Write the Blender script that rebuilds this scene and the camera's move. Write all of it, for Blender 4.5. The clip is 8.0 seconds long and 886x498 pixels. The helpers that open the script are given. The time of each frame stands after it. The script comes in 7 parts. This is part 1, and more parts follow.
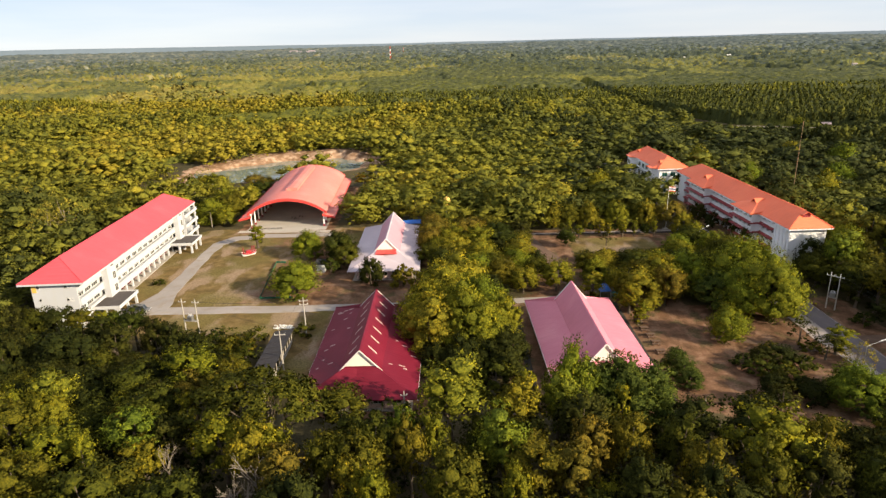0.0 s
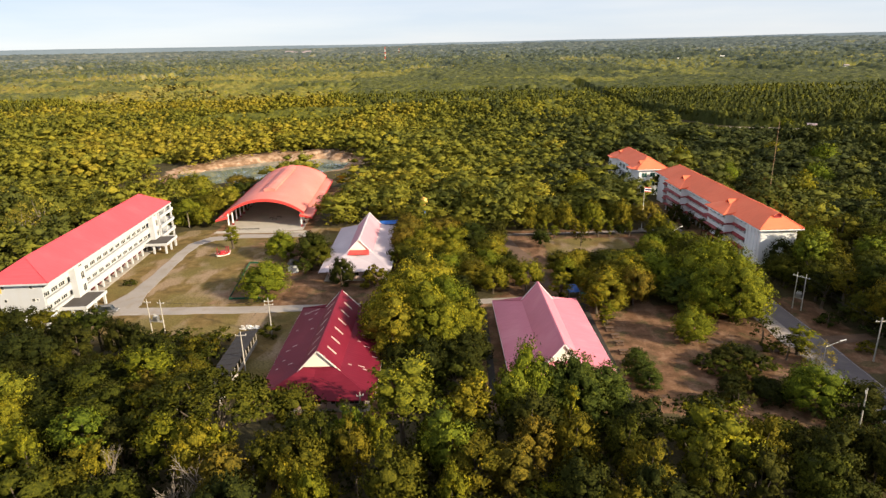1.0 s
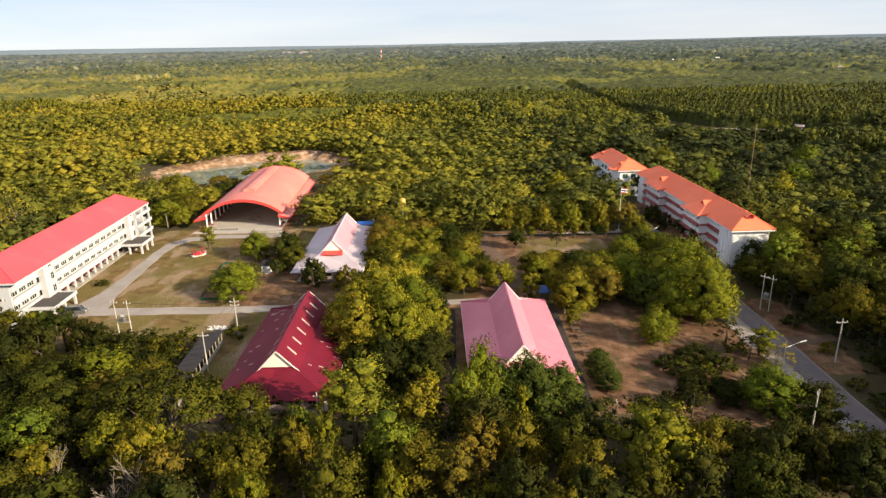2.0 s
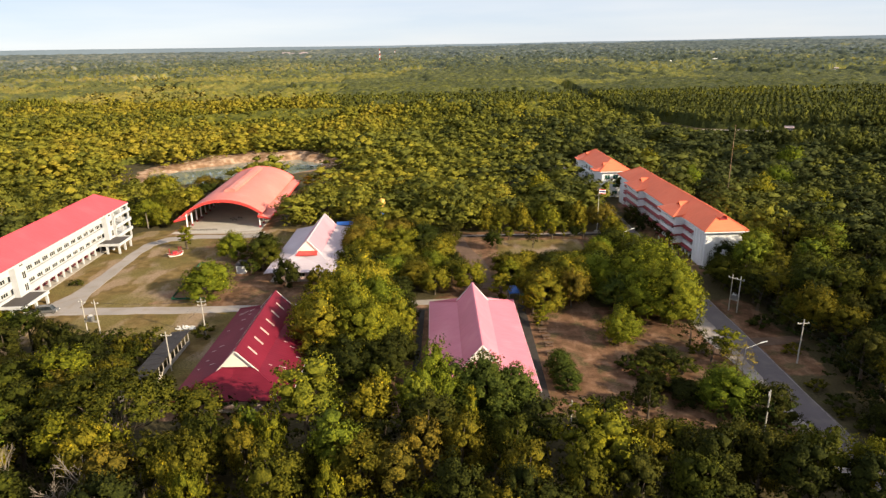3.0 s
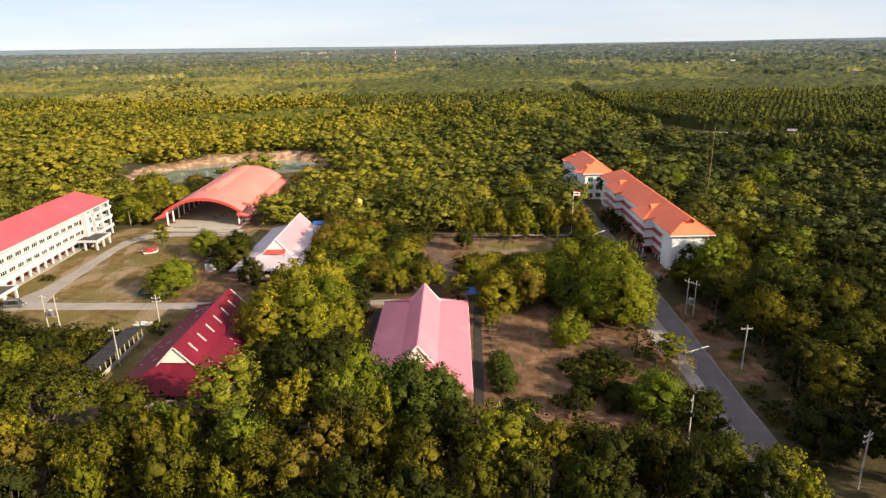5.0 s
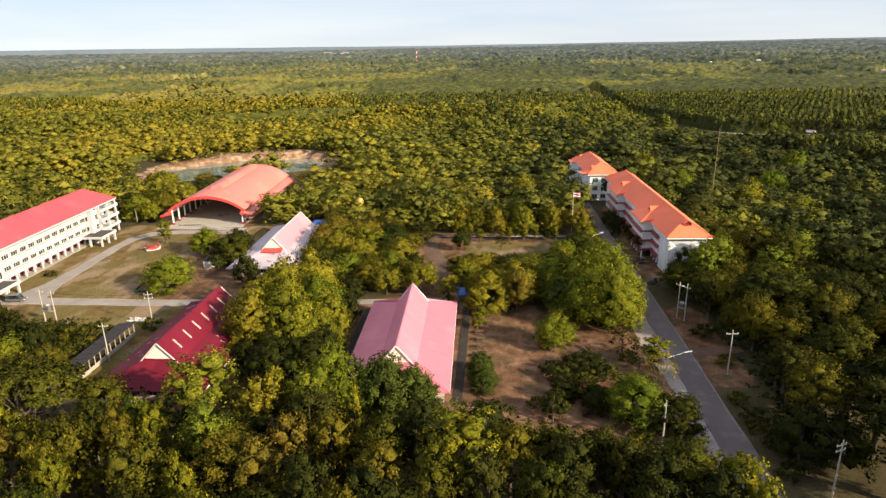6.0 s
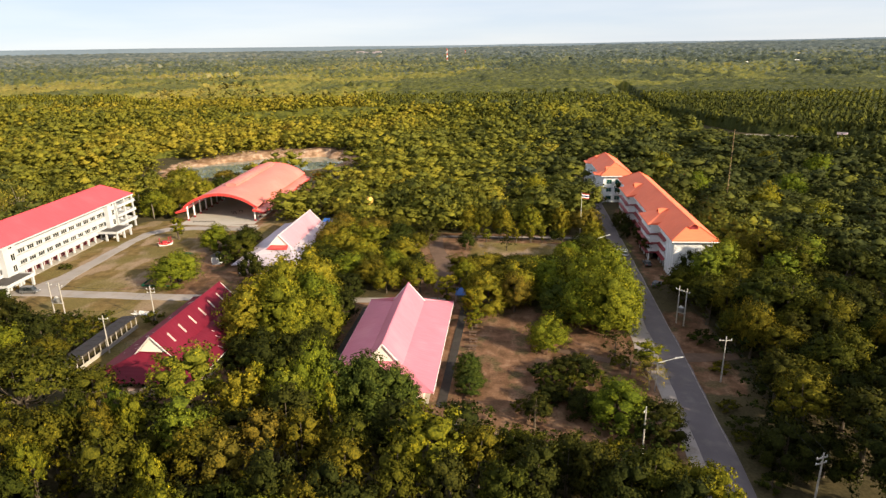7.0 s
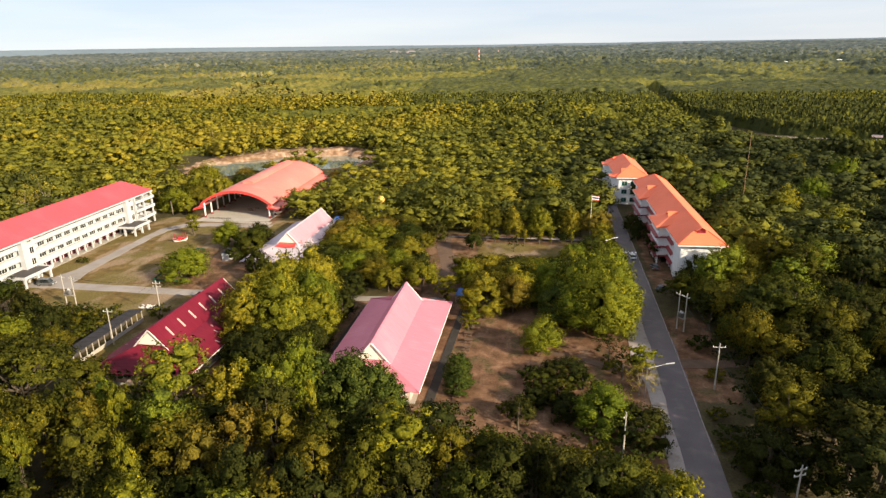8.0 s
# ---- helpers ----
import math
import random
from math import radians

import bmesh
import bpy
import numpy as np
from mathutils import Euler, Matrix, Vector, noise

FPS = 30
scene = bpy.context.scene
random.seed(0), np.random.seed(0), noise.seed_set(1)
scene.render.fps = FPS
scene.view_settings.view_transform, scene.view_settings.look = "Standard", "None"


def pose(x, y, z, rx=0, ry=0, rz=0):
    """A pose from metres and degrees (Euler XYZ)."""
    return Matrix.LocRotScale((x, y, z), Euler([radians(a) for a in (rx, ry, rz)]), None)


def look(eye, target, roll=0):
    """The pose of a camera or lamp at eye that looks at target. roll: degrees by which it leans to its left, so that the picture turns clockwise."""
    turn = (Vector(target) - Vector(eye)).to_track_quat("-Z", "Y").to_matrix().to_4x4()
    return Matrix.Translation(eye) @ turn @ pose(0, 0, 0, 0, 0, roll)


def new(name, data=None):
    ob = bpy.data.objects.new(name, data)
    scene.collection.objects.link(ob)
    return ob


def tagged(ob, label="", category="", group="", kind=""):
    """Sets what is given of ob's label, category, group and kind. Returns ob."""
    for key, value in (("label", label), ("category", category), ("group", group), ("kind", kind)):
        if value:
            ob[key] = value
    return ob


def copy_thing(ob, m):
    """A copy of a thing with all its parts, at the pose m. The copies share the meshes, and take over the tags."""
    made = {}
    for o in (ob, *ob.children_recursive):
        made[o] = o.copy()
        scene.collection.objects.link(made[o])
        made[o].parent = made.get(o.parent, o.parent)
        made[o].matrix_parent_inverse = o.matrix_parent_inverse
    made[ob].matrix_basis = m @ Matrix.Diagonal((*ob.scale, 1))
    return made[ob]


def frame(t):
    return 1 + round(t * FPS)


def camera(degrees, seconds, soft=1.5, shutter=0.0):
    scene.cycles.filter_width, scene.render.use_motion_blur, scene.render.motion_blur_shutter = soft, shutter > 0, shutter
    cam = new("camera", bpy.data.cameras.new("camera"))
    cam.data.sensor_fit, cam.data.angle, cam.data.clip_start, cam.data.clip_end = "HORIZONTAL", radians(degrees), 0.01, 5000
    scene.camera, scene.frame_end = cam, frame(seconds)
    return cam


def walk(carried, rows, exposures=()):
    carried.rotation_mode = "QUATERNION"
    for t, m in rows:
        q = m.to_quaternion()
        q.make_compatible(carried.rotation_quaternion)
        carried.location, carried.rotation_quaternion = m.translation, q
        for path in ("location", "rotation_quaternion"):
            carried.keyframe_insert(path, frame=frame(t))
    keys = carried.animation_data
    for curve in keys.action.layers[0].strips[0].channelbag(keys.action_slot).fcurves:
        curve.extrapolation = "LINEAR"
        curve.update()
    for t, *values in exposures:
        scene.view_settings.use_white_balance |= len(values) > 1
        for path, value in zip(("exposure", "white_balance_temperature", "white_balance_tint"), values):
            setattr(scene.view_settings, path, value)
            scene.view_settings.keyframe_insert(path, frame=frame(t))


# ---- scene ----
cam = camera(70.6, 8.0, soft=1.4)
PATH = [
    (0, (1.627, 1.039, 64.434), (1.582, 2.937, 63.802), -1.5),
    (0.5, (5.155, 1.138, 64.285), (5.116, 3.036, 63.655), -1.4),
    (1, (8.923, 1.192, 64.188), (8.887, 3.09, 63.558), -1.4),
    (1.5, (12.588, 1.254, 64.089), (12.557, 3.152, 63.46), -1.3),
    (3, (24.095, 1.004, 63.846), (24.062, 2.903, 63.221), -1.2),
    (3.5, (28.144, 1.009, 63.817), (28.107, 2.908, 63.192), -1.2),
    (4, (31.994, 0.986, 63.761), (31.95, 2.886, 63.136), -1.2),
    (4.5, (35.802, 0.896, 63.65), (35.736, 2.796, 63.027), -1.1),
    (6, (47.555, 1.512, 63.691), (47.394, 3.406, 63.069), -1.1),
    (6.5, (51.62, 1.889, 63.61), (51.41, 3.778, 62.988), -1.1),
    (7, (55.586, 2.442, 63.649), (55.329, 4.325, 63.027), -1.1),
    (7.5, (59.5, 2.892, 63.785), (59.194, 4.768, 63.162), -1.1),
    (8, (63.419, 3.456, 63.763), (63.063, 5.323, 63.141), -1.1),
]
walk(cam, [(t, look(eye, target, roll)) for t, eye, target, roll in PATH])

# ---- sky and sun ----
SUN_AZ, SUN_EL = radians(-28), radians(23)   # from +x towards +y; height
to_sun = Vector((math.cos(SUN_AZ) * math.cos(SUN_EL), math.sin(SUN_AZ) * math.cos(SUN_EL), math.sin(SUN_EL)))
world = bpy.data.worlds.new("sky")
world.use_nodes = True
scene.world = world
wn = world.node_tree
sky = wn.nodes.new("ShaderNodeTexSky")
sky.sky_type, sky.sun_disc = "NISHITA", False
sky.sun_elevation, sky.sun_rotation = SUN_EL, radians(90) - SUN_AZ
sky.air_density, sky.dust_density, sky.ozone_density, sky.altitude = 0.8, 0.0, 4.0, 100
veil = wn.nodes.new("ShaderNodeMix")   # a thin even haze over the clear sky
veil.data_type = "RGBA"
wn.links.new(sky.outputs[0], veil.inputs[6])
height = wn.nodes.new("ShaderNodeSeparateXYZ")   # the haze is thick at the horizon and thin overhead
thin = wn.nodes.new("ShaderNodeMapRange")
thin.inputs["From Min"].default_value, thin.inputs["From Max"].default_value = 0.05, 0.6
thin.inputs["To Min"].default_value, thin.inputs["To Max"].default_value = 0.8, 0.78
wn.links.new(height.outputs["Z"], thin.inputs["Value"])
wn.links.new(thin.outputs[0], veil.inputs[0])
streak = wn.nodes.new("ShaderNodeTexNoise")   # faint drawn-out cloud
streak.inputs["Scale"].default_value, streak.inputs["Detail"].default_value = 2.4, 6.0
stretch = wn.nodes.new("ShaderNodeMapping")
stretch.inputs["Scale"].default_value = (1.0, 1.0, 9.0)
way = wn.nodes.new("ShaderNodeTexCoord").outputs["Generated"]
wn.links.new(way, stretch.inputs["Vector"])
wn.links.new(way, height.inputs[0])
wn.links.new(stretch.outputs[0], streak.inputs["Vector"])
tone = wn.nodes.new("ShaderNodeValToRGB")
tone.color_ramp.elements[0].position, tone.color_ramp.elements[0].color = 0.38, (4.75, 5.1, 5.8, 1)
tone.color_ramp.elements[1].position, tone.color_ramp.elements[1].color = 0.66, (5.75, 5.75, 6.0, 1)
wn.links.new(streak.outputs[0], tone.inputs[0])
wn.links.new(tone.outputs[0], veil.inputs[7])
wn.links.new(veil.outputs[2], wn.nodes["Background"].inputs[0])
wn.nodes["Background"].inputs[1].default_value = 0.072
lamp = bpy.data.lights.new("sun", "SUN")
lamp.energy, lamp.angle, lamp.color = 4.5, radians(0.9), (1.0, 0.84, 0.60)
sun = new("sun", lamp)
sun.matrix_world = look(to_sun * 400, (0, 0, 0))
scene.view_settings.exposure = 1.12


# ---- materials ----
def shader(name, rough=0.6, metal=0.0, spec=0.4):
    m = bpy.data.materials.new(name)
    m.use_nodes = True
    n = m.node_tree
    b = n.nodes["Principled BSDF"]
    b.inputs["Roughness"].default_value = rough
    b.inputs["Metallic"].default_value = metal
    b.inputs["Specular IOR Level"].default_value = spec
    return m, n, b


def noise_tex(n, scale, detail=4.0, coord="Object", stretch=None):
    t = n.nodes.new("ShaderNodeTexNoise")
    t.inputs["Scale"].default_value, t.inputs["Detail"].default_value = scale, detail
    c = n.nodes.new("ShaderNodeTexCoord")
    if stretch:
        mp = n.nodes.new("ShaderNodeMapping")
        mp.inputs["Scale"].default_value = stretch
        n.links.new(c.outputs[coord], mp.inputs["Vector"])
        n.links.new(mp.outputs[0], t.inputs["Vector"])
    else:
        n.links.new(c.outputs[coord], t.inputs["Vector"])
    return t


def ramp(n, fac, stops):
    r = n.nodes.new("ShaderNodeValToRGB")
    e = r.color_ramp.elements
    while len(e) < len(stops):
        e.new(0.5)
    for el, (p, c) in zip(e, stops):
        el.position, el.color = p, (*c, 1)
    n.links.new(fac, r.inputs[0])
    return r.outputs[0]


def mixed(n, fac, a, b, mode="MIX"):
    x = n.nodes.new("ShaderNodeMix")
    x.data_type, x.blend_type = "RGBA", mode
    for k, s in ((0, fac), (6, a), (7, b)):
        if isinstance(s, (int, float)):
            x.inputs[k].default_value = s
        elif isinstance(s, tuple):
            x.inputs[k].default_value = (*s, 1)
        else:
            n.links.new(s, x.inputs[k])
    return x.outputs[2]


def relief(n, b, height, strength, distance):
    k = n.nodes.new("ShaderNodeBump")
    k.inputs["Strength"].default_value, k.inputs["Distance"].default_value = strength, distance
    n.links.new(height, k.inputs["Height"])
    n.links.new(k.outputs[0], b.inputs["Normal"])


def times(c, k):
    return tuple(min(1.0, v * k) for v in c)


def worn(name, col, rough=0.6, metal=0.0, coarse=0.25, fine=4.0, var=0.25, stain=None, amount=0.35, bump=0.2, spec=0.4, stretch=None):
    """A surface with broad fading, fine grain and blotches of a second colour."""
    m, n, b = shader(name, rough, metal, spec)
    a, f = noise_tex(n, coarse, 5, stretch=stretch), noise_tex(n, fine, 6)
    c = ramp(n, a.outputs[0], [(0.3, times(col, 1 - var)), (0.5, col), (0.72, times(col, 1 + var))])
    c = mixed(n, 0.35, c, ramp(n, f.outputs[0], [(0.3, times(col, 1 - var)), (0.7, times(col, 1 + var))]))
    if stain:
        s = noise_tex(n, coarse * 3.1, 7, stretch=stretch)
        k = ramp(n, s.outputs[0], [(0.5, (0, 0, 0)), (0.68, (amount,) * 3)])
        c = mixed(n, k, c, stain)
    n.links.new(c, b.inputs["Base Color"])
    relief(n, b, f.outputs[0], bump, 0.03)
    return m


def sheet_metal(name, col, fade, rough=0.6, pitch=0.76):
    """Ribbed painted steel roofing: ribs run down the local x axis, so they repeat along y."""
    m, n, b = shader(name, rough, 0.0, 0.18)
    c = n.nodes.new("ShaderNodeTexCoord")
    w = n.nodes.new("ShaderNodeTexWave")
    w.bands_direction, w.wave_profile = "Y", "SIN"
    w.inputs["Scale"].default_value = 0.314 / pitch
    w.inputs["Distortion"].default_value = 0.0
    n.links.new(c.outputs["Object"], w.inputs["Vector"])
    a, f = noise_tex(n, 0.12, 5), noise_tex(n, 1.6, 6, stretch=(0.25, 2.5, 0.25))
    k = ramp(n, a.outputs[0], [(0.35, times(col, 0.9)), (0.55, col), (0.75, fade)])
    k = mixed(n, 0.3, k, ramp(n, f.outputs[0], [(0.3, times(col, 0.78)), (0.7, times(fade, 1.0))]))
    n.links.new(k, b.inputs["Base Color"])
    relief(n, b, w.outputs[0], 0.25, 0.04)
    return m


M_PINK = sheet_metal("pink_roof_sheet", (0.60, 0.195, 0.255), (0.66, 0.25, 0.305))
M_RED = sheet_metal("crimson_roof_sheet", (0.138, 0.008, 0.022), (0.180, 0.015, 0.033))
M_CORAL = sheet_metal("coral_roof_sheet", (0.68, 0.20, 0.165), (0.74, 0.27, 0.22))
M_CORAL_EDGE = worn("coral_fascia", (0.62, 0.06, 0.05), 0.5, var=0.12)
M_ROSE = sheet_metal("rose_red_roof_sheet", (0.58, 0.075, 0.095), (0.62, 0.10, 0.12))
M_WHITE_ROOF = sheet_metal("white_roof_sheet", (0.49, 0.41, 0.445), (0.57, 0.49, 0.52))
M_PALE_PINK = sheet_metal("faded_pink_roof_sheet", (0.50, 0.25, 0.30), (0.56, 0.33, 0.38))
M_ORANGE = sheet_metal("orange_tile_roof", (0.93, 0.195, 0.095), (0.95, 0.24, 0.12), 0.6, 0.4)
M_WALL = worn("white_painted_wall", (0.47, 0.48, 0.50), 0.75, coarse=0.15, var=0.06, stain=(0.45, 0.43, 0.39), amount=0.28, stretch=(1, 1, 0.25))
# Wall white lifted to brighten shaded walls and columns; M_WALL is the sunlit copy.
M_WALL_BRIGHTENED = worn("freshly_painted_white_wall", (0.84, 0.84, 0.85), 0.7, coarse=0.15, var=0.05, stain=(0.5, 0.48, 0.45), amount=0.25, stretch=(1, 1, 0.25))
M_CREAM = worn("cream_painted_board", (0.82, 0.77, 0.66), 0.7, var=0.1)
M_PINK_WALL = worn("pink_painted_wall", (0.70, 0.50, 0.46), 0.75, var=0.1, stain=(0.4, 0.34, 0.3), amount=0.3)
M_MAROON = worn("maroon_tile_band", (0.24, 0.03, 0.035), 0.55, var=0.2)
# Shutter maroon taken darker: the arcade's deep shade is in this colour.
M_CURTAIN = worn("maroon_shutter", (0.085, 0.012, 0.02), 0.7, var=0.25)
M_CONCRETE = worn("concrete", (0.40, 0.36, 0.31), 0.85, coarse=0.2, var=0.2, stain=(0.22, 0.2, 0.17), amount=0.5)
M_DARK_CONCRETE = worn("weathered_concrete", (0.07, 0.06, 0.056), 0.85, coarse=0.3, var=0.3, stain=(0.07, 0.065, 0.06), amount=0.5)
M_MOSSY = worn("mossy_blackened_concrete", (0.034, 0.028, 0.024), 0.9, coarse=0.4, var=0.35, stain=(0.016, 0.018, 0.01), amount=0.6)
M_GREY_ROOF = worn("grey_fibre_cement_sheet", (0.026, 0.023, 0.025), 0.85, coarse=0.5, var=0.25, stain=(0.055, 0.05, 0.05), amount=0.5)
M_ASPHALT = worn("asphalt", (0.125, 0.104, 0.108), 0.85, coarse=0.12, var=0.22, fine=9, stain=(0.2, 0.17, 0.15), amount=0.4)
M_LANE = worn("concrete_lane", (0.285, 0.253, 0.232), 0.9, coarse=0.12, var=0.18, fine=6, stain=(0.24, 0.19, 0.14), amount=0.6)
M_SHOULDER = worn("sandy_shoulder", (0.32, 0.275, 0.25), 0.95, coarse=0.15, var=0.25, fine=5, stain=(0.16, 0.12, 0.09), amount=0.6)
M_DIRT_TRACK = worn("dirt_track", (0.11, 0.066, 0.043), 0.95, coarse=0.15, var=0.25, fine=5, stain=(0.16, 0.1, 0.07), amount=0.6)
M_POLE = worn("spun_concrete_pole", (0.40, 0.37, 0.33), 0.8, var=0.15)
M_STEEL = worn("galvanised_steel", (0.40, 0.40, 0.40), 0.45, 0.8, var=0.2)
M_PALE = worn("pale_painted_metal", (0.68, 0.66, 0.62), 0.5, var=0.1)
M_SKYLIGHT = worn("fibreglass_skylight", (0.48, 0.34, 0.31), 0.45, var=0.2)
M_BLUE = worn("blue_tarpaulin", (0.015, 0.11, 0.42), 0.5, var=0.3)
M_TEAL = worn("teal_tarpaulin", (0.01, 0.16, 0.15), 0.5, var=0.3)
M_GREEN_NET = worn("green_shade_net", (0.010, 0.085, 0.045), 0.7, var=0.35)
M_BARK = worn("grey_brown_bark", (0.095, 0.072, 0.05), 0.9, coarse=1.2, var=0.35, bump=0.6)
M_PALE_BARK = worn("pale_bark", (0.22, 0.18, 0.14), 0.9, coarse=1.2, var=0.3, bump=0.5)
M_WOOD = worn("dry_timber", (0.30, 0.2, 0.12), 0.8, var=0.3)
M_BLACK = worn("black_rubber", (0.02, 0.02, 0.02), 0.6, var=0.2)
M_CAR_WHITE = worn("white_car_paint", (0.75, 0.75, 0.74), 0.25, var=0.05, bump=0.0, spec=0.6)
M_CAR_GREY = worn("grey_car_paint", (0.12, 0.12, 0.125), 0.25, var=0.08, bump=0.0, spec=0.6)
M_YELLOW = worn("golden_yellow_paint", (0.70, 0.43, 0.10), 0.45, var=0.12)
M_FLAG_RED = worn("red_cloth", (0.45, 0.02, 0.03), 0.8, var=0.1)
M_FLAG_BLUE = worn("navy_cloth", (0.02, 0.025, 0.12), 0.8, var=0.1)
M_FLAG_WHITE = worn("white_cloth", (0.78, 0.77, 0.75), 0.8, var=0.06)
M_TOWER_RED = worn("tower_red_paint", (0.55, 0.06, 0.03), 0.6, var=0.1)
M_HOUSE_ROOF = worn("far_house_roof", (0.30, 0.25, 0.25), 0.6, var=0.2)


def glass_mat():
    m, n, b = shader("dark_window_glass", 0.08, 0.0, 0.6)
    f = noise_tex(n, 0.6, 3)
    n.links.new(ramp(n, f.outputs[0], [(0.35, (0.012, 0.016, 0.018)), (0.65, (0.05, 0.055, 0.055))]), b.inputs["Base Color"])
    return m


M_GLASS = glass_mat()


def water_mat():
    m, n, b = shader("silty_pond_water", 0.06, 0.0, 0.5)
    a, f = noise_tex(n, 0.03, 4), noise_tex(n, 1.2, 4)
    n.links.new(ramp(n, a.outputs[0], [(0.35, (0.13, 0.17, 0.15)), (0.65, (0.24, 0.26, 0.21))]), b.inputs["Base Color"])
    relief(n, b, f.outputs[0], 0.12, 0.05)
    return m


M_TEAL_GLASS = worn("teal_tinted_glass", (0.02, 0.085, 0.075), 0.1, var=0.3, bump=0.0, spec=0.6)


M_WATER = water_mat()


def ground_mat():
    """Forest floor, dry grass and bare soil by the weights that the ground carries, broken up by noise."""
    m, n, b = shader("ground_soil_and_dry_grass", 0.95, 0.0, 0.1)
    big, mid, fine = noise_tex(n, 0.05, 5), noise_tex(n, 0.35, 8), noise_tex(n, 2.2, 8)
    floor_c = ramp(n, mid.outputs[0], [(0.3, (0.022, 0.022, 0.010)), (0.55, (0.04, 0.037, 0.016)), (0.75, (0.065, 0.05, 0.024))])
    grass_c = ramp(n, mid.outputs[0], [(0.30, (0.064, 0.044, 0.011)), (0.46, (0.128, 0.080, 0.022)), (0.60, (0.178, 0.117, 0.039)), (0.76, (0.255, 0.178, 0.086))])
    bare = ramp(n, noise_tex(n, 0.11, 8, stretch=(1.3, 0.6, 1)).outputs[0], [(0.5, (0, 0, 0)), (0.57, (0.85, 0.85, 0.85))])
    grass_c = mixed(n, bare, grass_c, ramp(n, fine.outputs[0], [(0.3, (0.20, 0.13, 0.085)), (0.7, (0.40, 0.29, 0.20))]))
    lush = ramp(n, noise_tex(n, 0.07, 5).outputs[0], [(0.40, (0.75, 0.75, 0.75)), (0.54, (0, 0, 0))])
    grass_c = mixed(n, lush, grass_c, ramp(n, fine.outputs[0], [(0.3, (0.075, 0.066, 0.015)), (0.7, (0.175, 0.145, 0.036))]))
    soil_c = ramp(n, mid.outputs[0], [(0.32, (0.055, 0.023, 0.013)), (0.46, (0.112, 0.049, 0.028)), (0.58, (0.176, 0.085, 0.052)), (0.72, (0.28, 0.162, 0.106))])
    trod = ramp(n, noise_tex(n, 0.16, 9, stretch=(1.5, 0.45, 1)).outputs[0], [(0.50, (0, 0, 0)), (0.62, (0.55, 0.55, 0.55))])
    soil_c = mixed(n, trod, soil_c, ramp(n, fine.outputs[0], [(0.3, (0.185, 0.095, 0.060)), (0.7, (0.38, 0.235, 0.156))]))
    weeds = ramp(n, noise_tex(n, 0.21, 9).outputs[0], [(0.54, (0, 0, 0)), (0.64, (0.8, 0.8, 0.8))])
    soil_c = mixed(n, weeds, soil_c, ramp(n, fine.outputs[0], [(0.3, (0.030, 0.026, 0.010)), (0.7, (0.075, 0.062, 0.022))]))
    bank_c = ramp(n, mid.outputs[0], [(0.3, (0.15, 0.082, 0.05)), (0.44, (0.30, 0.175, 0.11)), (0.56, (0.42, 0.27, 0.18)), (0.7, (0.60, 0.46, 0.35))])
    wash = ramp(n, noise_tex(n, 0.14, 7).outputs[0], [(0.52, (0, 0, 0)), (0.58, (0.8, 0.8, 0.8))])
    bank_c = mixed(n, wash, bank_c, ramp(n, fine.outputs[0], [(0.3, (0.24, 0.105, 0.05)), (0.7, (0.12, 0.075, 0.045))]))

    def weight(key):
        a = n.nodes.new("ShaderNodeAttribute")
        a.attribute_name = key
        s = n.nodes.new("ShaderNodeMath")
        s.operation = "MULTIPLY_ADD"
        n.links.new(mid.outputs[0], s.inputs[0])
        s.inputs[1].default_value = 0.9
        t = n.nodes.new("ShaderNodeMath")
        t.operation = "SUBTRACT"
        n.links.new(a.outputs["Fac"], t.inputs[0])
        t.inputs[1].default_value = 0.45
        n.links.new(t.outputs[0], s.inputs[2])
        return ramp(n, s.outputs[0], [(0.38, (0, 0, 0)), (0.62, (1, 1, 1))])

    c = mixed(n, weight("grass"), floor_c, grass_c)
    c = mixed(n, weight("soil"), c, soil_c)
    c = mixed(n, weight("bank"), c, bank_c)
    c = mixed(n, 0.15, c, ramp(n, fine.outputs[0], [(0.3, (0.04, 0.032, 0.016)), (0.7, (0.3, 0.23, 0.13))]))
    c = mixed(n, 0.12, c, ramp(n, big.outputs[0], [(0.35, (0.05, 0.042, 0.02)), (0.65, (0.26, 0.18, 0.09))]))
    n.links.new(c, b.inputs["Base Color"])
    relief(n, b, fine.outputs[0], 0.6, 0.15)
    return m


M_GROUND = ground_mat()


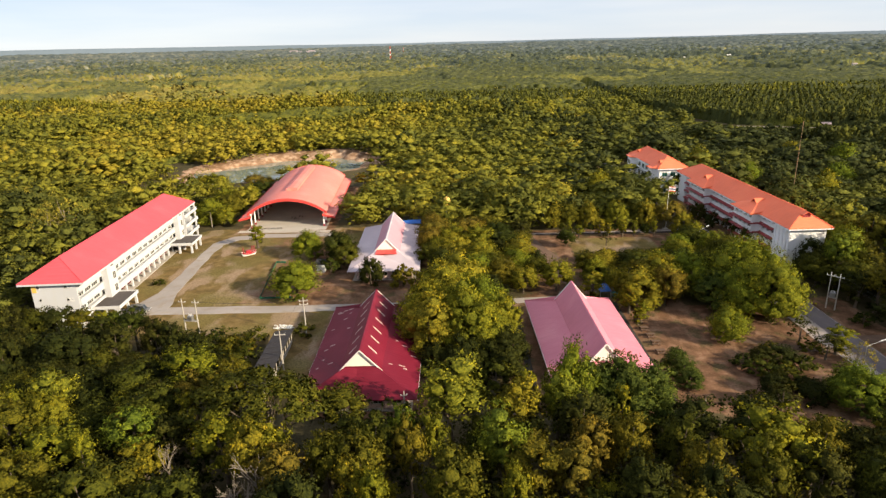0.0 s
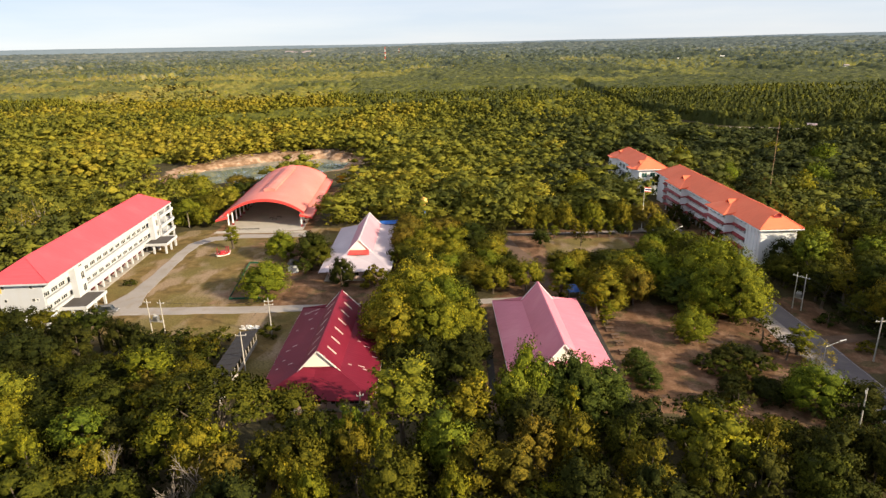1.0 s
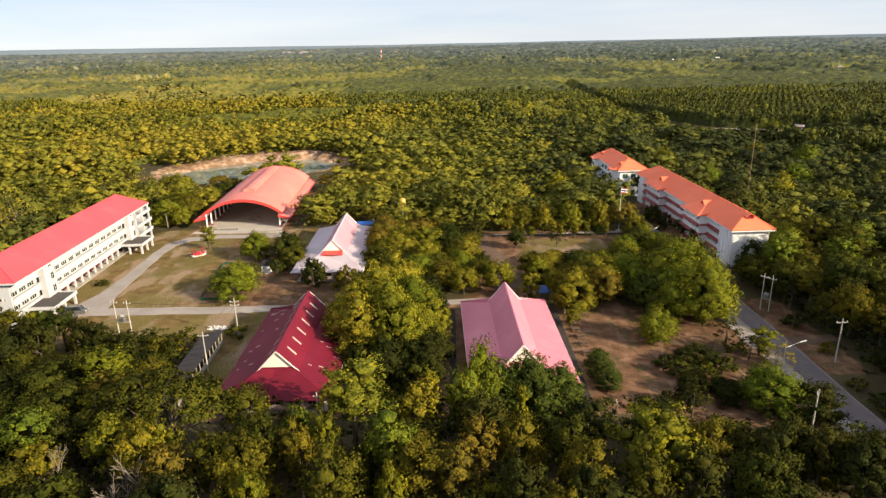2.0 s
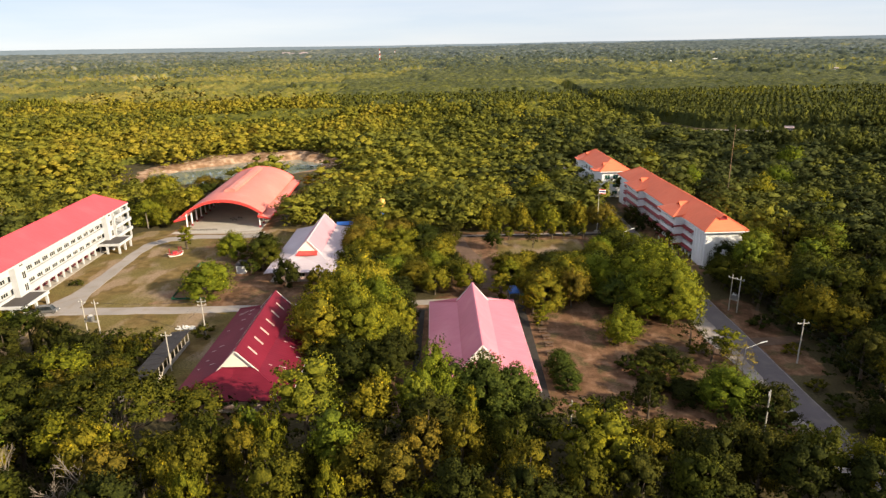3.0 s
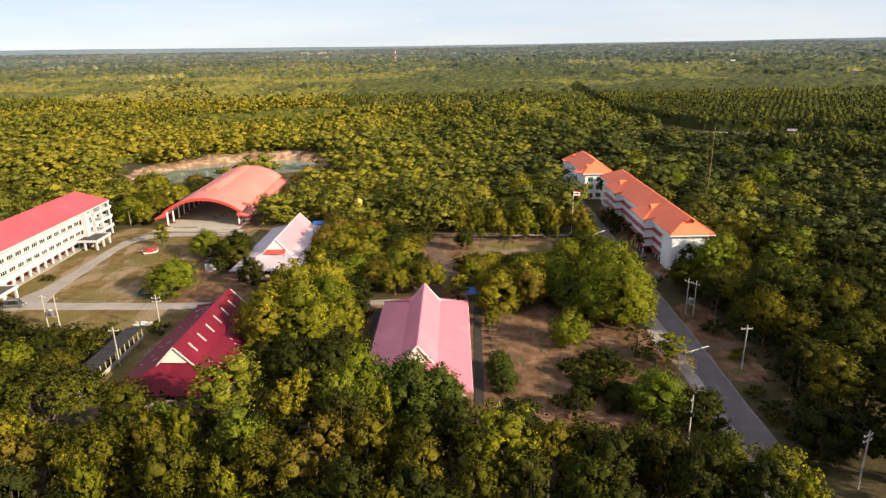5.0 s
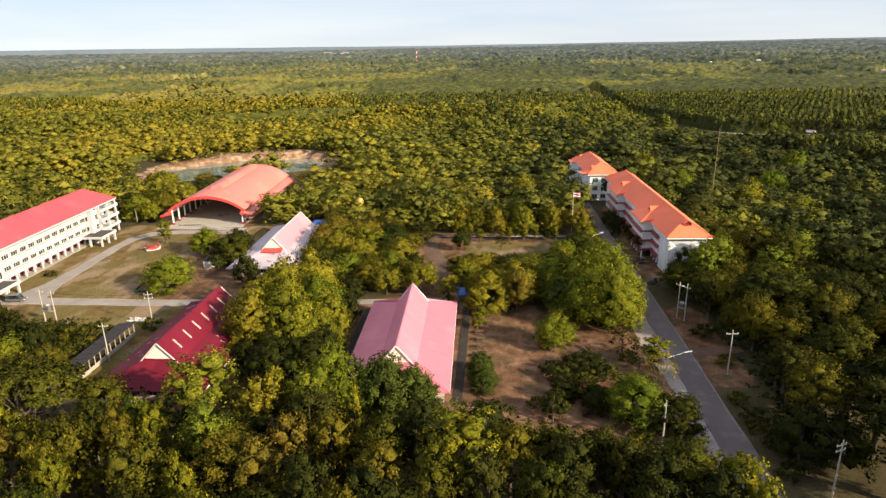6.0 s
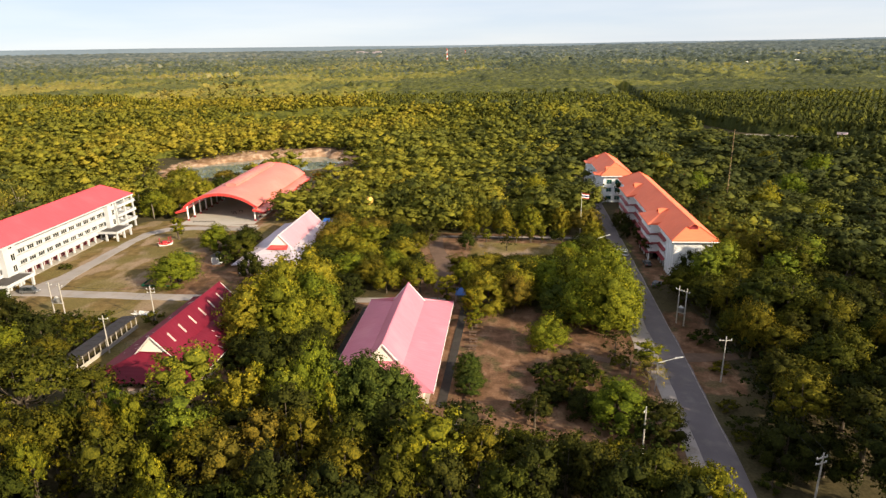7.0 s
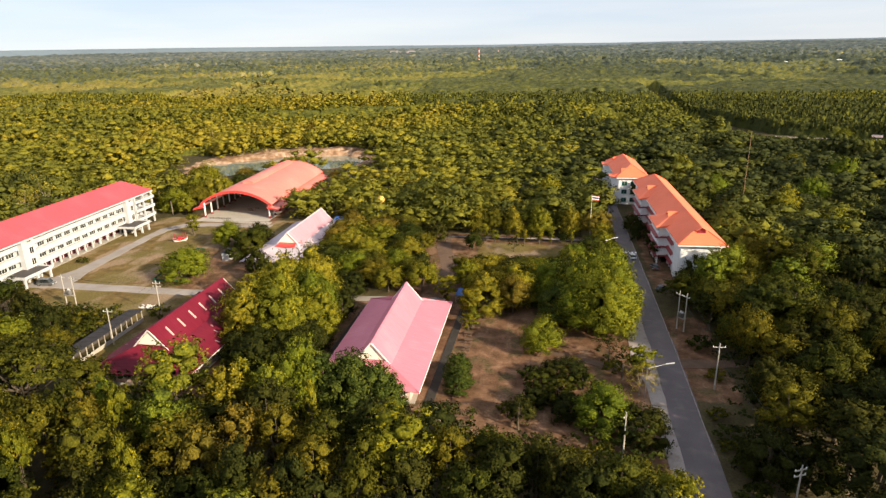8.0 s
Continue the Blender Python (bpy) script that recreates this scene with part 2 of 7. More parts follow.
def leaf_mat(name, stops, by="object", clear=0.12, grain=3.4, spread=0.85, hue=(1.62, 1.46, 1.05), low=0.48, bump=(0.9, 0.26)):
    """Foliage: hue from plant to plant, then from leaf to leaf; part of the light comes through."""
    m, n, b = shader(name, 0.85, 0.0, 0.06)
    if by == "object":
        pick = n.nodes.new("ShaderNodeObjectInfo").outputs["Random"]
    else:
        a = n.nodes.new("ShaderNodeAttribute")
        a.attribute_name = "tint"
        pick = a.outputs["Fac"]
    c = ramp(n, pick, stops)
    g = n.nodes.new("ShaderNodeNewGeometry")
    off = lambda r_, g_, b_: tuple(1 + (k - 1) * spread for k in (r_, g_, b_))
    clump_tone = n.nodes.new("ShaderNodeAttribute")   # random clump tone; its rise towards crown tops stands in for light
    clump_tone.attribute_name = "shade"
    c = mixed(n, 1.0, c, ramp(n, clump_tone.outputs["Fac"], [(0.0, (low, low * 1.12, low * 1.1)), (0.5, (1.0, 1.0, 0.95)), (1.0, hue)]), "MULTIPLY")
    v = ramp(n, g.outputs["Random Per Island"], [(0.0, off(0.7, 0.74, 0.7)), (0.5, off(0.98, 0.98, 0.95)), (1.0, off(1.3, 1.24, 1.0))])
    c = mixed(n, 1.0, c, v, "MULTIPLY")
    f = noise_tex(n, grain, 4)
    c = mixed(n, 1.0, c, ramp(n, f.outputs[0], [(0.36, off(0.45, 0.5, 0.5)), (0.5, off(0.95, 0.96, 0.94)), (0.64, off(1.5, 1.4, 1.1))]), "MULTIPLY")
    n.links.new(c, b.inputs["Base Color"])
    relief(n, b, f.outputs[0], *bump)
    t = n.nodes.new("ShaderNodeBsdfTranslucent")
    n.links.new(mixed(n, 1.0, c, (1.25, 1.2, 0.55), "MULTIPLY"), t.inputs["Color"])
    s = n.nodes.new("ShaderNodeMixShader")
    s.inputs[0].default_value = clear
    n.links.new(b.outputs[0], s.inputs[1])
    n.links.new(t.outputs[0], s.inputs[2])
    n.links.new(s.outputs[0], n.nodes["Material Output"].inputs["Surface"])
    return m


GREENS = [(0.0, (0.029, 0.038, 0.007)), (0.3, (0.047, 0.053, 0.008)), (0.6, (0.072, 0.071, 0.009)), (0.85, (0.098, 0.088, 0.010)), (1.0, (0.118, 0.096, 0.011))]
M_LEAF = leaf_mat("broadleaf_foliage", GREENS)
M_LEAF_BRIGHT = leaf_mat("bright_green_foliage", [(0.0, (0.083, 0.115, 0.015)), (0.5, (0.113, 0.136, 0.016)), (1.0, (0.142, 0.141, 0.017))], hue=(1.95, 1.72, 1.05), low=0.40)
M_LEAF_YELLOW = leaf_mat("yellowing_foliage", [(0.0, (0.106, 0.115, 0.011)), (0.5, (0.134, 0.130, 0.012)), (1.0, (0.156, 0.132, 0.014))], hue=(1.95, 1.72, 1.05), low=0.40)
M_LEAF_GOLD = leaf_mat("golden_green_foliage", [(0.0, (0.140, 0.146, 0.015)), (0.5, (0.170, 0.160, 0.016)), (1.0, (0.192, 0.162, 0.019))], hue=(1.95, 1.72, 1.05), low=0.40)
M_LEAF_AUTUMN = leaf_mat("pale_golden_foliage", [(0.0, (0.247, 0.221, 0.039)), (1.0, (0.286, 0.234, 0.046))])
M_LEAF_OLIVE = leaf_mat("olive_feathery_foliage", [(0.0, (0.065, 0.068, 0.010)), (0.5, (0.079, 0.078, 0.011)), (1.0, (0.090, 0.082, 0.011))])
M_LEAF_LIME = leaf_mat("lime_green_foliage", [(0.0, (0.092, 0.122, 0.013)), (0.5, (0.120, 0.140, 0.014)), (1.0, (0.152, 0.148, 0.015))], hue=(1.95, 1.72, 1.05), low=0.40)
M_LEAF_DARK = leaf_mat("dark_green_foliage", [(0.0, (0.025, 0.031, 0.008)), (0.5, (0.034, 0.038, 0.008)), (1.0, (0.044, 0.044, 0.009))])
M_LEAF_FRESH = leaf_mat("fresh_green_foliage", [(0.0, (0.051, 0.074, 0.016)), (0.5, (0.060, 0.081, 0.017)), (1.0, (0.070, 0.086, 0.018))])
M_LEAF_RUST = leaf_mat("rust_tinged_foliage", [(0.0, (0.104, 0.086, 0.014)), (0.5, (0.120, 0.093, 0.015)), (1.0, (0.134, 0.098, 0.016))])
# Far foliage greyed and blued by distance: haze put into the base colours.
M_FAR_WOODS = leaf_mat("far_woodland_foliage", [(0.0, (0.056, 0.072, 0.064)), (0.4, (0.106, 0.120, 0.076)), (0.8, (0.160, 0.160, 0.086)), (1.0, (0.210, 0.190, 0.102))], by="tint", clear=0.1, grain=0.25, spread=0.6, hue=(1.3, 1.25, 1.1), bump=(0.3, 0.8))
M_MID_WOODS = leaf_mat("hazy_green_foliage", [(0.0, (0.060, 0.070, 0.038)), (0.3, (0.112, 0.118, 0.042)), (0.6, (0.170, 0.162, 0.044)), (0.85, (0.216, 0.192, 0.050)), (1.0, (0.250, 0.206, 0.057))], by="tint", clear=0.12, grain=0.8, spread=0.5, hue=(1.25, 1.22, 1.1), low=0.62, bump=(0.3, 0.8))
M_WOODS = leaf_mat("woodland_foliage", [(0.0, (0.046, 0.054, 0.018)), (0.3, (0.104, 0.109, 0.022)), (0.6, (0.164, 0.157, 0.023)), (0.85, (0.213, 0.188, 0.024)), (1.0, (0.248, 0.202, 0.027))], by="tint", clear=0.12, grain=1.1, spread=0.5, hue=(1.30, 1.25, 1.05), low=0.58, bump=(0.6, 0.4))

# Darker foliage: the shade in gaps between trees is put into its colour.
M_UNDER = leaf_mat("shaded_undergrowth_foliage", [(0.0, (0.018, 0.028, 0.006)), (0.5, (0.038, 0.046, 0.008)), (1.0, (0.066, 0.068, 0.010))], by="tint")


# ---- mesh helpers ----
class Geo:
    """Vertices and faces of one part."""

    def __init__(self):
        self.v, self.f = [], []

    def add(self, verts, faces):
        k = len(self.v)
        self.v += [tuple(p) for p in verts]
        self.f += [tuple(i + k for i in q) for q in faces]
        return self

    def box(self, x0, x1, y0, y1, z0, z1):
        p = [(x, y, z) for z in (z0, z1) for y in (y0, y1) for x in (x0, x1)]
        return self.add(p, [(0, 2, 3, 1), (4, 5, 7, 6), (0, 1, 5, 4), (2, 6, 7, 3), (0, 4, 6, 2), (1, 3, 7, 5)])

    def slab(self, pts, thick):
        """A flat panel with its thickness below it."""
        n = len(pts)
        lower = [(x, y, z - thick) for x, y, z in pts]
        return self.add(list(pts) + lower, [tuple(range(n)), tuple(reversed(range(n, 2 * n)))] + [(i, n + i, n + (i + 1) % n, (i + 1) % n) for i in range(n)])

    def wedge(self, pts, push):
        """A polygon pushed along a vector."""
        n = len(pts)
        other = [tuple(a + b for a, b in zip(p, push)) for p in pts]
        return self.add(list(pts) + other, [tuple(reversed(range(n))), tuple(range(n, 2 * n))] + [(i, (i + 1) % n, n + (i + 1) % n, n + i) for i in range(n)])

    def rod(self, a, b, r0, r1=None, n=8):
        a, b = Vector(a), Vector(b)
        r1 = r0 if r1 is None else r1
        w = (b - a).normalized()
        u = w.orthogonal().normalized()
        s = w.cross(u)
        ring = lambda c, r: [c + (u * math.cos(2 * math.pi * i / n) + s * math.sin(2 * math.pi * i / n)) * r for i in range(n)]
        return self.add(ring(a, r0) + ring(b, r1), [tuple(reversed(range(n))), tuple(range(n, 2 * n))] + [(i, (i + 1) % n, n + (i + 1) % n, n + i) for i in range(n)])

    def bar(self, a, b, w, h):
        """A squared bar from a to b."""
        a, b = Vector(a), Vector(b)
        d = (b - a).normalized()
        side = d.cross(Vector((0, 0, 1)))
        side = side.normalized() if side.length > 1e-4 else Vector((1, 0, 0))
        up = side.cross(d)
        c = [side * sx * w / 2 + up * sz * h / 2 for sx, sz in ((-1, -1), (1, -1), (1, 1), (-1, 1))]
        return self.add([a + k for k in c] + [b + k for k in c], [(3, 2, 1, 0), (4, 5, 6, 7)] + [(i, (i + 1) % 4, 4 + (i + 1) % 4, 4 + i) for i in range(4)])

    def lathe(self, profile, n=20, base=(0, 0, 0)):
        bx, by, bz = base
        pts = [(bx + r * math.cos(2 * math.pi * i / n), by + r * math.sin(2 * math.pi * i / n), bz + z) for r, z in profile for i in range(n)]
        fs = [(j * n + i, j * n + (i + 1) % n, (j + 1) * n + (i + 1) % n, (j + 1) * n + i) for j in range(len(profile) - 1) for i in range(n)]
        return self.add(pts, fs + [tuple(reversed(range(n))), tuple(range((len(profile) - 1) * n, len(profile) * n))])


def mesh_of(name, geo, material, smooth=False):
    me = bpy.data.meshes.new(name)
    me.from_pydata(geo.v, [], geo.f)
    for k in (material if isinstance(material, (list, tuple)) else [material]):
        me.materials.append(k)
    if smooth:
        me.shade_smooth()
    me.update()
    return me


def part(name, geo, material, parent=None, label="", smooth=False):
    ob = new(name, geo if isinstance(geo, bpy.types.Mesh) else mesh_of(name, geo, material, smooth))
    ob.parent = parent
    if label:
        ob["label"] = label
    return ob


def thing(name, label, category, m=None, group="", kind=""):
    ob = new(name)
    ob.empty_display_size = 0.5
    ob.matrix_basis = m if m else Matrix()
    return tagged(ob, label, category, group, kind)


def structure(name, geo, material, label, category, smooth=False):
    return tagged(part(name, geo, material, None, "", smooth), label, category, "", "structure")


def smooth_noise(x, y, cell, seed):
    """Value noise between 0 and 1 on arrays of places."""
    x, y = np.asarray(x, float) / cell, np.asarray(y, float) / cell
    ix, iy = np.floor(x).astype(np.int64), np.floor(y).astype(np.int64)
    fx, fy = x - ix, y - iy
    fx, fy = fx * fx * (3 - 2 * fx), fy * fy * (3 - 2 * fy)

    def h(a, b):
        k = (a * 374761393 + b * 668265263 + seed * 982451653) & 0x7FFFFFFF
        k = ((k ^ (k >> 13)) * 1274126177) & 0x7FFFFFFF
        return ((k ^ (k >> 16)) & 0xFFFF) / 65535.0

    return (h(ix, iy) * (1 - fx) + h(ix + 1, iy) * fx) * (1 - fy) + (h(ix, iy + 1) * (1 - fx) + h(ix + 1, iy + 1) * fx) * fy


# ---- ground ----
POND = (-95.0, 341.0, 50.0, 26.0, radians(27))   # centre, half axes, turn
OPEN_GRASS = [(38, 72, 188, 206), (-90, -28, 128, 222), (-37, -27, 100, 135), (-92, -84, 150, 218)]
OPEN_SOIL = [(-57, -38, 151, 188), (-62, -40, 196, 212), (-40, -2, 148, 166), (-32, -6, 162, 214), (-30, -2, 98, 150), (12, 58, 99, 152), (50, 84, 93, 146), (66, 82, 186, 211), (38, 82, 203, 211), (20, 38, 150, 212), (20, 84, 206, 213), (88, 98, 112, 150), (90, 97, 168, 250), (80, 84, 84, 250), (-45, -28, 165, 200), (-78, -43, 216, 290)]


def pond_field(x, y):
    """Below 1 inside the pond's rim."""
    cx, cy, a, b, turn = POND
    dx, dy = x - cx, y - cy
    u, v = dx * math.cos(turn) + dy * math.sin(turn), -dx * math.sin(turn) + dy * math.cos(turn)
    wob = 0.30 * (smooth_noise(x, y, 18, 3) - 0.5) + 0.20 * (smooth_noise(x, y, 7, 5) - 0.5)
    return np.sqrt((u / a) ** 2 + (v / b) ** 2) + wob


def rise(x, y):
    """The ground's height."""
    f = pond_field(x, y)
    basin = -3.2 * np.clip((1.12 - f) / 0.22, 0, 1)
    far = np.clip((y - 345) / 25, 0, 1) * np.clip((-38 - x) / 25, 0, 1)
    rim = 2.0 * far * np.clip((f - 1.02) / 0.18, 0, 1) * np.clip((2.3 - f) / 0.7, 0, 1) * (0.3 + 0.8 * smooth_noise(x, y, 11, 9) + 0.7 * smooth_noise(x, y, 5, 19))
    return basin + rim


def in_rects(x, y, rects, soft=2.0):
    w = np.zeros_like(x)
    for x0, x1, y0, y1 in rects:
        d = np.minimum(np.minimum(x - x0, x1 - x), np.minimum(y - y0, y1 - y))
        w = np.maximum(w, np.clip(d / soft + 0.5, 0, 1))
    return w


def build_ground():
    xs = np.concatenate([np.linspace(-5600, -400, 14), np.linspace(-340, -180, 6), np.arange(-170, 130.1, 2.5), np.linspace(160, 380, 6), np.linspace(500, 5600, 13)])
    ys = np.concatenate([np.linspace(-1500, -60, 8), np.linspace(0, 50, 4), np.arange(60, 440.1, 2.5), np.linspace(480, 900, 7), np.linspace(1100, 5600, 13)])
    gx, gy = np.meshgrid(xs, ys)
    x, y = gx.ravel(), gy.ravel()
    z = rise(x, y)
    nx, ny = len(xs), len(ys)
    i = (np.arange(ny - 1)[:, None] * nx + np.arange(nx - 1)[None, :]).ravel()
    me = bpy.data.meshes.new("ground")
    me.from_pydata(np.stack([x, y, z], 1), [], np.stack([i, i + 1, i + nx + 1, i + nx], 1))
    f = pond_field(x, y)
    far = np.clip((y - 335) / 20, 0, 1) * np.clip((-38 - x) / 25, 0, 1)
    bank = np.clip((1.26 + 0.34 * far - f) / 0.15, 0, 1) * np.clip(0.45 + 1.2 * smooth_noise(x, y, 9, 15), 0, 1)
    for key, w in (("grass", in_rects(x, y, OPEN_GRASS)), ("soil", np.maximum(in_rects(x, y, OPEN_SOIL[2:]), 0.62 * in_rects(x, y, OPEN_SOIL[:2], 12.0))), ("bank", bank)):
        me.attributes.new(key, "FLOAT", "POINT").data.foreach_set("value", w.astype(np.float32))
    me.materials.append(M_GROUND)
    me.shade_smooth()
    tagged(new("ground", me), "dry earth ground with parched grass and bare reddish soil", "ground", "", "structure")


build_ground()


def strip(name, line, material, label, z=0.05, category="road"):
    """A paved strip along points (x, y, half width), a few centimetres proud of the ground."""
    fine = []
    for (x0, y0, w0), (x1, y1, w1) in zip(line, line[1:]):
        n = max(1, int(math.hypot(x1 - x0, y1 - y0) / 3))
        fine += [(x0 + (x1 - x0) * k / n, y0 + (y1 - y0) * k / n, w0 + (w1 - w0) * k / n) for k in range(n)]
    fine.append(line[-1])
    g, left, right = Geo(), [], []
    for k, (x, y, w) in enumerate(fine):
        a, b = fine[max(k - 1, 0)], fine[min(k + 1, len(fine) - 1)]
        d = Vector((b[0] - a[0], b[1] - a[1], 0)).normalized()
        s = Vector((-d.y, d.x, 0))
        rag = float(smooth_noise(np.array([x]), np.array([y]), 4, 11)[0] - 0.5) * 0.5
        left.append((x + s.x * (w + rag), y + s.y * (w + rag), z))
        right.append((x - s.x * (w - rag), y - s.y * (w - rag), z))
    for k in range(len(fine) - 1):
        g.add([left[k], right[k], right[k + 1], left[k + 1]], [(0, 1, 2, 3)])
    n = len(fine)
    rim = left + right[::-1]
    g.add(rim + [(x, y, z - 0.25) for x, y, z in rim], [(i, (i + 1) % (2 * n), 2 * n + (i + 1) % (2 * n), 2 * n + i) for i in range(2 * n)])
    return structure(name, g, material, label, category)


# ---- paved ways ----
strip("road", [(87.2, 20, 2.9), (87.3, 90, 2.8), (87.1, 130, 2.7), (86.6, 170, 2.4), (86.0, 200, 2.35), (85.2, 230, 2.4), (84.6, 256, 2.4), (83.2, 300, 2.4), (81, 340, 2.4)], M_ASPHALT, "grey asphalt lane with pale worn edges between trees", 0.07)
strip("shoulder", [(83.7, 60, 1.3), (83.6, 96, 1.4), (83.4, 112, 1.5), (82.4, 128, 2.4), (82.2, 145, 2.4), (83.2, 160, 1.2)], M_SHOULDER, "pale sandy roadside shoulder", 0.05, "shoulder")
strip("side_road", [(89.6, 126.0, 2.0), (94, 126.5, 1.8), (101, 127.5, 1.4)], M_DIRT_TRACK, "short gravel turnoff beside the road", 0.06, "road")
strip("footpath", [(58, 128.5, 0.8), (66, 126, 1.0), (74, 123, 1.1), (83, 121, 1.4)], M_DIRT_TRACK, "worn gravel footpath across the clearing", 0.06, "path")
strip("court_road", [(-86, 147.4, 2.3), (-70, 148.1, 2.3), (-50, 147.9, 2.2), (-30, 148.4, 2.0), (-8, 149.4, 1.8), (14, 150.6, 1.6), (36, 152.5, 1.5)], M_LANE, "dusty concrete lane along the courtyard", 0.06)
strip("school_lane", [(-79.0, 148.6, 5.2), (-78.8, 153, 4.6), (-78.6, 160, 2.7), (-79.2, 175, 2.1), (-80.2, 195, 1.9), (-80.0, 204, 2.2), (-76, 210.5, 2.6), (-66, 212.8, 2.2), (-42, 213.2, 2.0)], M_LANE, "dusty concrete lane beside the white school block", 0.08)
strip("hall_apron", [(-78, 218.6, 1.4), (-44, 217.2, 1.4)], M_CONCRETE, "concrete apron in front of the arched hall", 0.05, "pavement")
strip("dirt_track", [(-6, 208, 0.8), (20, 208.6, 1.0), (44, 209.4, 1.0), (70, 210.6, 1.0), (84, 211, 1.0)], M_SHOULDER, "pale track along a low wall", 0.05)
strip("footway", [(33.5, 160, 2.0), (31.5, 180, 2.6), (27, 196, 2.4), (25, 211, 2.2)], M_DIRT_TRACK, "bare earth footway between trees", 0.05, "path")
water = Geo()
water.add([(-165, 300, -1.35), (-30, 300, -1.35), (-30, 385, -1.35), (-165, 385, -1.35)], [(0, 1, 2, 3)])
structure("water", water, M_WATER, "still greenish pond water below bare earth banks", "pond")


# ---- low halls with a steep gable over a broad hipped skirt ----
def window_unit(name, parent, w, h, at, face="x", lites=2, glass=None):
    """A framed window, seen from +x (or -y) of its place."""
    key = ("window", round(w, 2), round(h, 2), face, lites, glass is None)
    if key not in CACHE:
        fr, pn = Geo(), Geo()
        t = 0.06
        fr.box(-0.06, 0.05, -w / 2, w / 2, 0, t).box(-0.06, 0.05, -w / 2, w / 2, h - t, h)
        for k in range(lites + 1):
            c = -w / 2 + t / 2 + (w - t) * k / lites
            fr.box(-0.06, 0.05, c - t / 2, c + t / 2, t, h - t)
        pn.box(-0.05, -0.02, -w / 2 + t * 0.6, w / 2 - t * 0.6, t * 0.6, h - t * 0.6)
        CACHE[key] = (mesh_of("window_frame", fr, M_PALE), mesh_of("pane", pn, glass or M_GLASS))
    f, p = CACHE[key]
    a = part(name, f, None, parent)
    a.matrix_basis = pose(*at, 0, 0, {"x": 0, "-x": 180, "-y": -90, "y": 90}[face])
    part("pane", p, None, a, "teal glass" if glass else "dark glass")
    return a


CACHE = {}


def gable_hall(m, label, W, L, ze, zr, u, zk, s_front, s_back, roof, wall, gable_c, trim, lower=None, ajar=2.2, upper=None):
    """Origin at the middle of the front eave on the ground, y to the back."""
    h = thing("hall", label, "building", m)
    a, b = s_front, L - s_back
    t = 0.16
    for sx in (-1, 1):
        part("upper_roof", Geo().slab([(0, a - 0.2, zr), (sx * u, a - 0.2, zk), (sx * u, b + 0.2, zk), (0, b + 0.2, zr)][::sx], t), upper or roof, h)
        part("lower_roof", Geo().slab([(sx * (u - 0.25), a, zk + 0.02), (sx * W, 0, ze), (sx * W, L, ze), (sx * (u - 0.25), b, zk + 0.02)][::sx], t), roof, h)
        part("eave_board", Geo().box(sx * W - 0.05, sx * W + 0.05, 0, L, ze - 0.32, ze - 0.06), trim, h, "pale eave board")
    hg = u - 0.9
    zg = zr - (zr - zk) / u * hg - 0.15
    part("front_roof", Geo().slab([(-W, 0, ze), (W, 0, ze), (u, a, zk), (hg, a + 0.02, zg), (-hg, a + 0.02, zg), (-u, a, zk)], t), lower or roof, h)
    part("back_roof", Geo().slab([(W, L, ze), (-W, L, ze), (-u, b, zk), (-hg, b - 0.02, zg), (hg, b - 0.02, zg), (u, b, zk)], t), roof, h)
    for y, g in ((a + 0.05, -1), (b - 0.15, 1)):
        k = (zr - zk) / u
        hgt = u - 0.9
        part("gable", Geo().wedge([(-hgt, y, zr - k * hgt - 0.2), (hgt, y, zr - k * hgt - 0.2), (0, y, zr - 0.25)], (0, 0.12, 0)), gable_c, h, "pale boarded gable triangle")
        for sx in (-1, 1):
            part("bargeboard", Geo().bar((0, y + g * 0.28, zr - 0.05), (sx * (u + 0.15), y + g * 0.28, zk - 0.1), 0.12, 0.24), trim, h, "white bargeboard")
    part("ridge_cap", Geo().wedge([(-0.35, a - 0.25, zr - 0.12), (0, a - 0.25, zr + 0.1), (0.35, a - 0.25, zr - 0.12)], (0, b - a + 0.5, 0)), roof, h)
    for sx in (-1, 1):
        for y0, y1, z1 in ((a, 0, 0), (b, L, 0)):
            part("hip_cap", Geo().bar((sx * u, y0, zk + 0.05), (sx * W, y1, ze + 0.05), 0.3, 0.08), trim if lower is None and trim is M_STEEL else roof, h)
    x1 = W - ajar
    for sx in (-1, 1):
        part("side_wall", Geo().box(min(sx * x1, sx * (x1 - 0.2)), max(sx * x1, sx * (x1 - 0.2)), ajar, L - ajar, 0, ze - 0.1), wall, h)
    for y in (ajar, L - ajar - 0.2):
        part("end_wall", Geo().box(-x1 + 0.2, x1 - 0.2, y, y + 0.2, 0, ze + 0.1), wall, h)
    part("plinth", Geo().box(-W + 1.2, W - 1.2, 1.2, L - 1.2, -0.2, 0.12), M_CONCRETE, h)
    n = int(L // 5)
    for k in range(n):
        y = ajar + 1.6 + k * (L - 2 * ajar - 3.2) / (n - 1)
        window_unit("window", h, 1.8, 1.2, (x1 + 0.03, y, 1.2), "x")
        window_unit("window", h, 1.8, 1.2, (-x1 - 0.03, y, 1.2), "-x")
    for x in np.linspace(-W + 4, W - 4, 5):
        window_unit("window", h, 1.8, 1.2, (float(x), ajar - 0.03, 1.1), "-y")
    return h


red = gable_hall(pose(-16.9, 99.3, 0, 0, 0, 0.6), "low hall with a crimson sheet roof and white skylight strips", 10.9, 42.2, 3.2, 10.1, 3.9, 5.9, 6.2, 6.2, M_RED, M_PINK_WALL, M_CREAM, M_PALE)
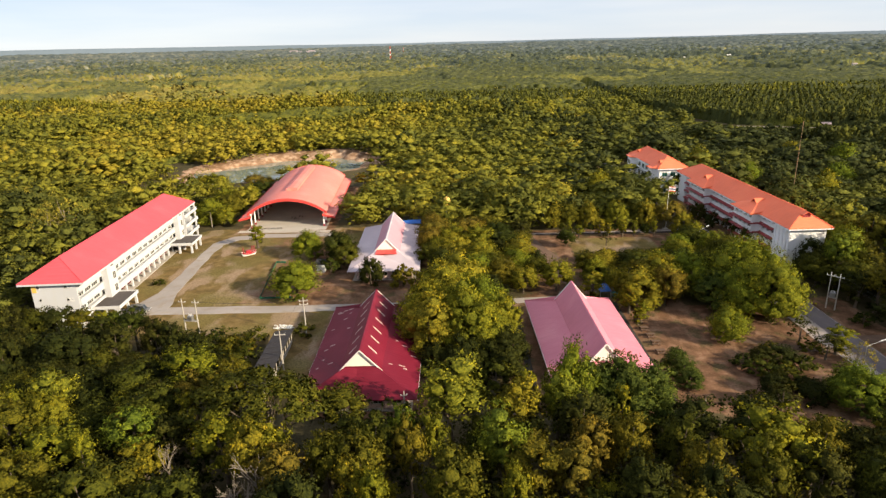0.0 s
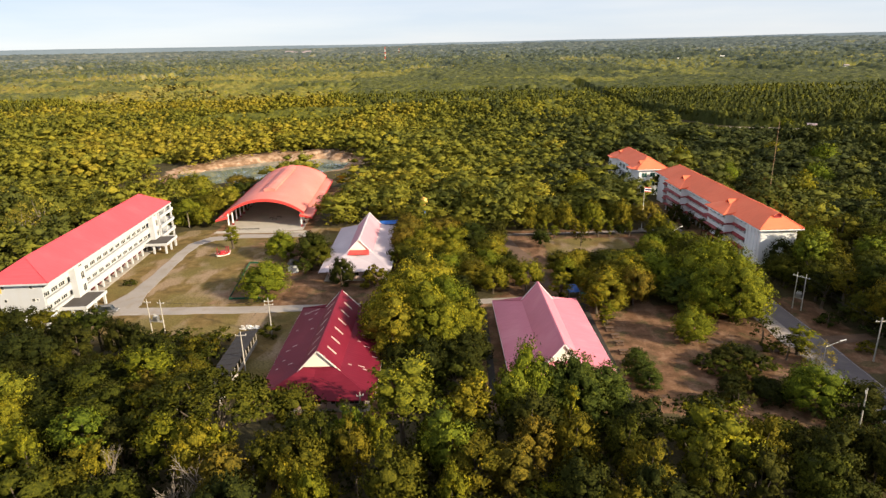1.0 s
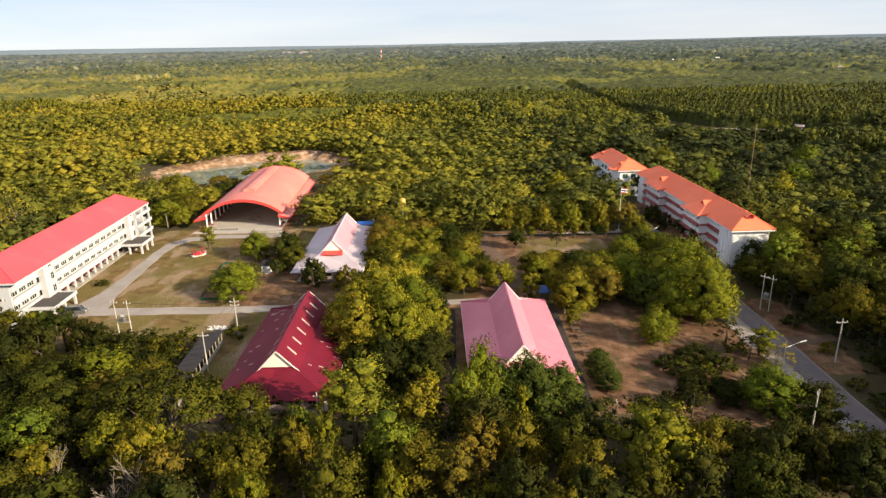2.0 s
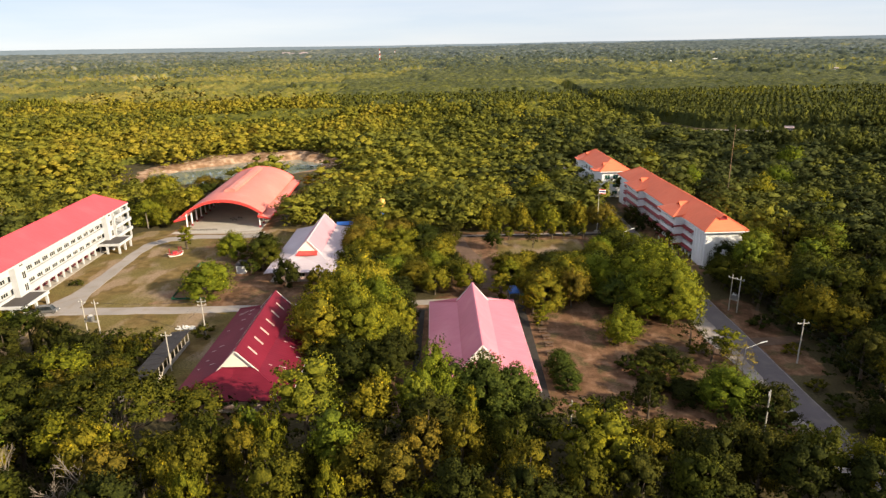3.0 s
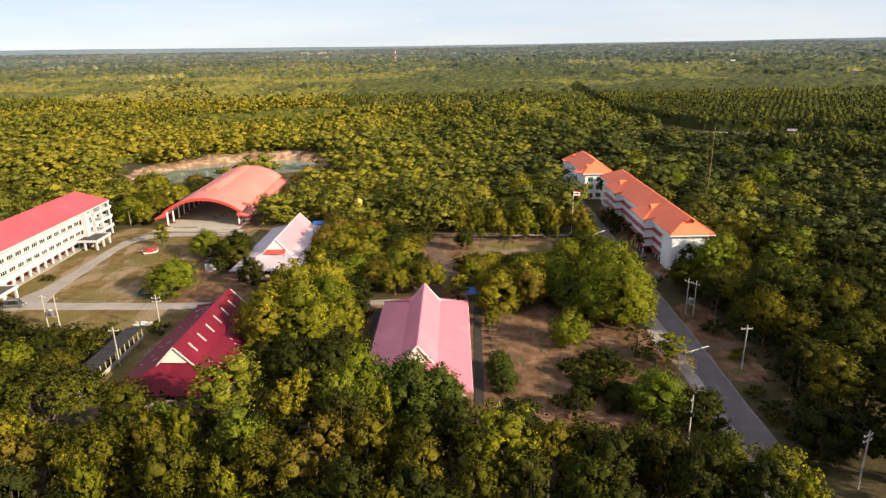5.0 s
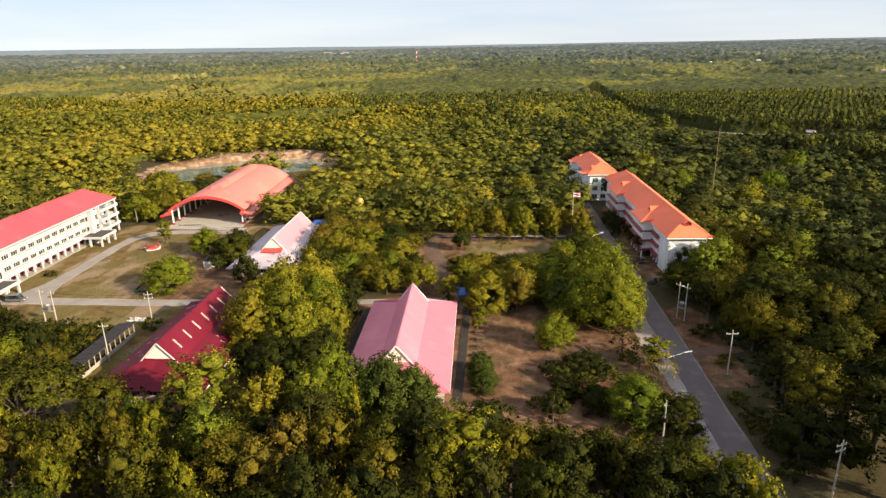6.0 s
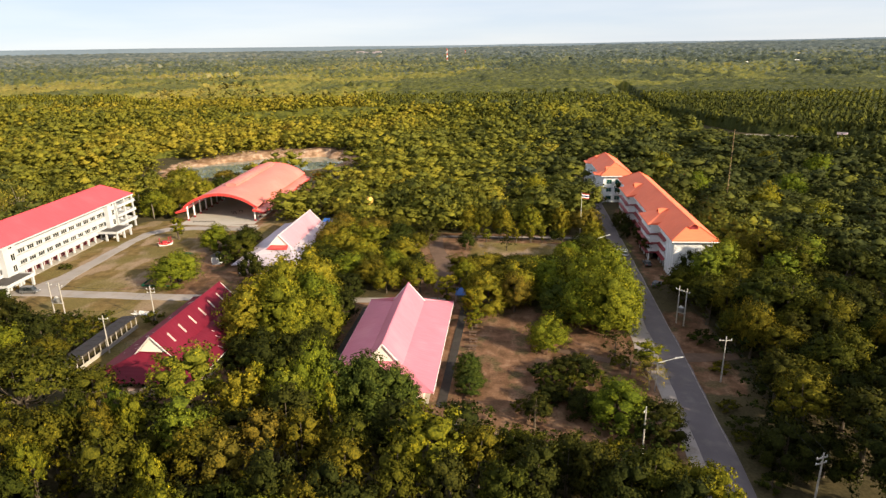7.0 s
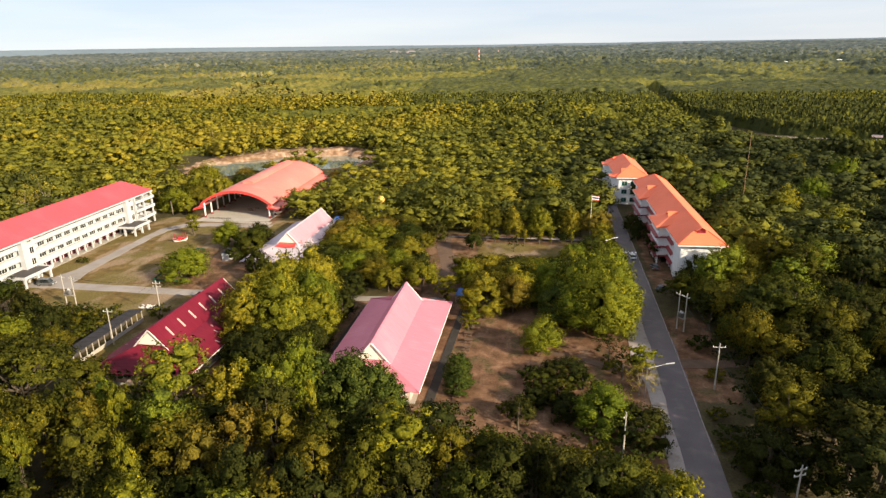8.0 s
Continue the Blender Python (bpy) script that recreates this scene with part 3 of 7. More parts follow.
# pairs of translucent strips in the crimson roof
for k in range(6):
    y = 10.2 + k * 4.3
    for sx in (-1, 1):
        d = Vector((sx * 3.9, 0, -4.2)).normalized()
        q = Vector((0, y, 10.1)) + d * 1.7
        e = q + d * 2.3
        w = 0.26
        part("skylight", Geo().slab([(q.x, y - w, q.z + 0.07), (e.x, y - w, e.z + 0.07), (e.x, y + w, e.z + 0.07), (q.x, y + w, q.z + 0.07)][::sx], 0.05), M_SKYLIGHT, red, "pale fibreglass strip")
r2 = random.Random(5)
for k in range(26):
    sx = -1 if k % 2 else 1
    y, u0 = r2.uniform(9, 38), r2.uniform(4.8, 9.2)
    ln = r2.uniform(0.5, 1.3)
    z = lambda u: 5.92 - (u - 3.65) * 2.7 / 7.25 + 0.03
    part("patch", Geo().slab([(sx * u0, y, z(u0)), (sx * (u0 + ln), y, z(u0 + ln)), (sx * (u0 + ln), y + 0.28, z(u0 + ln)), (sx * u0, y + 0.28, z(u0))][::sx], 0.02), M_SKYLIGHT, red, "pale weathered strip")
pink = gable_hall(pose(29.45, 101.2, 0, 0, 0, 1.5), "low hall with a pink sheet roof and a steep central gable", 10.35, 42.6, 3.3, 9.8, 3.7, 5.2, 6.0, 4.6, M_PINK, M_PINK_WALL, M_CREAM, M_FLAG_WHITE)
white = gable_hall(pose(-19.3, 166.2, 0, 0, 0, 1.0), "low hall with a whitish sheet roof and red front panel", 10.2, 43.8, 3.2, 8.8, 3.9, 4.55, 12.6, 0.7, M_WHITE_ROOF, M_PINK_WALL, M_CREAM, M_FLAG_WHITE, upper=M_PALE_PINK)
part("red_panel", Geo().slab([(-2.8, 12.5, 5.46), (-3.2, 9.8, 4.98), (3.2, 9.8, 4.98), (2.8, 12.5, 5.46)], 0.12), M_CORAL_EDGE, white, "coral red roof panel below the gable")

# dark drain slabs round the pink hall
structure("pavement_east", Geo().box(40.1, 41.9, 102, 148.5, -0.2, 0.1), M_MOSSY, "dark weathered concrete slab beside the pink hall", "pavement")
structure("pavement_west", Geo().box(15.3, 16.7, 104, 146, -0.2, 0.1), M_MOSSY, "dark weathered concrete slab beside the pink hall", "pavement")


# ---- arched hall ----
def arch_hall(m):
    h = thing("arched_hall", "open arched assembly hall with a coral sheet roof on white columns", "building", m)
    half, L, zt, zs = 14.6, 66.0, 11.0, 5.7
    rad = (half ** 2 + (zt - zs) ** 2) / (2 * (zt - zs))
    arc = lambda x: zt - rad + math.sqrt(rad * rad - x * x)
    n = 28
    xs = [-half + 2 * half * i / n for i in range(n + 1)]
    skin, tk = [(x, y, arc(x) - d) for d in (0, 0.18) for y in (0, L) for x in xs], n + 1
    faces = [(k, k + 1, tk + k + 1, tk + k) for k in range(n)] + [(2 * tk + k, 3 * tk + k, 3 * tk + k + 1, 2 * tk + k + 1) for k in range(n)]
    faces += [(0, tk, 3 * tk, 2 * tk), (n, 2 * tk + n, 3 * tk + n, tk + n)]
    faces += [(k, 2 * tk + k, 2 * tk + k + 1, k + 1) for k in range(n)] + [(tk + k, tk + k + 1, 3 * tk + k + 1, 3 * tk + k) for k in range(n)]
    part("arched_roof", Geo().add(skin, faces), M_CORAL, h)
    # Pale sheet added below the roof to bounce light into the hall.
    lining = Geo()
    for a, b in zip(xs[1:-2], xs[2:-1]):
        lining.add([(a, 0.3, arc(a) - 0.21), (a, L - 0.3, arc(a) - 0.21), (b, L - 0.3, arc(b) - 0.21), (b, 0.3, arc(b) - 0.21)], [(0, 1, 2, 3)])
    part("roof_lining", lining, M_PALE, h, "added pale sheet that reflects light into the hall")
    for y in (-0.15, L - 0.15):
        rim = Geo().wedge([(x, y, arc(x) - 0.95) for x in xs] + [(x, y, arc(x) + 0.08) for x in reversed(xs)], (0, 0.3, 0))
        part("arch_fascia", rim, M_CORAL_EDGE, h, "broad coral arch fascia")
    top = Geo()
    for a, b in ((-2.2, -0.8), (-0.8, 0.8), (0.8, 2.2)):
        za, zb = arc(a) + (1.3 if abs(a) < 2 else 0.9), arc(b) + (1.3 if abs(b) < 2 else 0.9)
        top.slab([(a, 13, za), (b, 13, zb), (b, L - 6, zb), (a, L - 6, za)], 0.12)
    part("ridge_vent", top, M_CORAL, h)
    for y in (13.05, L - 6.15):
        part("vent_end", Geo().wedge([(-2.15, y, arc(2.15)), (2.15, y, arc(2.15)), (2.15, y, arc(2.15) + 0.85), (0.8, y, arc(0.8) + 1.2), (-0.8, y, arc(0.8) + 1.2), (-2.15, y, arc(2.15) + 0.85)], (0, 0.1, 0)), M_CORAL, h)
    for sx in (-1, 1):
        part("vent_side", Geo().box(min(sx * 2.05, sx * 2.15), max(sx * 2.05, sx * 2.15), 13.1, L - 6.1, arc(2.15) - 0.1, arc(2.15) + 0.88), M_CORAL, h)
    for sx in (-1, 1):
        part("side_canopy", Geo().slab([(sx * 13.2, -0.6, 4.95), (sx * 17.4, -0.6, 3.7), (sx * 17.4, L, 3.7), (sx * 13.2, L, 4.95)][::sx], 0.16), M_CORAL, h)
        part("canopy_edge", Geo().box(min(sx * 17.4, sx * 17.6), max(sx * 17.4, sx * 17.6), -0.6, L, 3.35, 3.8), M_CORAL_EDGE, h)
        part("canopy_front", Geo().wedge([(sx * 13.0, -0.75, 4.2), (sx * 17.6, -0.75, 3.2), (sx * 17.6, -0.75, 3.8), (sx * 13.0, -0.75, 5.05)][::sx], (0, 0.14, 0)), M_CORAL_EDGE, h)
        for k in range(13):
            y = 0.6 + k * 5.4
            x = sx * 13.3
            c = part("column", Geo().box(x - 0.21, x + 0.21, y - 0.21, y + 0.21, 0.05, arc(13.5) - 0.15), M_WALL_BRIGHTENED, h, "white concrete column")
            part("column_base", Geo().box(x - 0.36, x + 0.36, y - 0.36, y + 0.36, 0.04, 0.8), M_MAROON, c, "dark red painted foot")
            part("truss", Geo().bar((sx * 12.4, y, arc(12.4) - 0.55), (sx * 5.0, y, arc(5) - 0.5), 0.12, 0.16).bar((sx * 5.0, y, arc(5) - 0.5), (0, y, zt - 0.45), 0.12, 0.16), M_STEEL, h)
    part("stage", Geo().box(-9, 9, L - 9, L - 1.3, 0.05, 1.1), M_CONCRETE, h)
    part("floor_slab", Geo().box(-14.5, 14.5, -4.2, L, -0.3, 0.06), M_POLE, h, "dusty concrete floor")
    return h


arch_hall(pose(-60.9, 223.0, 0, 0, 0, 3.4))
bench_g = (Geo().box(-0.9, 0.9, -0.2, 0.2, 0.42, 0.48), Geo().box(-0.75, -0.65, -0.16, 0.16, 0, 0.42), Geo().box(0.65, 0.75, -0.16, 0.16, 0, 0.42))
bench = thing("bench", "low dark bench on the concrete apron", "bench", pose(-70.5, 220.9, 0.06, 0, 0, 3), "benches before the arched hall")
part("seat", bench_g[0], M_DARK_CONCRETE, bench)
part("leg", bench_g[1], M_DARK_CONCRETE, bench)
part("leg", bench_g[2], M_DARK_CONCRETE, bench)
for k in range(1, 4):
    copy_thing(bench, pose(-70.5 + 2.3 * k, 220.95 + 0.1 * k, 0.06, 0, 0, 3))
for x, y, a in ((-62, 236, 20), (-59.5, 237.5, -15), (-60.5, 234, 5)):
    copy_thing(bench, pose(x, y, 0.06, 0, 0, a))


# ---- long white school block ----
def school_block(m):
    h = thing("school_building", "four-storey white school block with a rose-red hipped roof", "building", m)
    X, L, ze, zr = -15.5, 78.8, 12.3, 17.0
    mid = X / 2
    rf = [((0, 0, ze), (0, L, ze), (mid, L - 6.6, zr), (mid, 6, zr)), ((X, L, ze), (X, 0, ze), (mid, 6, zr), (mid, L - 6.6, zr)),
          ((X, 0, ze), (0, 0, ze), (mid, 6, zr)), ((0, L, ze), (X, L, ze), (mid, L - 6.6, zr))]
    for q in rf:
        part("roof_slope", Geo().slab(q, 0.22), M_ROSE, h)
    for a, b in (((0, 0), (mid, 6)), ((X, 0), (mid, 6)), ((0, L), (mid, L - 6.6)), ((X, L), (mid, L - 6.6))):
        part("hip_cap", Geo().bar((*a, ze + 0.04), (*b, zr + 0.04), 0.28, 0.1), M_ROSE, h)
    part("ridge_cap", Geo().bar((mid, 6, zr + 0.04), (mid, L - 6.6, zr + 0.04), 0.3, 0.12), M_ROSE, h)
    for x0, x1, y0, y1 in ((-0.12, 0.02, 0, L), (X - 0.02, X + 0.12, 0, L), (X, 0, -0.02, 0.12), (X, 0, L - 0.12, L + 0.02)):
        part("fascia", Geo().box(x0, x1, y0, y1, ze - 0.55, ze - 0.1), M_WALL, h)
    part("soffit", Geo().box(X + 0.15, -0.15, 0.15, L - 0.15, ze - 0.42, ze - 0.3), M_WALL, h)
    F = -2.2
    part("core_wall", Geo().box(-13.2, -4.6, 1.5, L - 1.5, 0, ze - 0.45), M_WALL, h)
    # street front: bands, piers and the windows between them
    rows = ((4.05, 1.3), (7.5, 1.3), (10.7, 0.85))
    bays = [18.9 + 3.87 * k for k in range(12)]
    near = [3.6, 7.2, 10.6]
    bands = ((2.6, 4.05), (5.95, 7.5), (9.2, 10.7))
    for z0, z1 in bands:
        part("spandrel_wall", Geo().box(F - 0.3, F, 1.5, 66.5, z0, z1), M_WALL, h)
        part("sill_ledge", Geo().box(F - 0.3, F + 0.3, 1.5, 66.5, z1, z1 + 0.14), M_WALL, h)
    for z in (2.6, 5.95, 9.45):
        part("floor_slab", Geo().box(-4.6, F + 0.25, 1.5, 66.5, z - 0.12, z + 0.12), M_WALL, h)
    for z0, z1 in ((2.75, 4.05), (5.35, 7.5), (8.8, 10.7), (11.55, 11.85)):
        part("recessed_wall", Geo().box(F - 1.25, F - 1.0, 1.5, 66.5, z0, z1), M_WALL, h)
    for (z, hh) in rows:
        edges = [1.5]
        for c in near + bays:
            w = 1.45 if c in near else (1.7 if hh < 1 else 1.4)
            edges += [c - w, c + w]
        edges.append(66.5)
        for a, b in zip(edges[0::2], edges[1::2]):
            part("pier", Geo().box(F - 1.25, F - 0.98, a, b, z, z + hh), M_WALL, h)
        for c in near + bays:
            w = 2.9 if c in near else (3.4 if hh < 1 else 2.8)
            window_unit("window", h, w, hh, (F - 1.1, c, z), "x", 3)
    for k in range(12):
        y = 20.6 + 3.87 * k
        part("column", Geo().box(F - 0.35, F + 0.05, y - 0.28, y + 0.28, 0, 2.75), M_WALL, h)
        if k < 11:
            # Darkened shutters fill the bays in place of the arcade's shade.
            part("shutter", Geo().box(-4.58, -4.5, y + 0.3, y + 3.6, 0.16, 2.6), M_CURTAIN, h, "red shutter darkened for the arcade shade")
        else:
            part("doorway", Geo().box(-4.58, -4.53, y + 0.9, y + 2.9, 0.1, 2.4), M_GLASS, h, "dark doorway")
    part("walkway", Geo().box(-4.6, F + 1.0, 1.5, L - 1.5, -0.2, 0.15), M_CONCRETE, h)
    # stair towers
    for y0, y1 in ((12.6, 17.4), (62.6, 66.6)):
        part("stair_tower", Geo().box(F + 0.02, -0.55, y0, y1, 0, ze - 0.45), M_WALL, h)
        for z in (4.0, 7.4):
            window_unit("stair_window", h, 1.6, 2.0, (-0.52, (y0 + y1) / 2 + 0.8, z), "x")
        window_unit("stair_window", h, 1.6, 0.6, (-0.52, (y0 + y1) / 2 + 0.4, 10.9), "x")
    # porches
    for y0, y1, x1 in ((5.8, 16.4, 4.3), (57.2, 66.4, 5.0)):
        part("porch_roof", Geo().box(F, x1, y0, y1, 3.05, 3.3), M_DARK_CONCRETE, h, "grey flat porch roof")
        for a in ((F, x1, y0 - 0.15, y0), (F, x1, y1, y1 + 0.15), (x1, x1 + 0.15, y0 - 0.15, y1 + 0.15)):
            part("porch_parapet", Geo().box(*a, 2.75, 3.6), M_WALL, h)
        for px in (0.6, x1 - 0.5):
            for py in (y0 + 0.4, (y0 + y1) / 2, y1 - 0.4):
                part("porch_column", Geo().box(px - 0.28, px + 0.28, py - 0.28, py + 0.28, 0, 3.05), M_WALL, h)
    # balconies of the far end
    for z in (2.85, 6.25, 9.6):
        part("balcony_slab", Geo().box(-4.6, 0.35, 66.8, L - 0.2, z - 0.15, z + 0.1), M_WALL, h)
        part("balcony_parapet", Geo().box(0.15, 0.35, 66.8, L - 0.2, z + 0.1, z + 0.85).box(-4.6, 0.15, L - 0.4, L - 0.2, z + 0.1, z + 0.85), M_WALL, h)
        for y in (70.5, 74.5):
            window_unit("window", h, 1.9, 1.5, (-4.52, y, z + 1.0), "x")
    for y in (67.2, 72.6, L - 0.8):
        part("end_column", Geo().box(-0.6, -0.1, y - 0.25, y + 0.25, 0, ze - 0.45), M_WALL, h)
    # gable end nearest the trees
    part("end_wall", Geo().box(-13.2, F - 0.3, 1.2, 1.5, 0, ze - 0.45), M_WALL, h)
    for x in (-4.0, -5.0, -11.5):
        for z in (4.0, 7.2, 10.5):
            window_unit("window", h, 0.8, 0.8, (x, 1.18, z), "-y", 1)
    part("door", Geo().box(-13.0, -12.0, 1.12, 1.2, 9.6, 11.7), M_YELLOW, h, "ochre painted door")
    for k in range(14):
        for z in (1.2, 4.4, 7.6, 10.2):
            window_unit("window", h, 1.9, 1.4, (-13.23, 5 + 5.2 * k, z), "-x")
    return h


school_block(pose(-87.0, 137.6, 0, 0, 0, 3.2))


# ---- orange-roofed blocks by the road ----
def orange_roof(h, x0, x1, y0, y1, ze, zr, r0, r1):
    mid = (x0 + x1) / 2
    for q in (((x1, y0, ze), (x1, y1, ze), (mid, r1, zr), (mid, r0, zr)), ((x0, y1, ze), (x0, y0, ze), (mid, r0, zr), (mid, r1, zr)),
              ((x0, y0, ze), (x1, y0, ze), (mid, r0, zr)), ((x1, y1, ze), (x0, y1, ze), (mid, r1, zr))):
        part("roof_slope", Geo().slab(q, 0.22), M_ORANGE, h)
    for a, b in (((x0, y0), r0), ((x1, y0), r0), ((x0, y1), r1), ((x1, y1), r1)):
        part("hip_cap", Geo().bar((*a, ze + 0.05), (mid, b, zr + 0.05), 0.3, 0.12), M_ORANGE, h)
    part("ridge_cap", Geo().bar((mid, r0, zr + 0.05), (mid, r1, zr + 0.05), 0.3, 0.14), M_ORANGE, h)
    for y in (y0 + 0.04, y1 - 0.04):
        part("fascia", Geo().box(x0, x1, y - 0.06, y + 0.06, ze - 0.5, ze - 0.2), M_WALL_BRIGHTENED, h)
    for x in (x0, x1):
        part("fascia", Geo().box(x - 0.06, x + 0.06, y0, y1, ze - 0.5, ze - 0.2), M_WALL_BRIGHTENED, h)


def gablet(h, y, x, z, w=1.7, rise_=1.3, depth=4.2):
    """A little gable that faces -x, its ridge running back into the roof."""
    for s in (-1, 1):
        part("gablet_roof", Geo().slab([(x - 0.3, y, z + rise_), (x - 0.3, y + s * w, z), (x + depth, y + s * w * 0.1, z + rise_ - 0.02), (x + depth, y, z + rise_)][::-s], 0.14), M_ORANGE, h)
    # Maroon stands in for the shade on the gablet face.
    part("gablet_face", Geo().wedge([(x, y - w * 0.8, z + 0.02), (x, y + w * 0.8, z + 0.02), (x, y, z + rise_ - 0.2)], (0.1, 0, 0)), M_MAROON, h, "gablet face in maroon for its shade")


def ward_block(m):
    h = thing("long_building", "long white four-level block with orange tiled roof and maroon awnings", "building", m)
    ze, zr = 11.5, 15.6
    orange_roof(h, 0, 12.8, 0, 84, ze, zr, 5.2, 76)
    part("soffit", Geo().box(0.2, 12.6, 0.2, 83.8, ze - 0.4, ze - 0.26), M_WALL_BRIGHTENED, h)
    part("core_wall", Geo().box(2.6, 11.6, 1.2, 82.8, 0, ze - 0.4), M_WALL_BRIGHTENED, h)
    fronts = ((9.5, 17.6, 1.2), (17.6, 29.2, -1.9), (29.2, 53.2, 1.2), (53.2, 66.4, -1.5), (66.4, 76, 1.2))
    part("stair_wall", Geo().box(1.0, 2.6, 1.2, 9.5, 0, ze - 0.4), M_WALL_BRIGHTENED, h, "blank white stair wall")
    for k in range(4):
        part("rib", Geo().box(0.75, 1.0, 2.2 + 2 * k, 2.5 + 2 * k, 0, ze - 0.4), M_WALL_BRIGHTENED, h)
    part("stair_wall", Geo().box(1.0, 2.6, 76, 82.8, 0, ze - 0.4), M_WALL_BRIGHTENED, h, "blank white stair wall")
    for y0, y1, x in fronts:
        n = max(2, round((y1 - y0) / 3.0))
        for z in (3.0, 5.9, 8.8):
            part("floor_slab", Geo().box(x, 2.6, y0, y1, z - 0.3, z), M_WALL_BRIGHTENED, h)
            part("parapet", Geo().box(x, x + 0.18, y0, y1, z, z + 0.9), M_WALL_BRIGHTENED, h)
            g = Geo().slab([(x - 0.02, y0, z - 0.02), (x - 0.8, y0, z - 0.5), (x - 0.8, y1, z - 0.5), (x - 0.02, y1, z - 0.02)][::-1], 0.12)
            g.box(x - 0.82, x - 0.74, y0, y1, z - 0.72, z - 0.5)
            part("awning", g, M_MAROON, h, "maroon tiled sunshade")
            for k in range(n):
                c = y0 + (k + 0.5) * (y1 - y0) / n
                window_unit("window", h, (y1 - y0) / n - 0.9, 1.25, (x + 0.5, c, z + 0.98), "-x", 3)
            part("wall", Geo().box(x + 0.52, x + 0.7, y0, y1, z, z + 2.3), M_WALL_BRIGHTENED, h)
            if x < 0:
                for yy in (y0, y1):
                    part("return_wall", Geo().box(x + 0.5, 2.6, yy - 0.1, yy + 0.1, z, z + 2.3), M_WALL_BRIGHTENED, h)
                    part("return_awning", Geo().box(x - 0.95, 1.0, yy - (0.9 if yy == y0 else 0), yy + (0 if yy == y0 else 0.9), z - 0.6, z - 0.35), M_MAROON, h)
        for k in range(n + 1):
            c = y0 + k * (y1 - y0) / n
            part("column", Geo().box(x + 0.02, x + 0.4, c - 0.2, c + 0.2, 0, 2.7), M_WALL_BRIGHTENED, h)
            part("pier", Geo().box(x + 0.2, x + 0.5, c - 0.35, c + 0.35, 3.0, ze - 0.4), M_WALL_BRIGHTENED, h)
        part("entrance_wall", Geo().box(x + 1.4, x + 1.5, y0, y1, 0, 2.7), M_GLASS if x < 0 else M_DARK_CONCRETE, h)
        if x < 0:
            e, c = x - 1.0, (y0 + y1) / 2
            yy0, yy1 = y0 - 1.0, y1 + 1.0
            rz = ze + 2.7
            part("wing_roof", Geo().slab([(e, yy0, ze), (e, yy1, ze), (3.2, c, rz)][::-1], 0.2), M_ORANGE, h)
            for s, yy in ((1, yy0), (-1, yy1)):
                part("wing_roof", Geo().slab([(e, yy, ze), (3.2, c, rz), (5.2, c, rz), (5.2, yy, ze + 1.5), (1.0, yy, ze)][::-s], 0.2), M_ORANGE, h)
            part("fascia", Geo().box(e, e + 0.1, yy0, yy1, ze - 0.5, ze - 0.2), M_WALL_BRIGHTENED, h)
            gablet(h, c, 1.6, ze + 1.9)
    for s in (-1, 1):
        part("end_gablet", Geo().slab([(6.4, 2.6, 15.62), (6.4 + s * 1.5, 2.6, 14.75), (6.4 + s * 1.5, 5.6, 14.75), (6.4, 5.6, 15.62)][::s], 0.12), M_ORANGE, h)
    # End gablet face, its shade likewise put in as maroon.
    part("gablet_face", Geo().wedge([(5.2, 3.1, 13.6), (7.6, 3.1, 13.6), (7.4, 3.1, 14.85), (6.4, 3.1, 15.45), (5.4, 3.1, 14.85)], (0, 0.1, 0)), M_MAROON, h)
    for k in range(16):
        for z in (1.2, 3.9, 6.8, 9.4):
            window_unit("window", h, 1.9, 1.25, (11.63, 5 + 5 * k, z), "x")
    return h


ward_block(pose(95.6, 172, 0, 0, 0, 2.4))


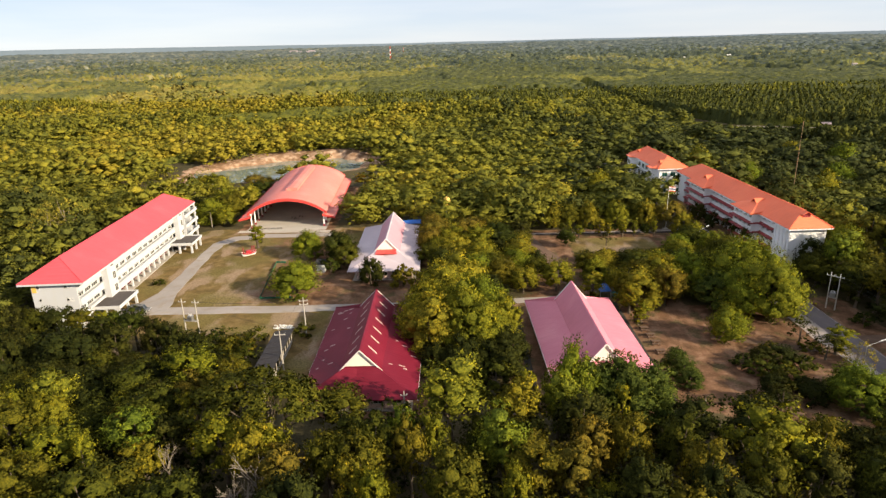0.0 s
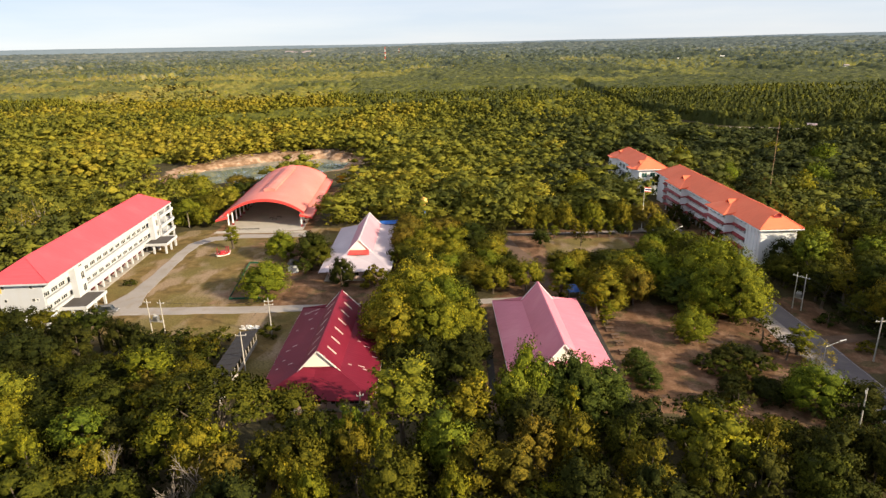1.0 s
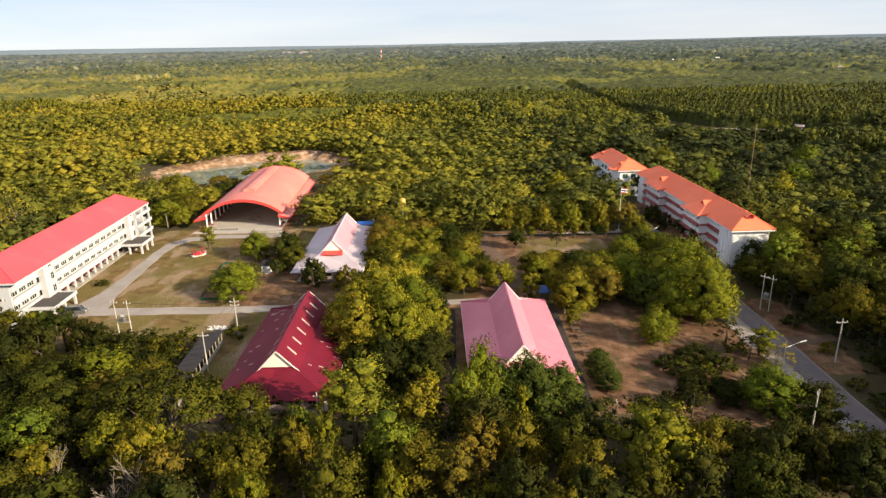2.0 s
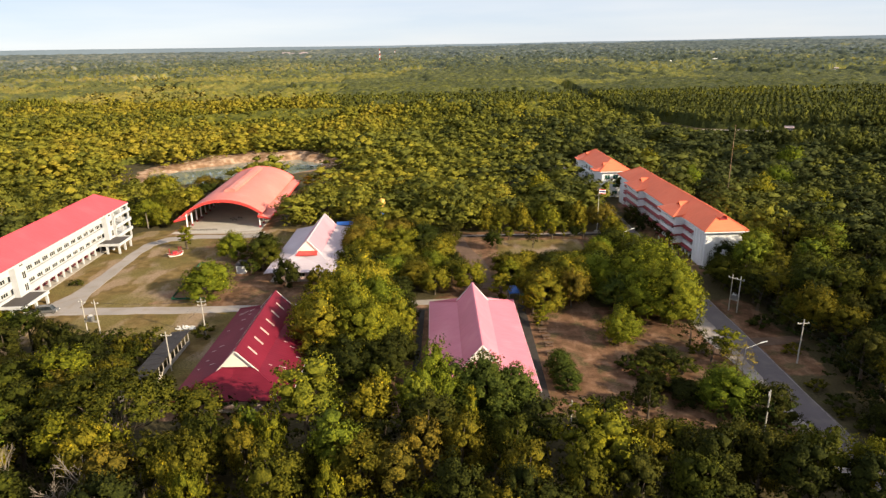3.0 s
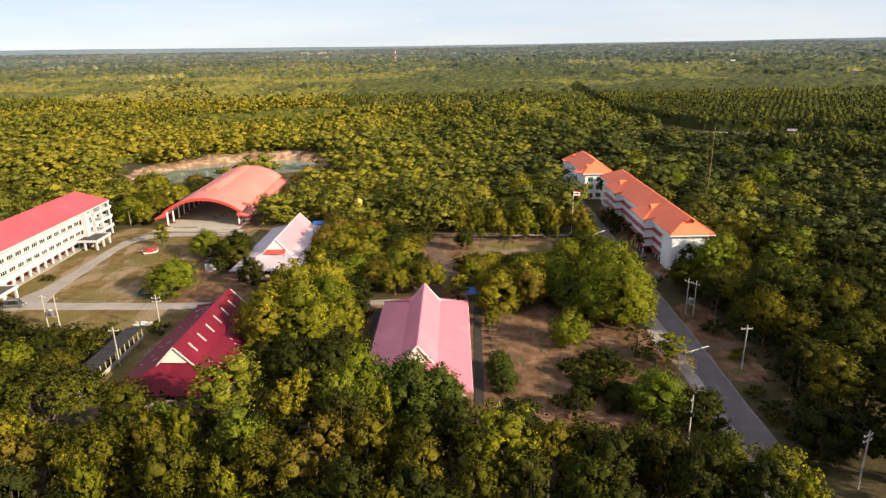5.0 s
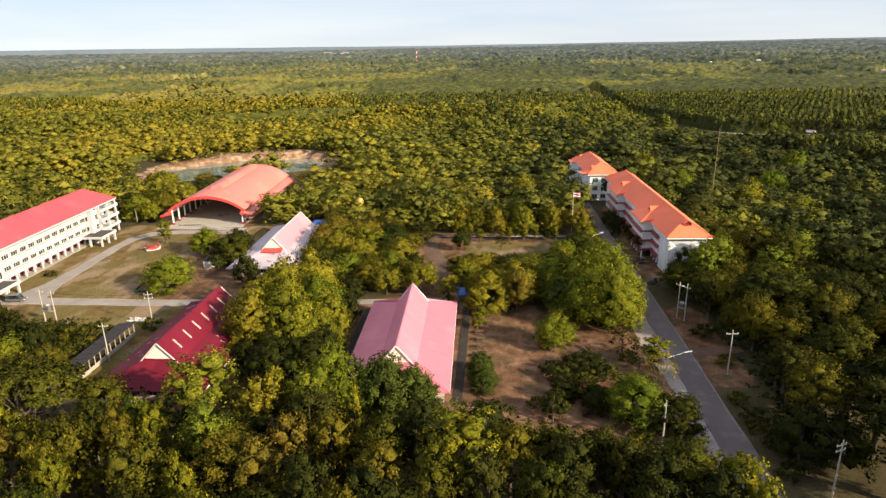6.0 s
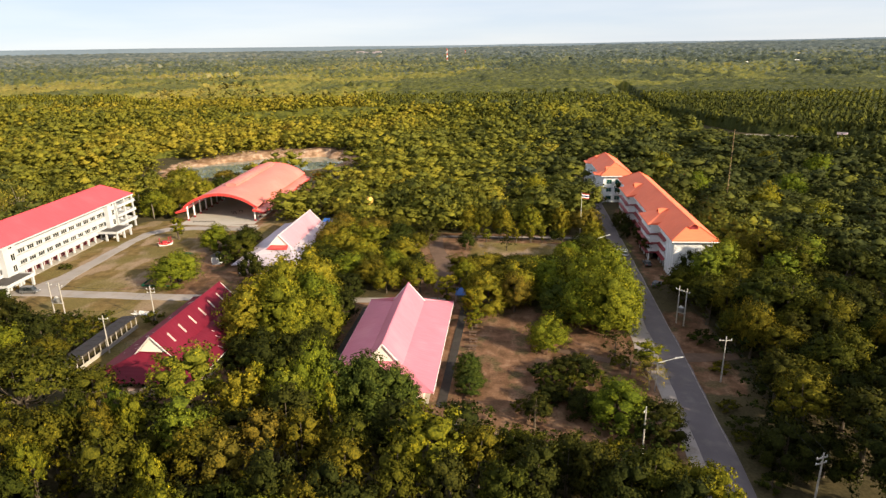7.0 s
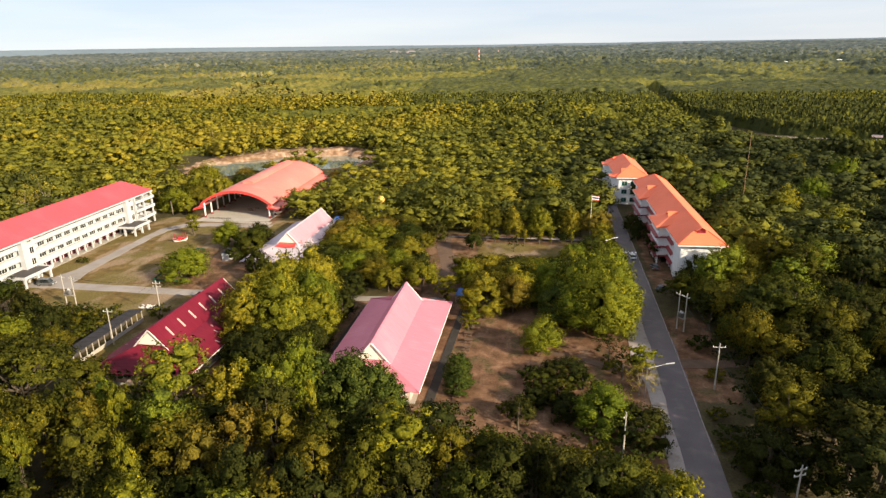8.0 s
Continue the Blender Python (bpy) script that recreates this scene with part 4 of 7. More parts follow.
def far_block(m):
    h = thing("rear_building", "white three-storey block with orange hipped roof and bay windows", "building", m)
    ze, zr = 11.4, 15.4
    orange_roof(h, 0, 13.4, 0, 39, ze, zr, 7.5, 33)
    part("soffit", Geo().box(0.2, 13.2, 0.2, 38.8, ze - 0.4, ze - 0.26), M_WALL_BRIGHTENED, h)
    part("core_wall", Geo().box(1.2, 12.2, 1.2, 37.8, 0, ze - 0.4), M_WALL_BRIGHTENED, h)
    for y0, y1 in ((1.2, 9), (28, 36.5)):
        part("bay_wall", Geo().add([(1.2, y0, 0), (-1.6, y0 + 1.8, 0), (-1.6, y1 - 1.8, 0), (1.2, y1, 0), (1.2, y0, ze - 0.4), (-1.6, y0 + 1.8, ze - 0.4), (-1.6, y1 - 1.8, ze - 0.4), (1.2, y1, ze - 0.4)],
                                   [(0, 4, 5, 1), (1, 5, 6, 2), (2, 6, 7, 3), (4, 7, 6, 5)]), M_WALL_BRIGHTENED, h)
        c = (y0 + y1) / 2
        part("bay_roof", Geo().slab([(0.2, y0 - 0.8, ze), (-2.4, y0 + 1.2, ze), (-2.4, y1 - 1.2, ze), (0.2, y1 + 0.8, ze), (4.5, c, ze + 2.4)][::-1], 0.2), M_ORANGE, h)
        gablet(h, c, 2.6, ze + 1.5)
        for z in (1.0, 4.4, 7.8):
            window_unit("window", h, 3.4, 1.9, (-1.66, c, z), "-x", 3, M_TEAL_GLASS)
    for k in range(4):
        for z in (1.0, 4.4, 7.8):
            window_unit("window", h, 2.6, 1.9, (1.15, 12 + 4.6 * k, z), "-x", 2, M_TEAL_GLASS)
    for x in (3.5, 7, 10):
        for z in (1.0, 4.4, 7.8):
            window_unit("window", h, 2.2, 1.8, (x, 1.17, z), "-y", 2, M_TEAL_GLASS)
    for z in (3.6, 7.0):
        part("ledge", Geo().box(0.8, 1.2, 9.2, 27.8, z, z + 0.25), M_WALL_BRIGHTENED, h)
    return h


far_block(pose(86.2, 261.0, 0, 0, 0, 3.0))


# ---- grey shed ----
shed = thing("shed", "long low shed with grey fibre-cement roof and slatted white side", "shed", pose(-37.3, 103.0, 0, 0, 0, 1.2))
part("roof", Geo().slab([(-2.3, 0, 2.7), (2.0, 0, 3.2), (2.0, 26.5, 3.2), (-2.3, 26.5, 2.7)], 0.1), M_GREY_ROOF, shed)
for k in range(11):
    part("roof_batten", Geo().bar((-2.3, 1.2 + 2.4 * k, 2.74), (2.0, 1.2 + 2.4 * k, 3.24), 0.1, 0.06), M_GREY_ROOF, shed)
for k in range(14):
    part("post", Geo().box(1.45, 1.6, 0.4 + 1.95 * k, 0.56 + 1.95 * k, 0, 3.05), M_CONCRETE, shed, "pale concrete post")
part("low_wall", Geo().box(1.44, 1.58, 0.2, 26.2, 0, 0.9), M_CONCRETE, shed)
part("back_wall", Geo().box(-2.0, -1.85, 0.2, 26.2, 0, 2.6), M_DARK_CONCRETE, shed)


# ---- trees ----
def card_mesh(name, quads, material):
    q = np.asarray(quads, np.float32).reshape(-1, 3)
    n = len(q) // 4
    me = bpy.data.meshes.new(name)
    me.vertices.add(4 * n)
    me.vertices.foreach_set("co", q.ravel())
    me.loops.add(4 * n)
    me.loops.foreach_set("vertex_index", np.arange(4 * n, dtype=np.int32))
    me.polygons.add(n)
    me.polygons.foreach_set("loop_start", np.arange(0, 4 * n, 4, dtype=np.int32))
    me.materials.append(material)
    me.update(calc_edges=True)
    me.validate()
    return me


ICO_V = np.array([(0, -0.526, 0.851), (0, 0.526, 0.851), (0, -0.526, -0.851), (0, 0.526, -0.851), (-0.526, 0.851, 0), (0.526, 0.851, 0), (-0.526, -0.851, 0), (0.526, -0.851, 0), (-0.851, 0, -0.526), (-0.851, 0, 0.526), (0.851, 0, -0.526), (0.851, 0, 0.526)])
ICO_F = np.array([(0, 11, 1), (0, 1, 9), (0, 9, 6), (0, 6, 7), (0, 7, 11), (1, 11, 5), (1, 5, 4), (1, 4, 9), (3, 4, 5), (3, 5, 10), (3, 10, 2), (3, 2, 8), (3, 8, 4), (9, 4, 8), (9, 8, 6), (6, 8, 2), (6, 2, 7), (7, 2, 10), (7, 10, 11), (11, 10, 5)])


OCT_V = np.array([(0, 0, 1.0), (1, 0, 0), (0, 1, 0), (-1, 0, 0), (0, -1, 0), (0, 0, -0.9)])
OCT_F = np.array([(0, 1, 2), (0, 2, 3), (0, 3, 4), (0, 4, 1), (5, 2, 1), (5, 3, 2), (5, 4, 3), (5, 1, 4)])


def unit(v):
    return v / np.linalg.norm(v, axis=1)[:, None]


def boughs_of(rs, R, H, n, form):
    """Bough centres, radii and outward ways for a crown of radius R on a tree of height H."""
    k = np.arange(n)
    low = {"dome": -0.22, "slim": -0.9, "umbrella": 0.25}.get(form, -0.62)
    z = 1 - (1 - low) * (k + 0.5) / n
    a = k * 2.39996 + rs.uniform(-0.35, 0.35, n)
    w = np.sqrt(np.maximum(0, 1 - z * z))
    d = np.stack([w * np.cos(a), w * np.sin(a), z], 1)
    zc, rz, rx, br = {"dome": (0.26, 0.52, 0.72, 0.34), "tall": (0.68, 0.21, 0.64, 0.40), "slim": (0.58, 0.34, 0.55, 0.48), "umbrella": (0.58, 0.34, 0.86, 0.19)}.get(form, (0.54, 0.30, 0.68, 0.36))
    skew = 1 + 0.16 * np.sin(a + rs.uniform(0, 6.28)) + 0.12 * np.sin(2 * a + rs.uniform(0, 6.28))
    c = np.array([0, 0, zc * H]) + d * np.array([rx * R, rx * R, rz * H]) * (rs.uniform(0.78, 1.1, n) * skew)[:, None]
    return c, R * br * rs.uniform(0.72, 1.22, n), d


def crown_of(rs, R, H, n, form, clumps, leaves, size, sparse=1.0, inner=0.68, body=ICO_V, whole=0.5):
    """Leaf sprays in clumps over the boughs. Returns triangles, the way each faces, a tone for each clump and the inner leaf masses."""
    flat = {"umbrella": 0.2, "slim": 1.1}.get(form, 0.82)
    c, r, out = boughs_of(rs, R, H, n, form)
    i = np.repeat(np.arange(n), clumps)
    up = np.array([0, 0, 0.75 if form == "umbrella" else 0.34])
    d = unit(rs.normal(size=(len(i), 3)) * 0.72 + 0.85 * out[i] + up)
    p = c[i] + d * np.array([1, 1, flat]) * (r[i] * rs.uniform(0.66, 1.08, len(i)))[:, None]
    gap = np.linalg.norm((p[:, None] - c[None]) / np.array([1, 1, flat]), axis=2) / r[None]
    gap[np.arange(len(i)), i] = 9
    keep = (gap.min(axis=1) > (0.4 if form == "slim" else 0.56)) & (rs.random(len(i)) < sparse)
    p, d, i = p[keep], d[keep], i[keep]
    kr = r[i] * rs.uniform(0.3, 0.56, len(i))
    # Random tone; the height term puts light from above into crown tops.
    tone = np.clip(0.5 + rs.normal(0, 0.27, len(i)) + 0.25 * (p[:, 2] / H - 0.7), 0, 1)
    j = np.repeat(np.arange(len(i)), leaves)
    e = unit(rs.normal(size=(len(j), 3)) * 0.75 + 0.75 * d[j] + np.array([0, 0, 0.15]))
    q = p[j] + e * np.array([1, 1, 0.8]) * (kr[j] * rs.uniform(0.1, 1.45, len(j)))[:, None]
    nn = unit(e + rs.normal(size=e.shape) * 0.42)
    t = unit(np.cross(nn, rs.normal(size=e.shape)))
    s = np.cross(nn, t)
    a = (size * rs.uniform(0.6, 1.3, len(j)))[:, None]
    u, v = rs.uniform(0.55, 1.0, (2, len(j), 1))
    tri = np.stack([q + t * a, q + (-0.5 * t + 0.87 * s) * a * u, q + (-0.5 * t - 0.87 * s) * a * v], 1)
    face = unit((0.5 - 0.4 * whole) * e + 0.45 * d[j] + whole * out[i][j] + (0.5 - 0.35 * whole) * nn + np.array([0, 0, 0.05]))
    m = len(body)
    core = (body[None] * rs.uniform(0.75, 1.15, (n, m, 1)) * (r * inner)[:, None, None] * np.array([1, 1, flat]) + c[:, None]).reshape(-1, 3)
    core_n = unit(np.tile(body, (n, 1)) + np.repeat(out, m, axis=0) * 0.5 + rs.normal(0, 0.4, (m * n, 3)))
    return tri, face, np.clip(tone[j] + rs.normal(0, 0.07, len(j)), 0, 1), (core, core_n)


def crown_mesh(name, tri, face, tone, core, material, tint=None, fill=True, body=(ICO_V, ICO_F)):
    """Leaf sprays and the leaf masses within, as one mesh of triangles."""
    leaf_v = np.asarray(tri, np.float32).reshape(-1, 3)
    core_v, core_n = core if fill else (np.zeros((0, 3)), np.zeros((0, 3)))
    nl, k = len(leaf_v) // 3, len(core_v) // len(body[0])
    core_f = (body[1][None] + (np.arange(k) * len(body[0]))[:, None, None]).reshape(-1)
    nf = nl + len(body[1]) * k
    me = bpy.data.meshes.new(name)
    me.vertices.add(len(leaf_v) + len(core_v))
    me.vertices.foreach_set("co", np.concatenate([leaf_v, core_v]).astype(np.float32).ravel())
    me.loops.add(3 * nf)
    me.loops.foreach_set("vertex_index", np.concatenate([np.arange(3 * nl), core_f + len(leaf_v)]).astype(np.int32))
    me.polygons.add(nf)
    me.polygons.foreach_set("loop_start", (np.arange(nf) * 3).astype(np.int32))
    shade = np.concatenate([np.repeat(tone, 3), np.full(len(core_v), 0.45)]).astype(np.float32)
    me.attributes.new("shade", "FLOAT", "POINT").data.foreach_set("value", shade)
    if tint is not None:
        me.attributes.new("tint", "FLOAT", "POINT").data.foreach_set("value", np.asarray(tint, np.float32))
    me.materials.append(material)
    me.update(calc_edges=True)
    me.validate()
    me.shade_smooth()
    # soft shading over each leaf mass instead of a facet for every spray
    soft_n = np.concatenate([np.repeat(face, 3, axis=0), core_n]).astype(np.float32)
    me.attributes.new("custom_normal", "FLOAT_VECTOR", "POINT").data.foreach_set("vector", soft_n.ravel())
    return me


def make_tree(name, label, leafs, form, seed, R=4.5, H=10.5, n=20, clumps=9, leaves=14, size=0.27, bark=None, sparse=1.0, limbs=4):
    rs = np.random.default_rng(seed)
    tri, face, tone, core = crown_of(rs, R, H, n, form, clumps, leaves, size, sparse)
    c = core[0].reshape(-1, 12, 3).mean(axis=1)
    tree = thing(name, label, "tree", None, "")
    bark = bark or M_BARK
    stem = Geo()
    z0 = H * (0.2 if form == "dome" else 0.34)
    w = 0.022 * H + 0.06
    lean = (rs.uniform(-0.3, 0.3), rs.uniform(-0.3, 0.3))
    stem.rod((0, 0, -0.2), (0, 0, 0.5), w * 1.5, w, 9).rod((0, 0, 0.5), (lean[0], lean[1], z0), w, w * 0.75, 9)
    top = (lean[0] * 1.6, lean[1] * 1.6, H * 0.66)
    stem.rod((lean[0], lean[1], z0), top, w * 0.75, w * 0.3, 7)
    part("trunk", stem, bark, tree)
    for k in range(0, n, max(1, -(-n // limbs))):
        p = Vector(c[k])
        a = Vector((lean[0], lean[1], z0 * rs.uniform(0.85, 1.25)))
        mid = a.lerp(p, 0.5) + Vector((0, 0, -0.05 * H))
        part("limb", Geo().rod(a, mid, w * 0.42, w * 0.28, 6).rod(mid, p, w * 0.28, w * 0.1, 6), bark, tree)
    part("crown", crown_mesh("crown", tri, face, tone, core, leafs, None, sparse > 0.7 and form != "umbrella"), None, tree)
    return tree


def bare_tree(name, label, seed, H=9.0):
    rs = random.Random(seed)
    tree = thing(name, label, "tree")
    g = Geo()

    def grow(a, d, ln, w, depth):
        b = a + d * ln
        g.rod(a, b, w, w * 0.6, 5)
        if depth:
            for _ in range(3 if depth > 1 else 4):
                e = (d + Vector((rs.uniform(-0.8, 0.8), rs.uniform(-0.8, 0.8), rs.uniform(-0.1, 0.6)))).normalized()
                grow(a + d * ln * rs.uniform(0.6, 1.0), e, ln * rs.uniform(0.5, 0.75), w * 0.55, depth - 1)

    grow(Vector((0, 0, 0)), Vector((0.05, 0, 1)), H * 0.38, 0.17, 4)
    part("trunk", g, M_PALE_BARK, tree)
    return tree


def palm_tree(name, label, seed, H=8.0):
    rs = random.Random(seed)
    tree = thing(name, label, "palm")
    g = Geo()
    for k in range(5):
        g.rod((0.12 * k * k / 5, 0, H * k / 5), (0.12 * (k + 1) ** 2 / 5, 0, H * (k + 1) / 5), 0.24 - 0.015 * k, 0.22 - 0.015 * k, 8)
    part("trunk", g, M_PALE_BARK, tree)
    top = Vector((0.6, 0, H))
    for k in range(15):
        a, up = k * 2.4, rs.uniform(-0.1, 0.9)
        d = Vector((math.cos(a), math.sin(a), 0))
        q = []
        pts = [top + d * (3.4 * s) + Vector((0, 0, up * 3.0 * s - 2.6 * s * s)) for s in (0, 0.2, 0.4, 0.6, 0.8, 1.0)]
        side = Vector((-d.y, d.x, 0))
        for i in range(5):
            for j in (0.15, 0.55):
                p = pts[i].lerp(pts[i + 1], j)
                for s in (-1, 1):
                    tip = p + side * s * (0.95 - 0.12 * i) + d * 0.35 - Vector((0, 0, 0.35))
                    q.append([p, p + d * 0.22, tip, p - d * 0.06])
        part("frond", card_mesh("frond", [[tuple(v) for v in f] for f in q], M_LEAF), None, tree)
    return tree


# a tall and a wide one of each kind, then copies
KIND = {}
TALL, WIDE = {"R": 3.5, "H": 13.0, "n": 18, "clumps": 9, "leaves": 14, "size": 0.215}, {"R": 6.0, "H": 11.5, "n": 26, "clumps": 10, "leaves": 13, "size": 0.255}
for key, name, label, leafs, form, seeds, kw in (
    ("broad", "broadleaf_tree", "mid-green broadleaf tree with a lumpy rounded crown", M_LEAF, "round", (1, 2, 3, 4), {}),
    ("bright", "leafy_tree", "bright fresh-green tree with a full rounded crown", M_LEAF_BRIGHT, "round", (11, 12, 13, 14), {}),
    ("yellow", "yellowing_tree", "broadleaf tree with thinning yellow-green foliage", M_LEAF_YELLOW, "round", (21, 22, 23, 24), {"sparse": 0.9}),
    ("dark", "evergreen_tree", "dense dark green evergreen tree", M_LEAF_DARK, "dome", (31, 32, 33, 34), {}),
    ("dome", "shade_tree", "low dense dome-shaped shade tree", M_LEAF_FRESH, "dome", (42,), {"R": 5.5, "H": 14.0, "n": 36, "clumps": 11, "leaves": 17, "size": 0.23}),
    ("giant", "great_tree", "very broad old tree with full yellow-green foliage to low down", M_LEAF_GOLD, "dome", (36,), {"R": 8.0, "H": 16.0, "n": 44, "clumps": 11, "leaves": 14, "size": 0.295}),
    ("grand", "great_tree", "very broad bright green tree with full foliage to low down", M_LEAF_LIME, "dome", (38,), {"R": 8.0, "H": 16.0, "n": 44, "clumps": 11, "leaves": 14, "size": 0.295}),
    ("rust", "rust_tinged_tree", "tree with rust-tinged drying foliage", M_LEAF_RUST, "round", (51, 52), {"sparse": 0.85}),
    ("umbrella", "umbrella_tree", "wide flat-topped tree with feathery yellow-green layers", M_LEAF_OLIVE, "umbrella", (62,), {"R": 8.0, "H": 14.0, "n": 52, "clumps": 13, "leaves": 18, "size": 0.28, "limbs": 16}),
    ("golden", "spreading_tree", "spreading tree with thin golden leaves and pale limbs", M_LEAF_AUTUMN, "round", (44,), {"R": 6.5, "H": 14.0, "n": 24, "clumps": 8, "leaves": 13, "size": 0.26, "sparse": 0.68, "bark": M_PALE_BARK, "limbs": 14}),
    ("slim", "slender_tree", "slender upright yellow-green young tree", M_LEAF_YELLOW, "slim", (71, 72), {"n": 13, "R": 2.1, "H": 11.0, "clumps": 7, "leaves": 12, "size": 0.24}),
    ("shrub", "shrub", "low bushy green shrub", M_LEAF, "dome", (81, 82), {"n": 10, "R": 2.2, "H": 3.4, "clumps": 6, "leaves": 11, "size": 0.22}),
    ("thin", "sparse_tree", "thin tree with sparse olive leaves and visible branches", M_LEAF_DARK, "round", (91, 92), {"n": 14, "R": 3.0, "H": 8.0, "clumps": 8, "leaves": 11, "size": 0.24, "sparse": 0.6}),
):
    KIND[key] = []
    for s in seeds:
        full = {**(WIDE if s % 2 == 0 else TALL), **kw}
        KIND[key].append((make_tree(name, label, leafs, "tall" if s % 2 and form in ("round", "dome") and full["H"] == 13.0 else form, s, **full), full["R"], full["H"]))
KIND["bare"] = [(bare_tree("leafless_tree", "leafless tree with pale grey branches", 5), 3.0, 9.0)]
KIND["palm"] = [(palm_tree("oil_palm", "palm with arching green fronds", 8), 3.5, 9.0)]
USED, COUNT = set(), {}
tr = random.Random(20)


def plant(key, x, y, R, H, z=0.0):
    """Set one tree of a kind at a place; the first of each takes the original."""
    fit_ = sorted(KIND[key], key=lambda k: abs(math.log((R / H) / (k[1] / k[2]))) + tr.uniform(0, 0.25))
    base, r0, h0 = fit_[0]
    s = R / r0
    m = Matrix.LocRotScale((x, y, z), Euler((0, 0, tr.uniform(0, 6.28))), (s, s, H / h0))
    if base.name in USED:
        copy_thing(base, m @ Matrix.Diagonal((*(1 / k for k in base.scale), 1)))
    else:
        USED.add(base.name)
        base.matrix_basis = m
    COUNT[key] = COUNT.get(key, 0) + 1


# standing trees by place: kind, x, y, crown radius, height
COURT = [("grand", -46.4, 189.7, 5.6, 9.2), ("grand", -42.4, 158.4, 7.0, 10.4), ("broad", -34.5, 185, 5.4, 8.2), ("broad", -32.0, 179.5, 4.8, 7.2), ("dark", -22.5, 163.0, 3.8, 10.0), ("shrub", -13.5, 163, 4.0, 6.2), ("slim", -65, 199.2, 2.8, 8.2), ("dark", -38, 196, 4.5, 7.5), ("shrub", -36, 175, 3.2, 5.0)]   # courtyard
MIDDLE = [("giant", -4.6, 122.5, 7.0, 15.0), ("giant", 5.2, 121.0, 7.2, 15.6), ("giant", -2.2, 134.0, 8.2, 16.8), ("grand", 7.6, 132.5, 6.6, 15.4), ("giant", 2.6, 144.5, 7.6, 16.4), ("giant", -6.5, 128.5, 6.8, 14.4), ("giant", 10.0, 126.5, 5.2, 12.6), ("giant", 1.0, 127.5, 7.0, 16.8), ("giant", -4.5, 141.5, 6.2, 14.6), ("dark", 12.0, 119, 4.4, 9.0), ("dark", 11.0, 112, 4.4, 8.6), ("dark", 2.6, 112.0, 5.0, 9.2), ("dark", 12.2, 138, 4.0, 8.5), ("dark", -3.2, 114.2, 3.8, 7.6), ("dark", 7.2, 115.0, 4.2, 8.6), ("shrub", 0.4, 108.5, 4.0, 6.0), ("shrub", 8.4, 108.8, 4.2, 6.2), ("shrub", -34.5, 133, 2.8, 3.0)]   # between the crimson and the pink hall
GROVE = [("rust", -6.4, 204, 5.4, 9.6), ("rust", -5.4, 196, 5.6, 9.8), ("rust", -6.6, 187.5, 4.8, 9.2), ("broad", -6.0, 177.5, 4.4, 7.7), ("giant", 9.4, 188, 6.4, 10.4), ("giant", 20.0, 177, 5.8, 9.8), ("giant", 9.0, 174.5, 6.4, 10.0), ("broad", 17.0, 185, 5.3, 8.5), ("grand", 19.0, 168, 5.0, 9.0), ("giant", 1.5, 181, 6.2, 9.8), ("broad", 14.0, 160, 5.1, 8.1), ("grand", 6.0, 163.5, 5.4, 9.2), ("broad", -2.0, 171, 5.1, 8.1), ("giant", -0.5, 190, 5.8, 9.8), ("rust", 6, 198, 5.8, 9.6), ("broad", 15.5, 196, 5.3, 8.3), ("broad", 21.5, 190, 4.2, 7.2), ("dark", 10, 152.5, 4.6, 7.6), ("yellow", 19, 156, 4.4, 7.4), ("yellow", -4, 182, 4.8, 8.6), ("broad", -3.5, 160, 4.6, 7.4), ("rust", -7, 190, 4.4, 8.2)]   # grove behind
GROVE_B = [("broad", -4.5, 212, 4.8, 8.1), ("broad", 12, 206, 5.1, 8.3), ("broad", 12, 168, 4.4, 7.7), ("dark", 14.5, 178.5, 4.6, 8.2), ("dark", 4.5, 170, 4.4, 8.0)]   # grove behind
GABLE = [("grand", 20.6, 93.8, 4.8, 17.6), ("dome", 24.6, 94.6, 5.0, 14.5), ("dome", 28.8, 94.4, 5.6, 15.0), ("dome", 33.0, 94.6, 4.8, 13.9), ("dome", 35.8, 95.0, 3.6, 11.4), ("dome", 26.4, 97.0, 4.6, 12.0), ("dome", 31.2, 97.2, 4.4, 11.7)]   # before the pink gable
ROADSIDE = [("yellow", 28.0, 157.5, 4.8, 8.6), ("slim", 36, 151.2, 2.8, 7.8), ("giant", 47.0, 147.5, 6.2, 10.6), ("giant", 53.5, 151.5, 6.4, 11.2), ("umbrella", 50.0, 155.0, 6.4, 9.6), ("rust", 53.5, 146.5, 4.6, 10.4), ("yellow", 42.6, 153.0, 3.2, 8.0), ("giant", 58.5, 159, 5.6, 8.6), ("grand", 63, 153, 6.0, 12.0), ("bright", 61, 163, 5, 8.6), ("broad", 69.5, 158, 5.9, 11.3), ("grand", 71.5, 147.5, 8.2, 17.0), ("grand", 75.2, 137.5, 7.6, 16.0), ("grand", 69.0, 140.0, 6.6, 14.0), ("dome", 64.5, 144.5, 6.0, 10.4), ("grand", 77.6, 146.0, 6.8, 16.4), ("grand", 75.5, 156, 6.6, 15.6), ("broad", 75.5, 167, 5.9, 12.2), ("slim", 43.4, 142.0, 2.2, 8.0), ("slim", 43.8, 135.8, 1.6, 4.5), ("giant", 40.0, 164.5, 4.2, 7.6), ("broad", 23.6, 163.5, 4.0, 7.7)]   # beyond the clearing
ROADSIDE_B = [("broad", 66.0, 169.0, 4.8, 7.0), ("broad", 39.5, 167, 4.4, 7.6)]   # beyond the clearing
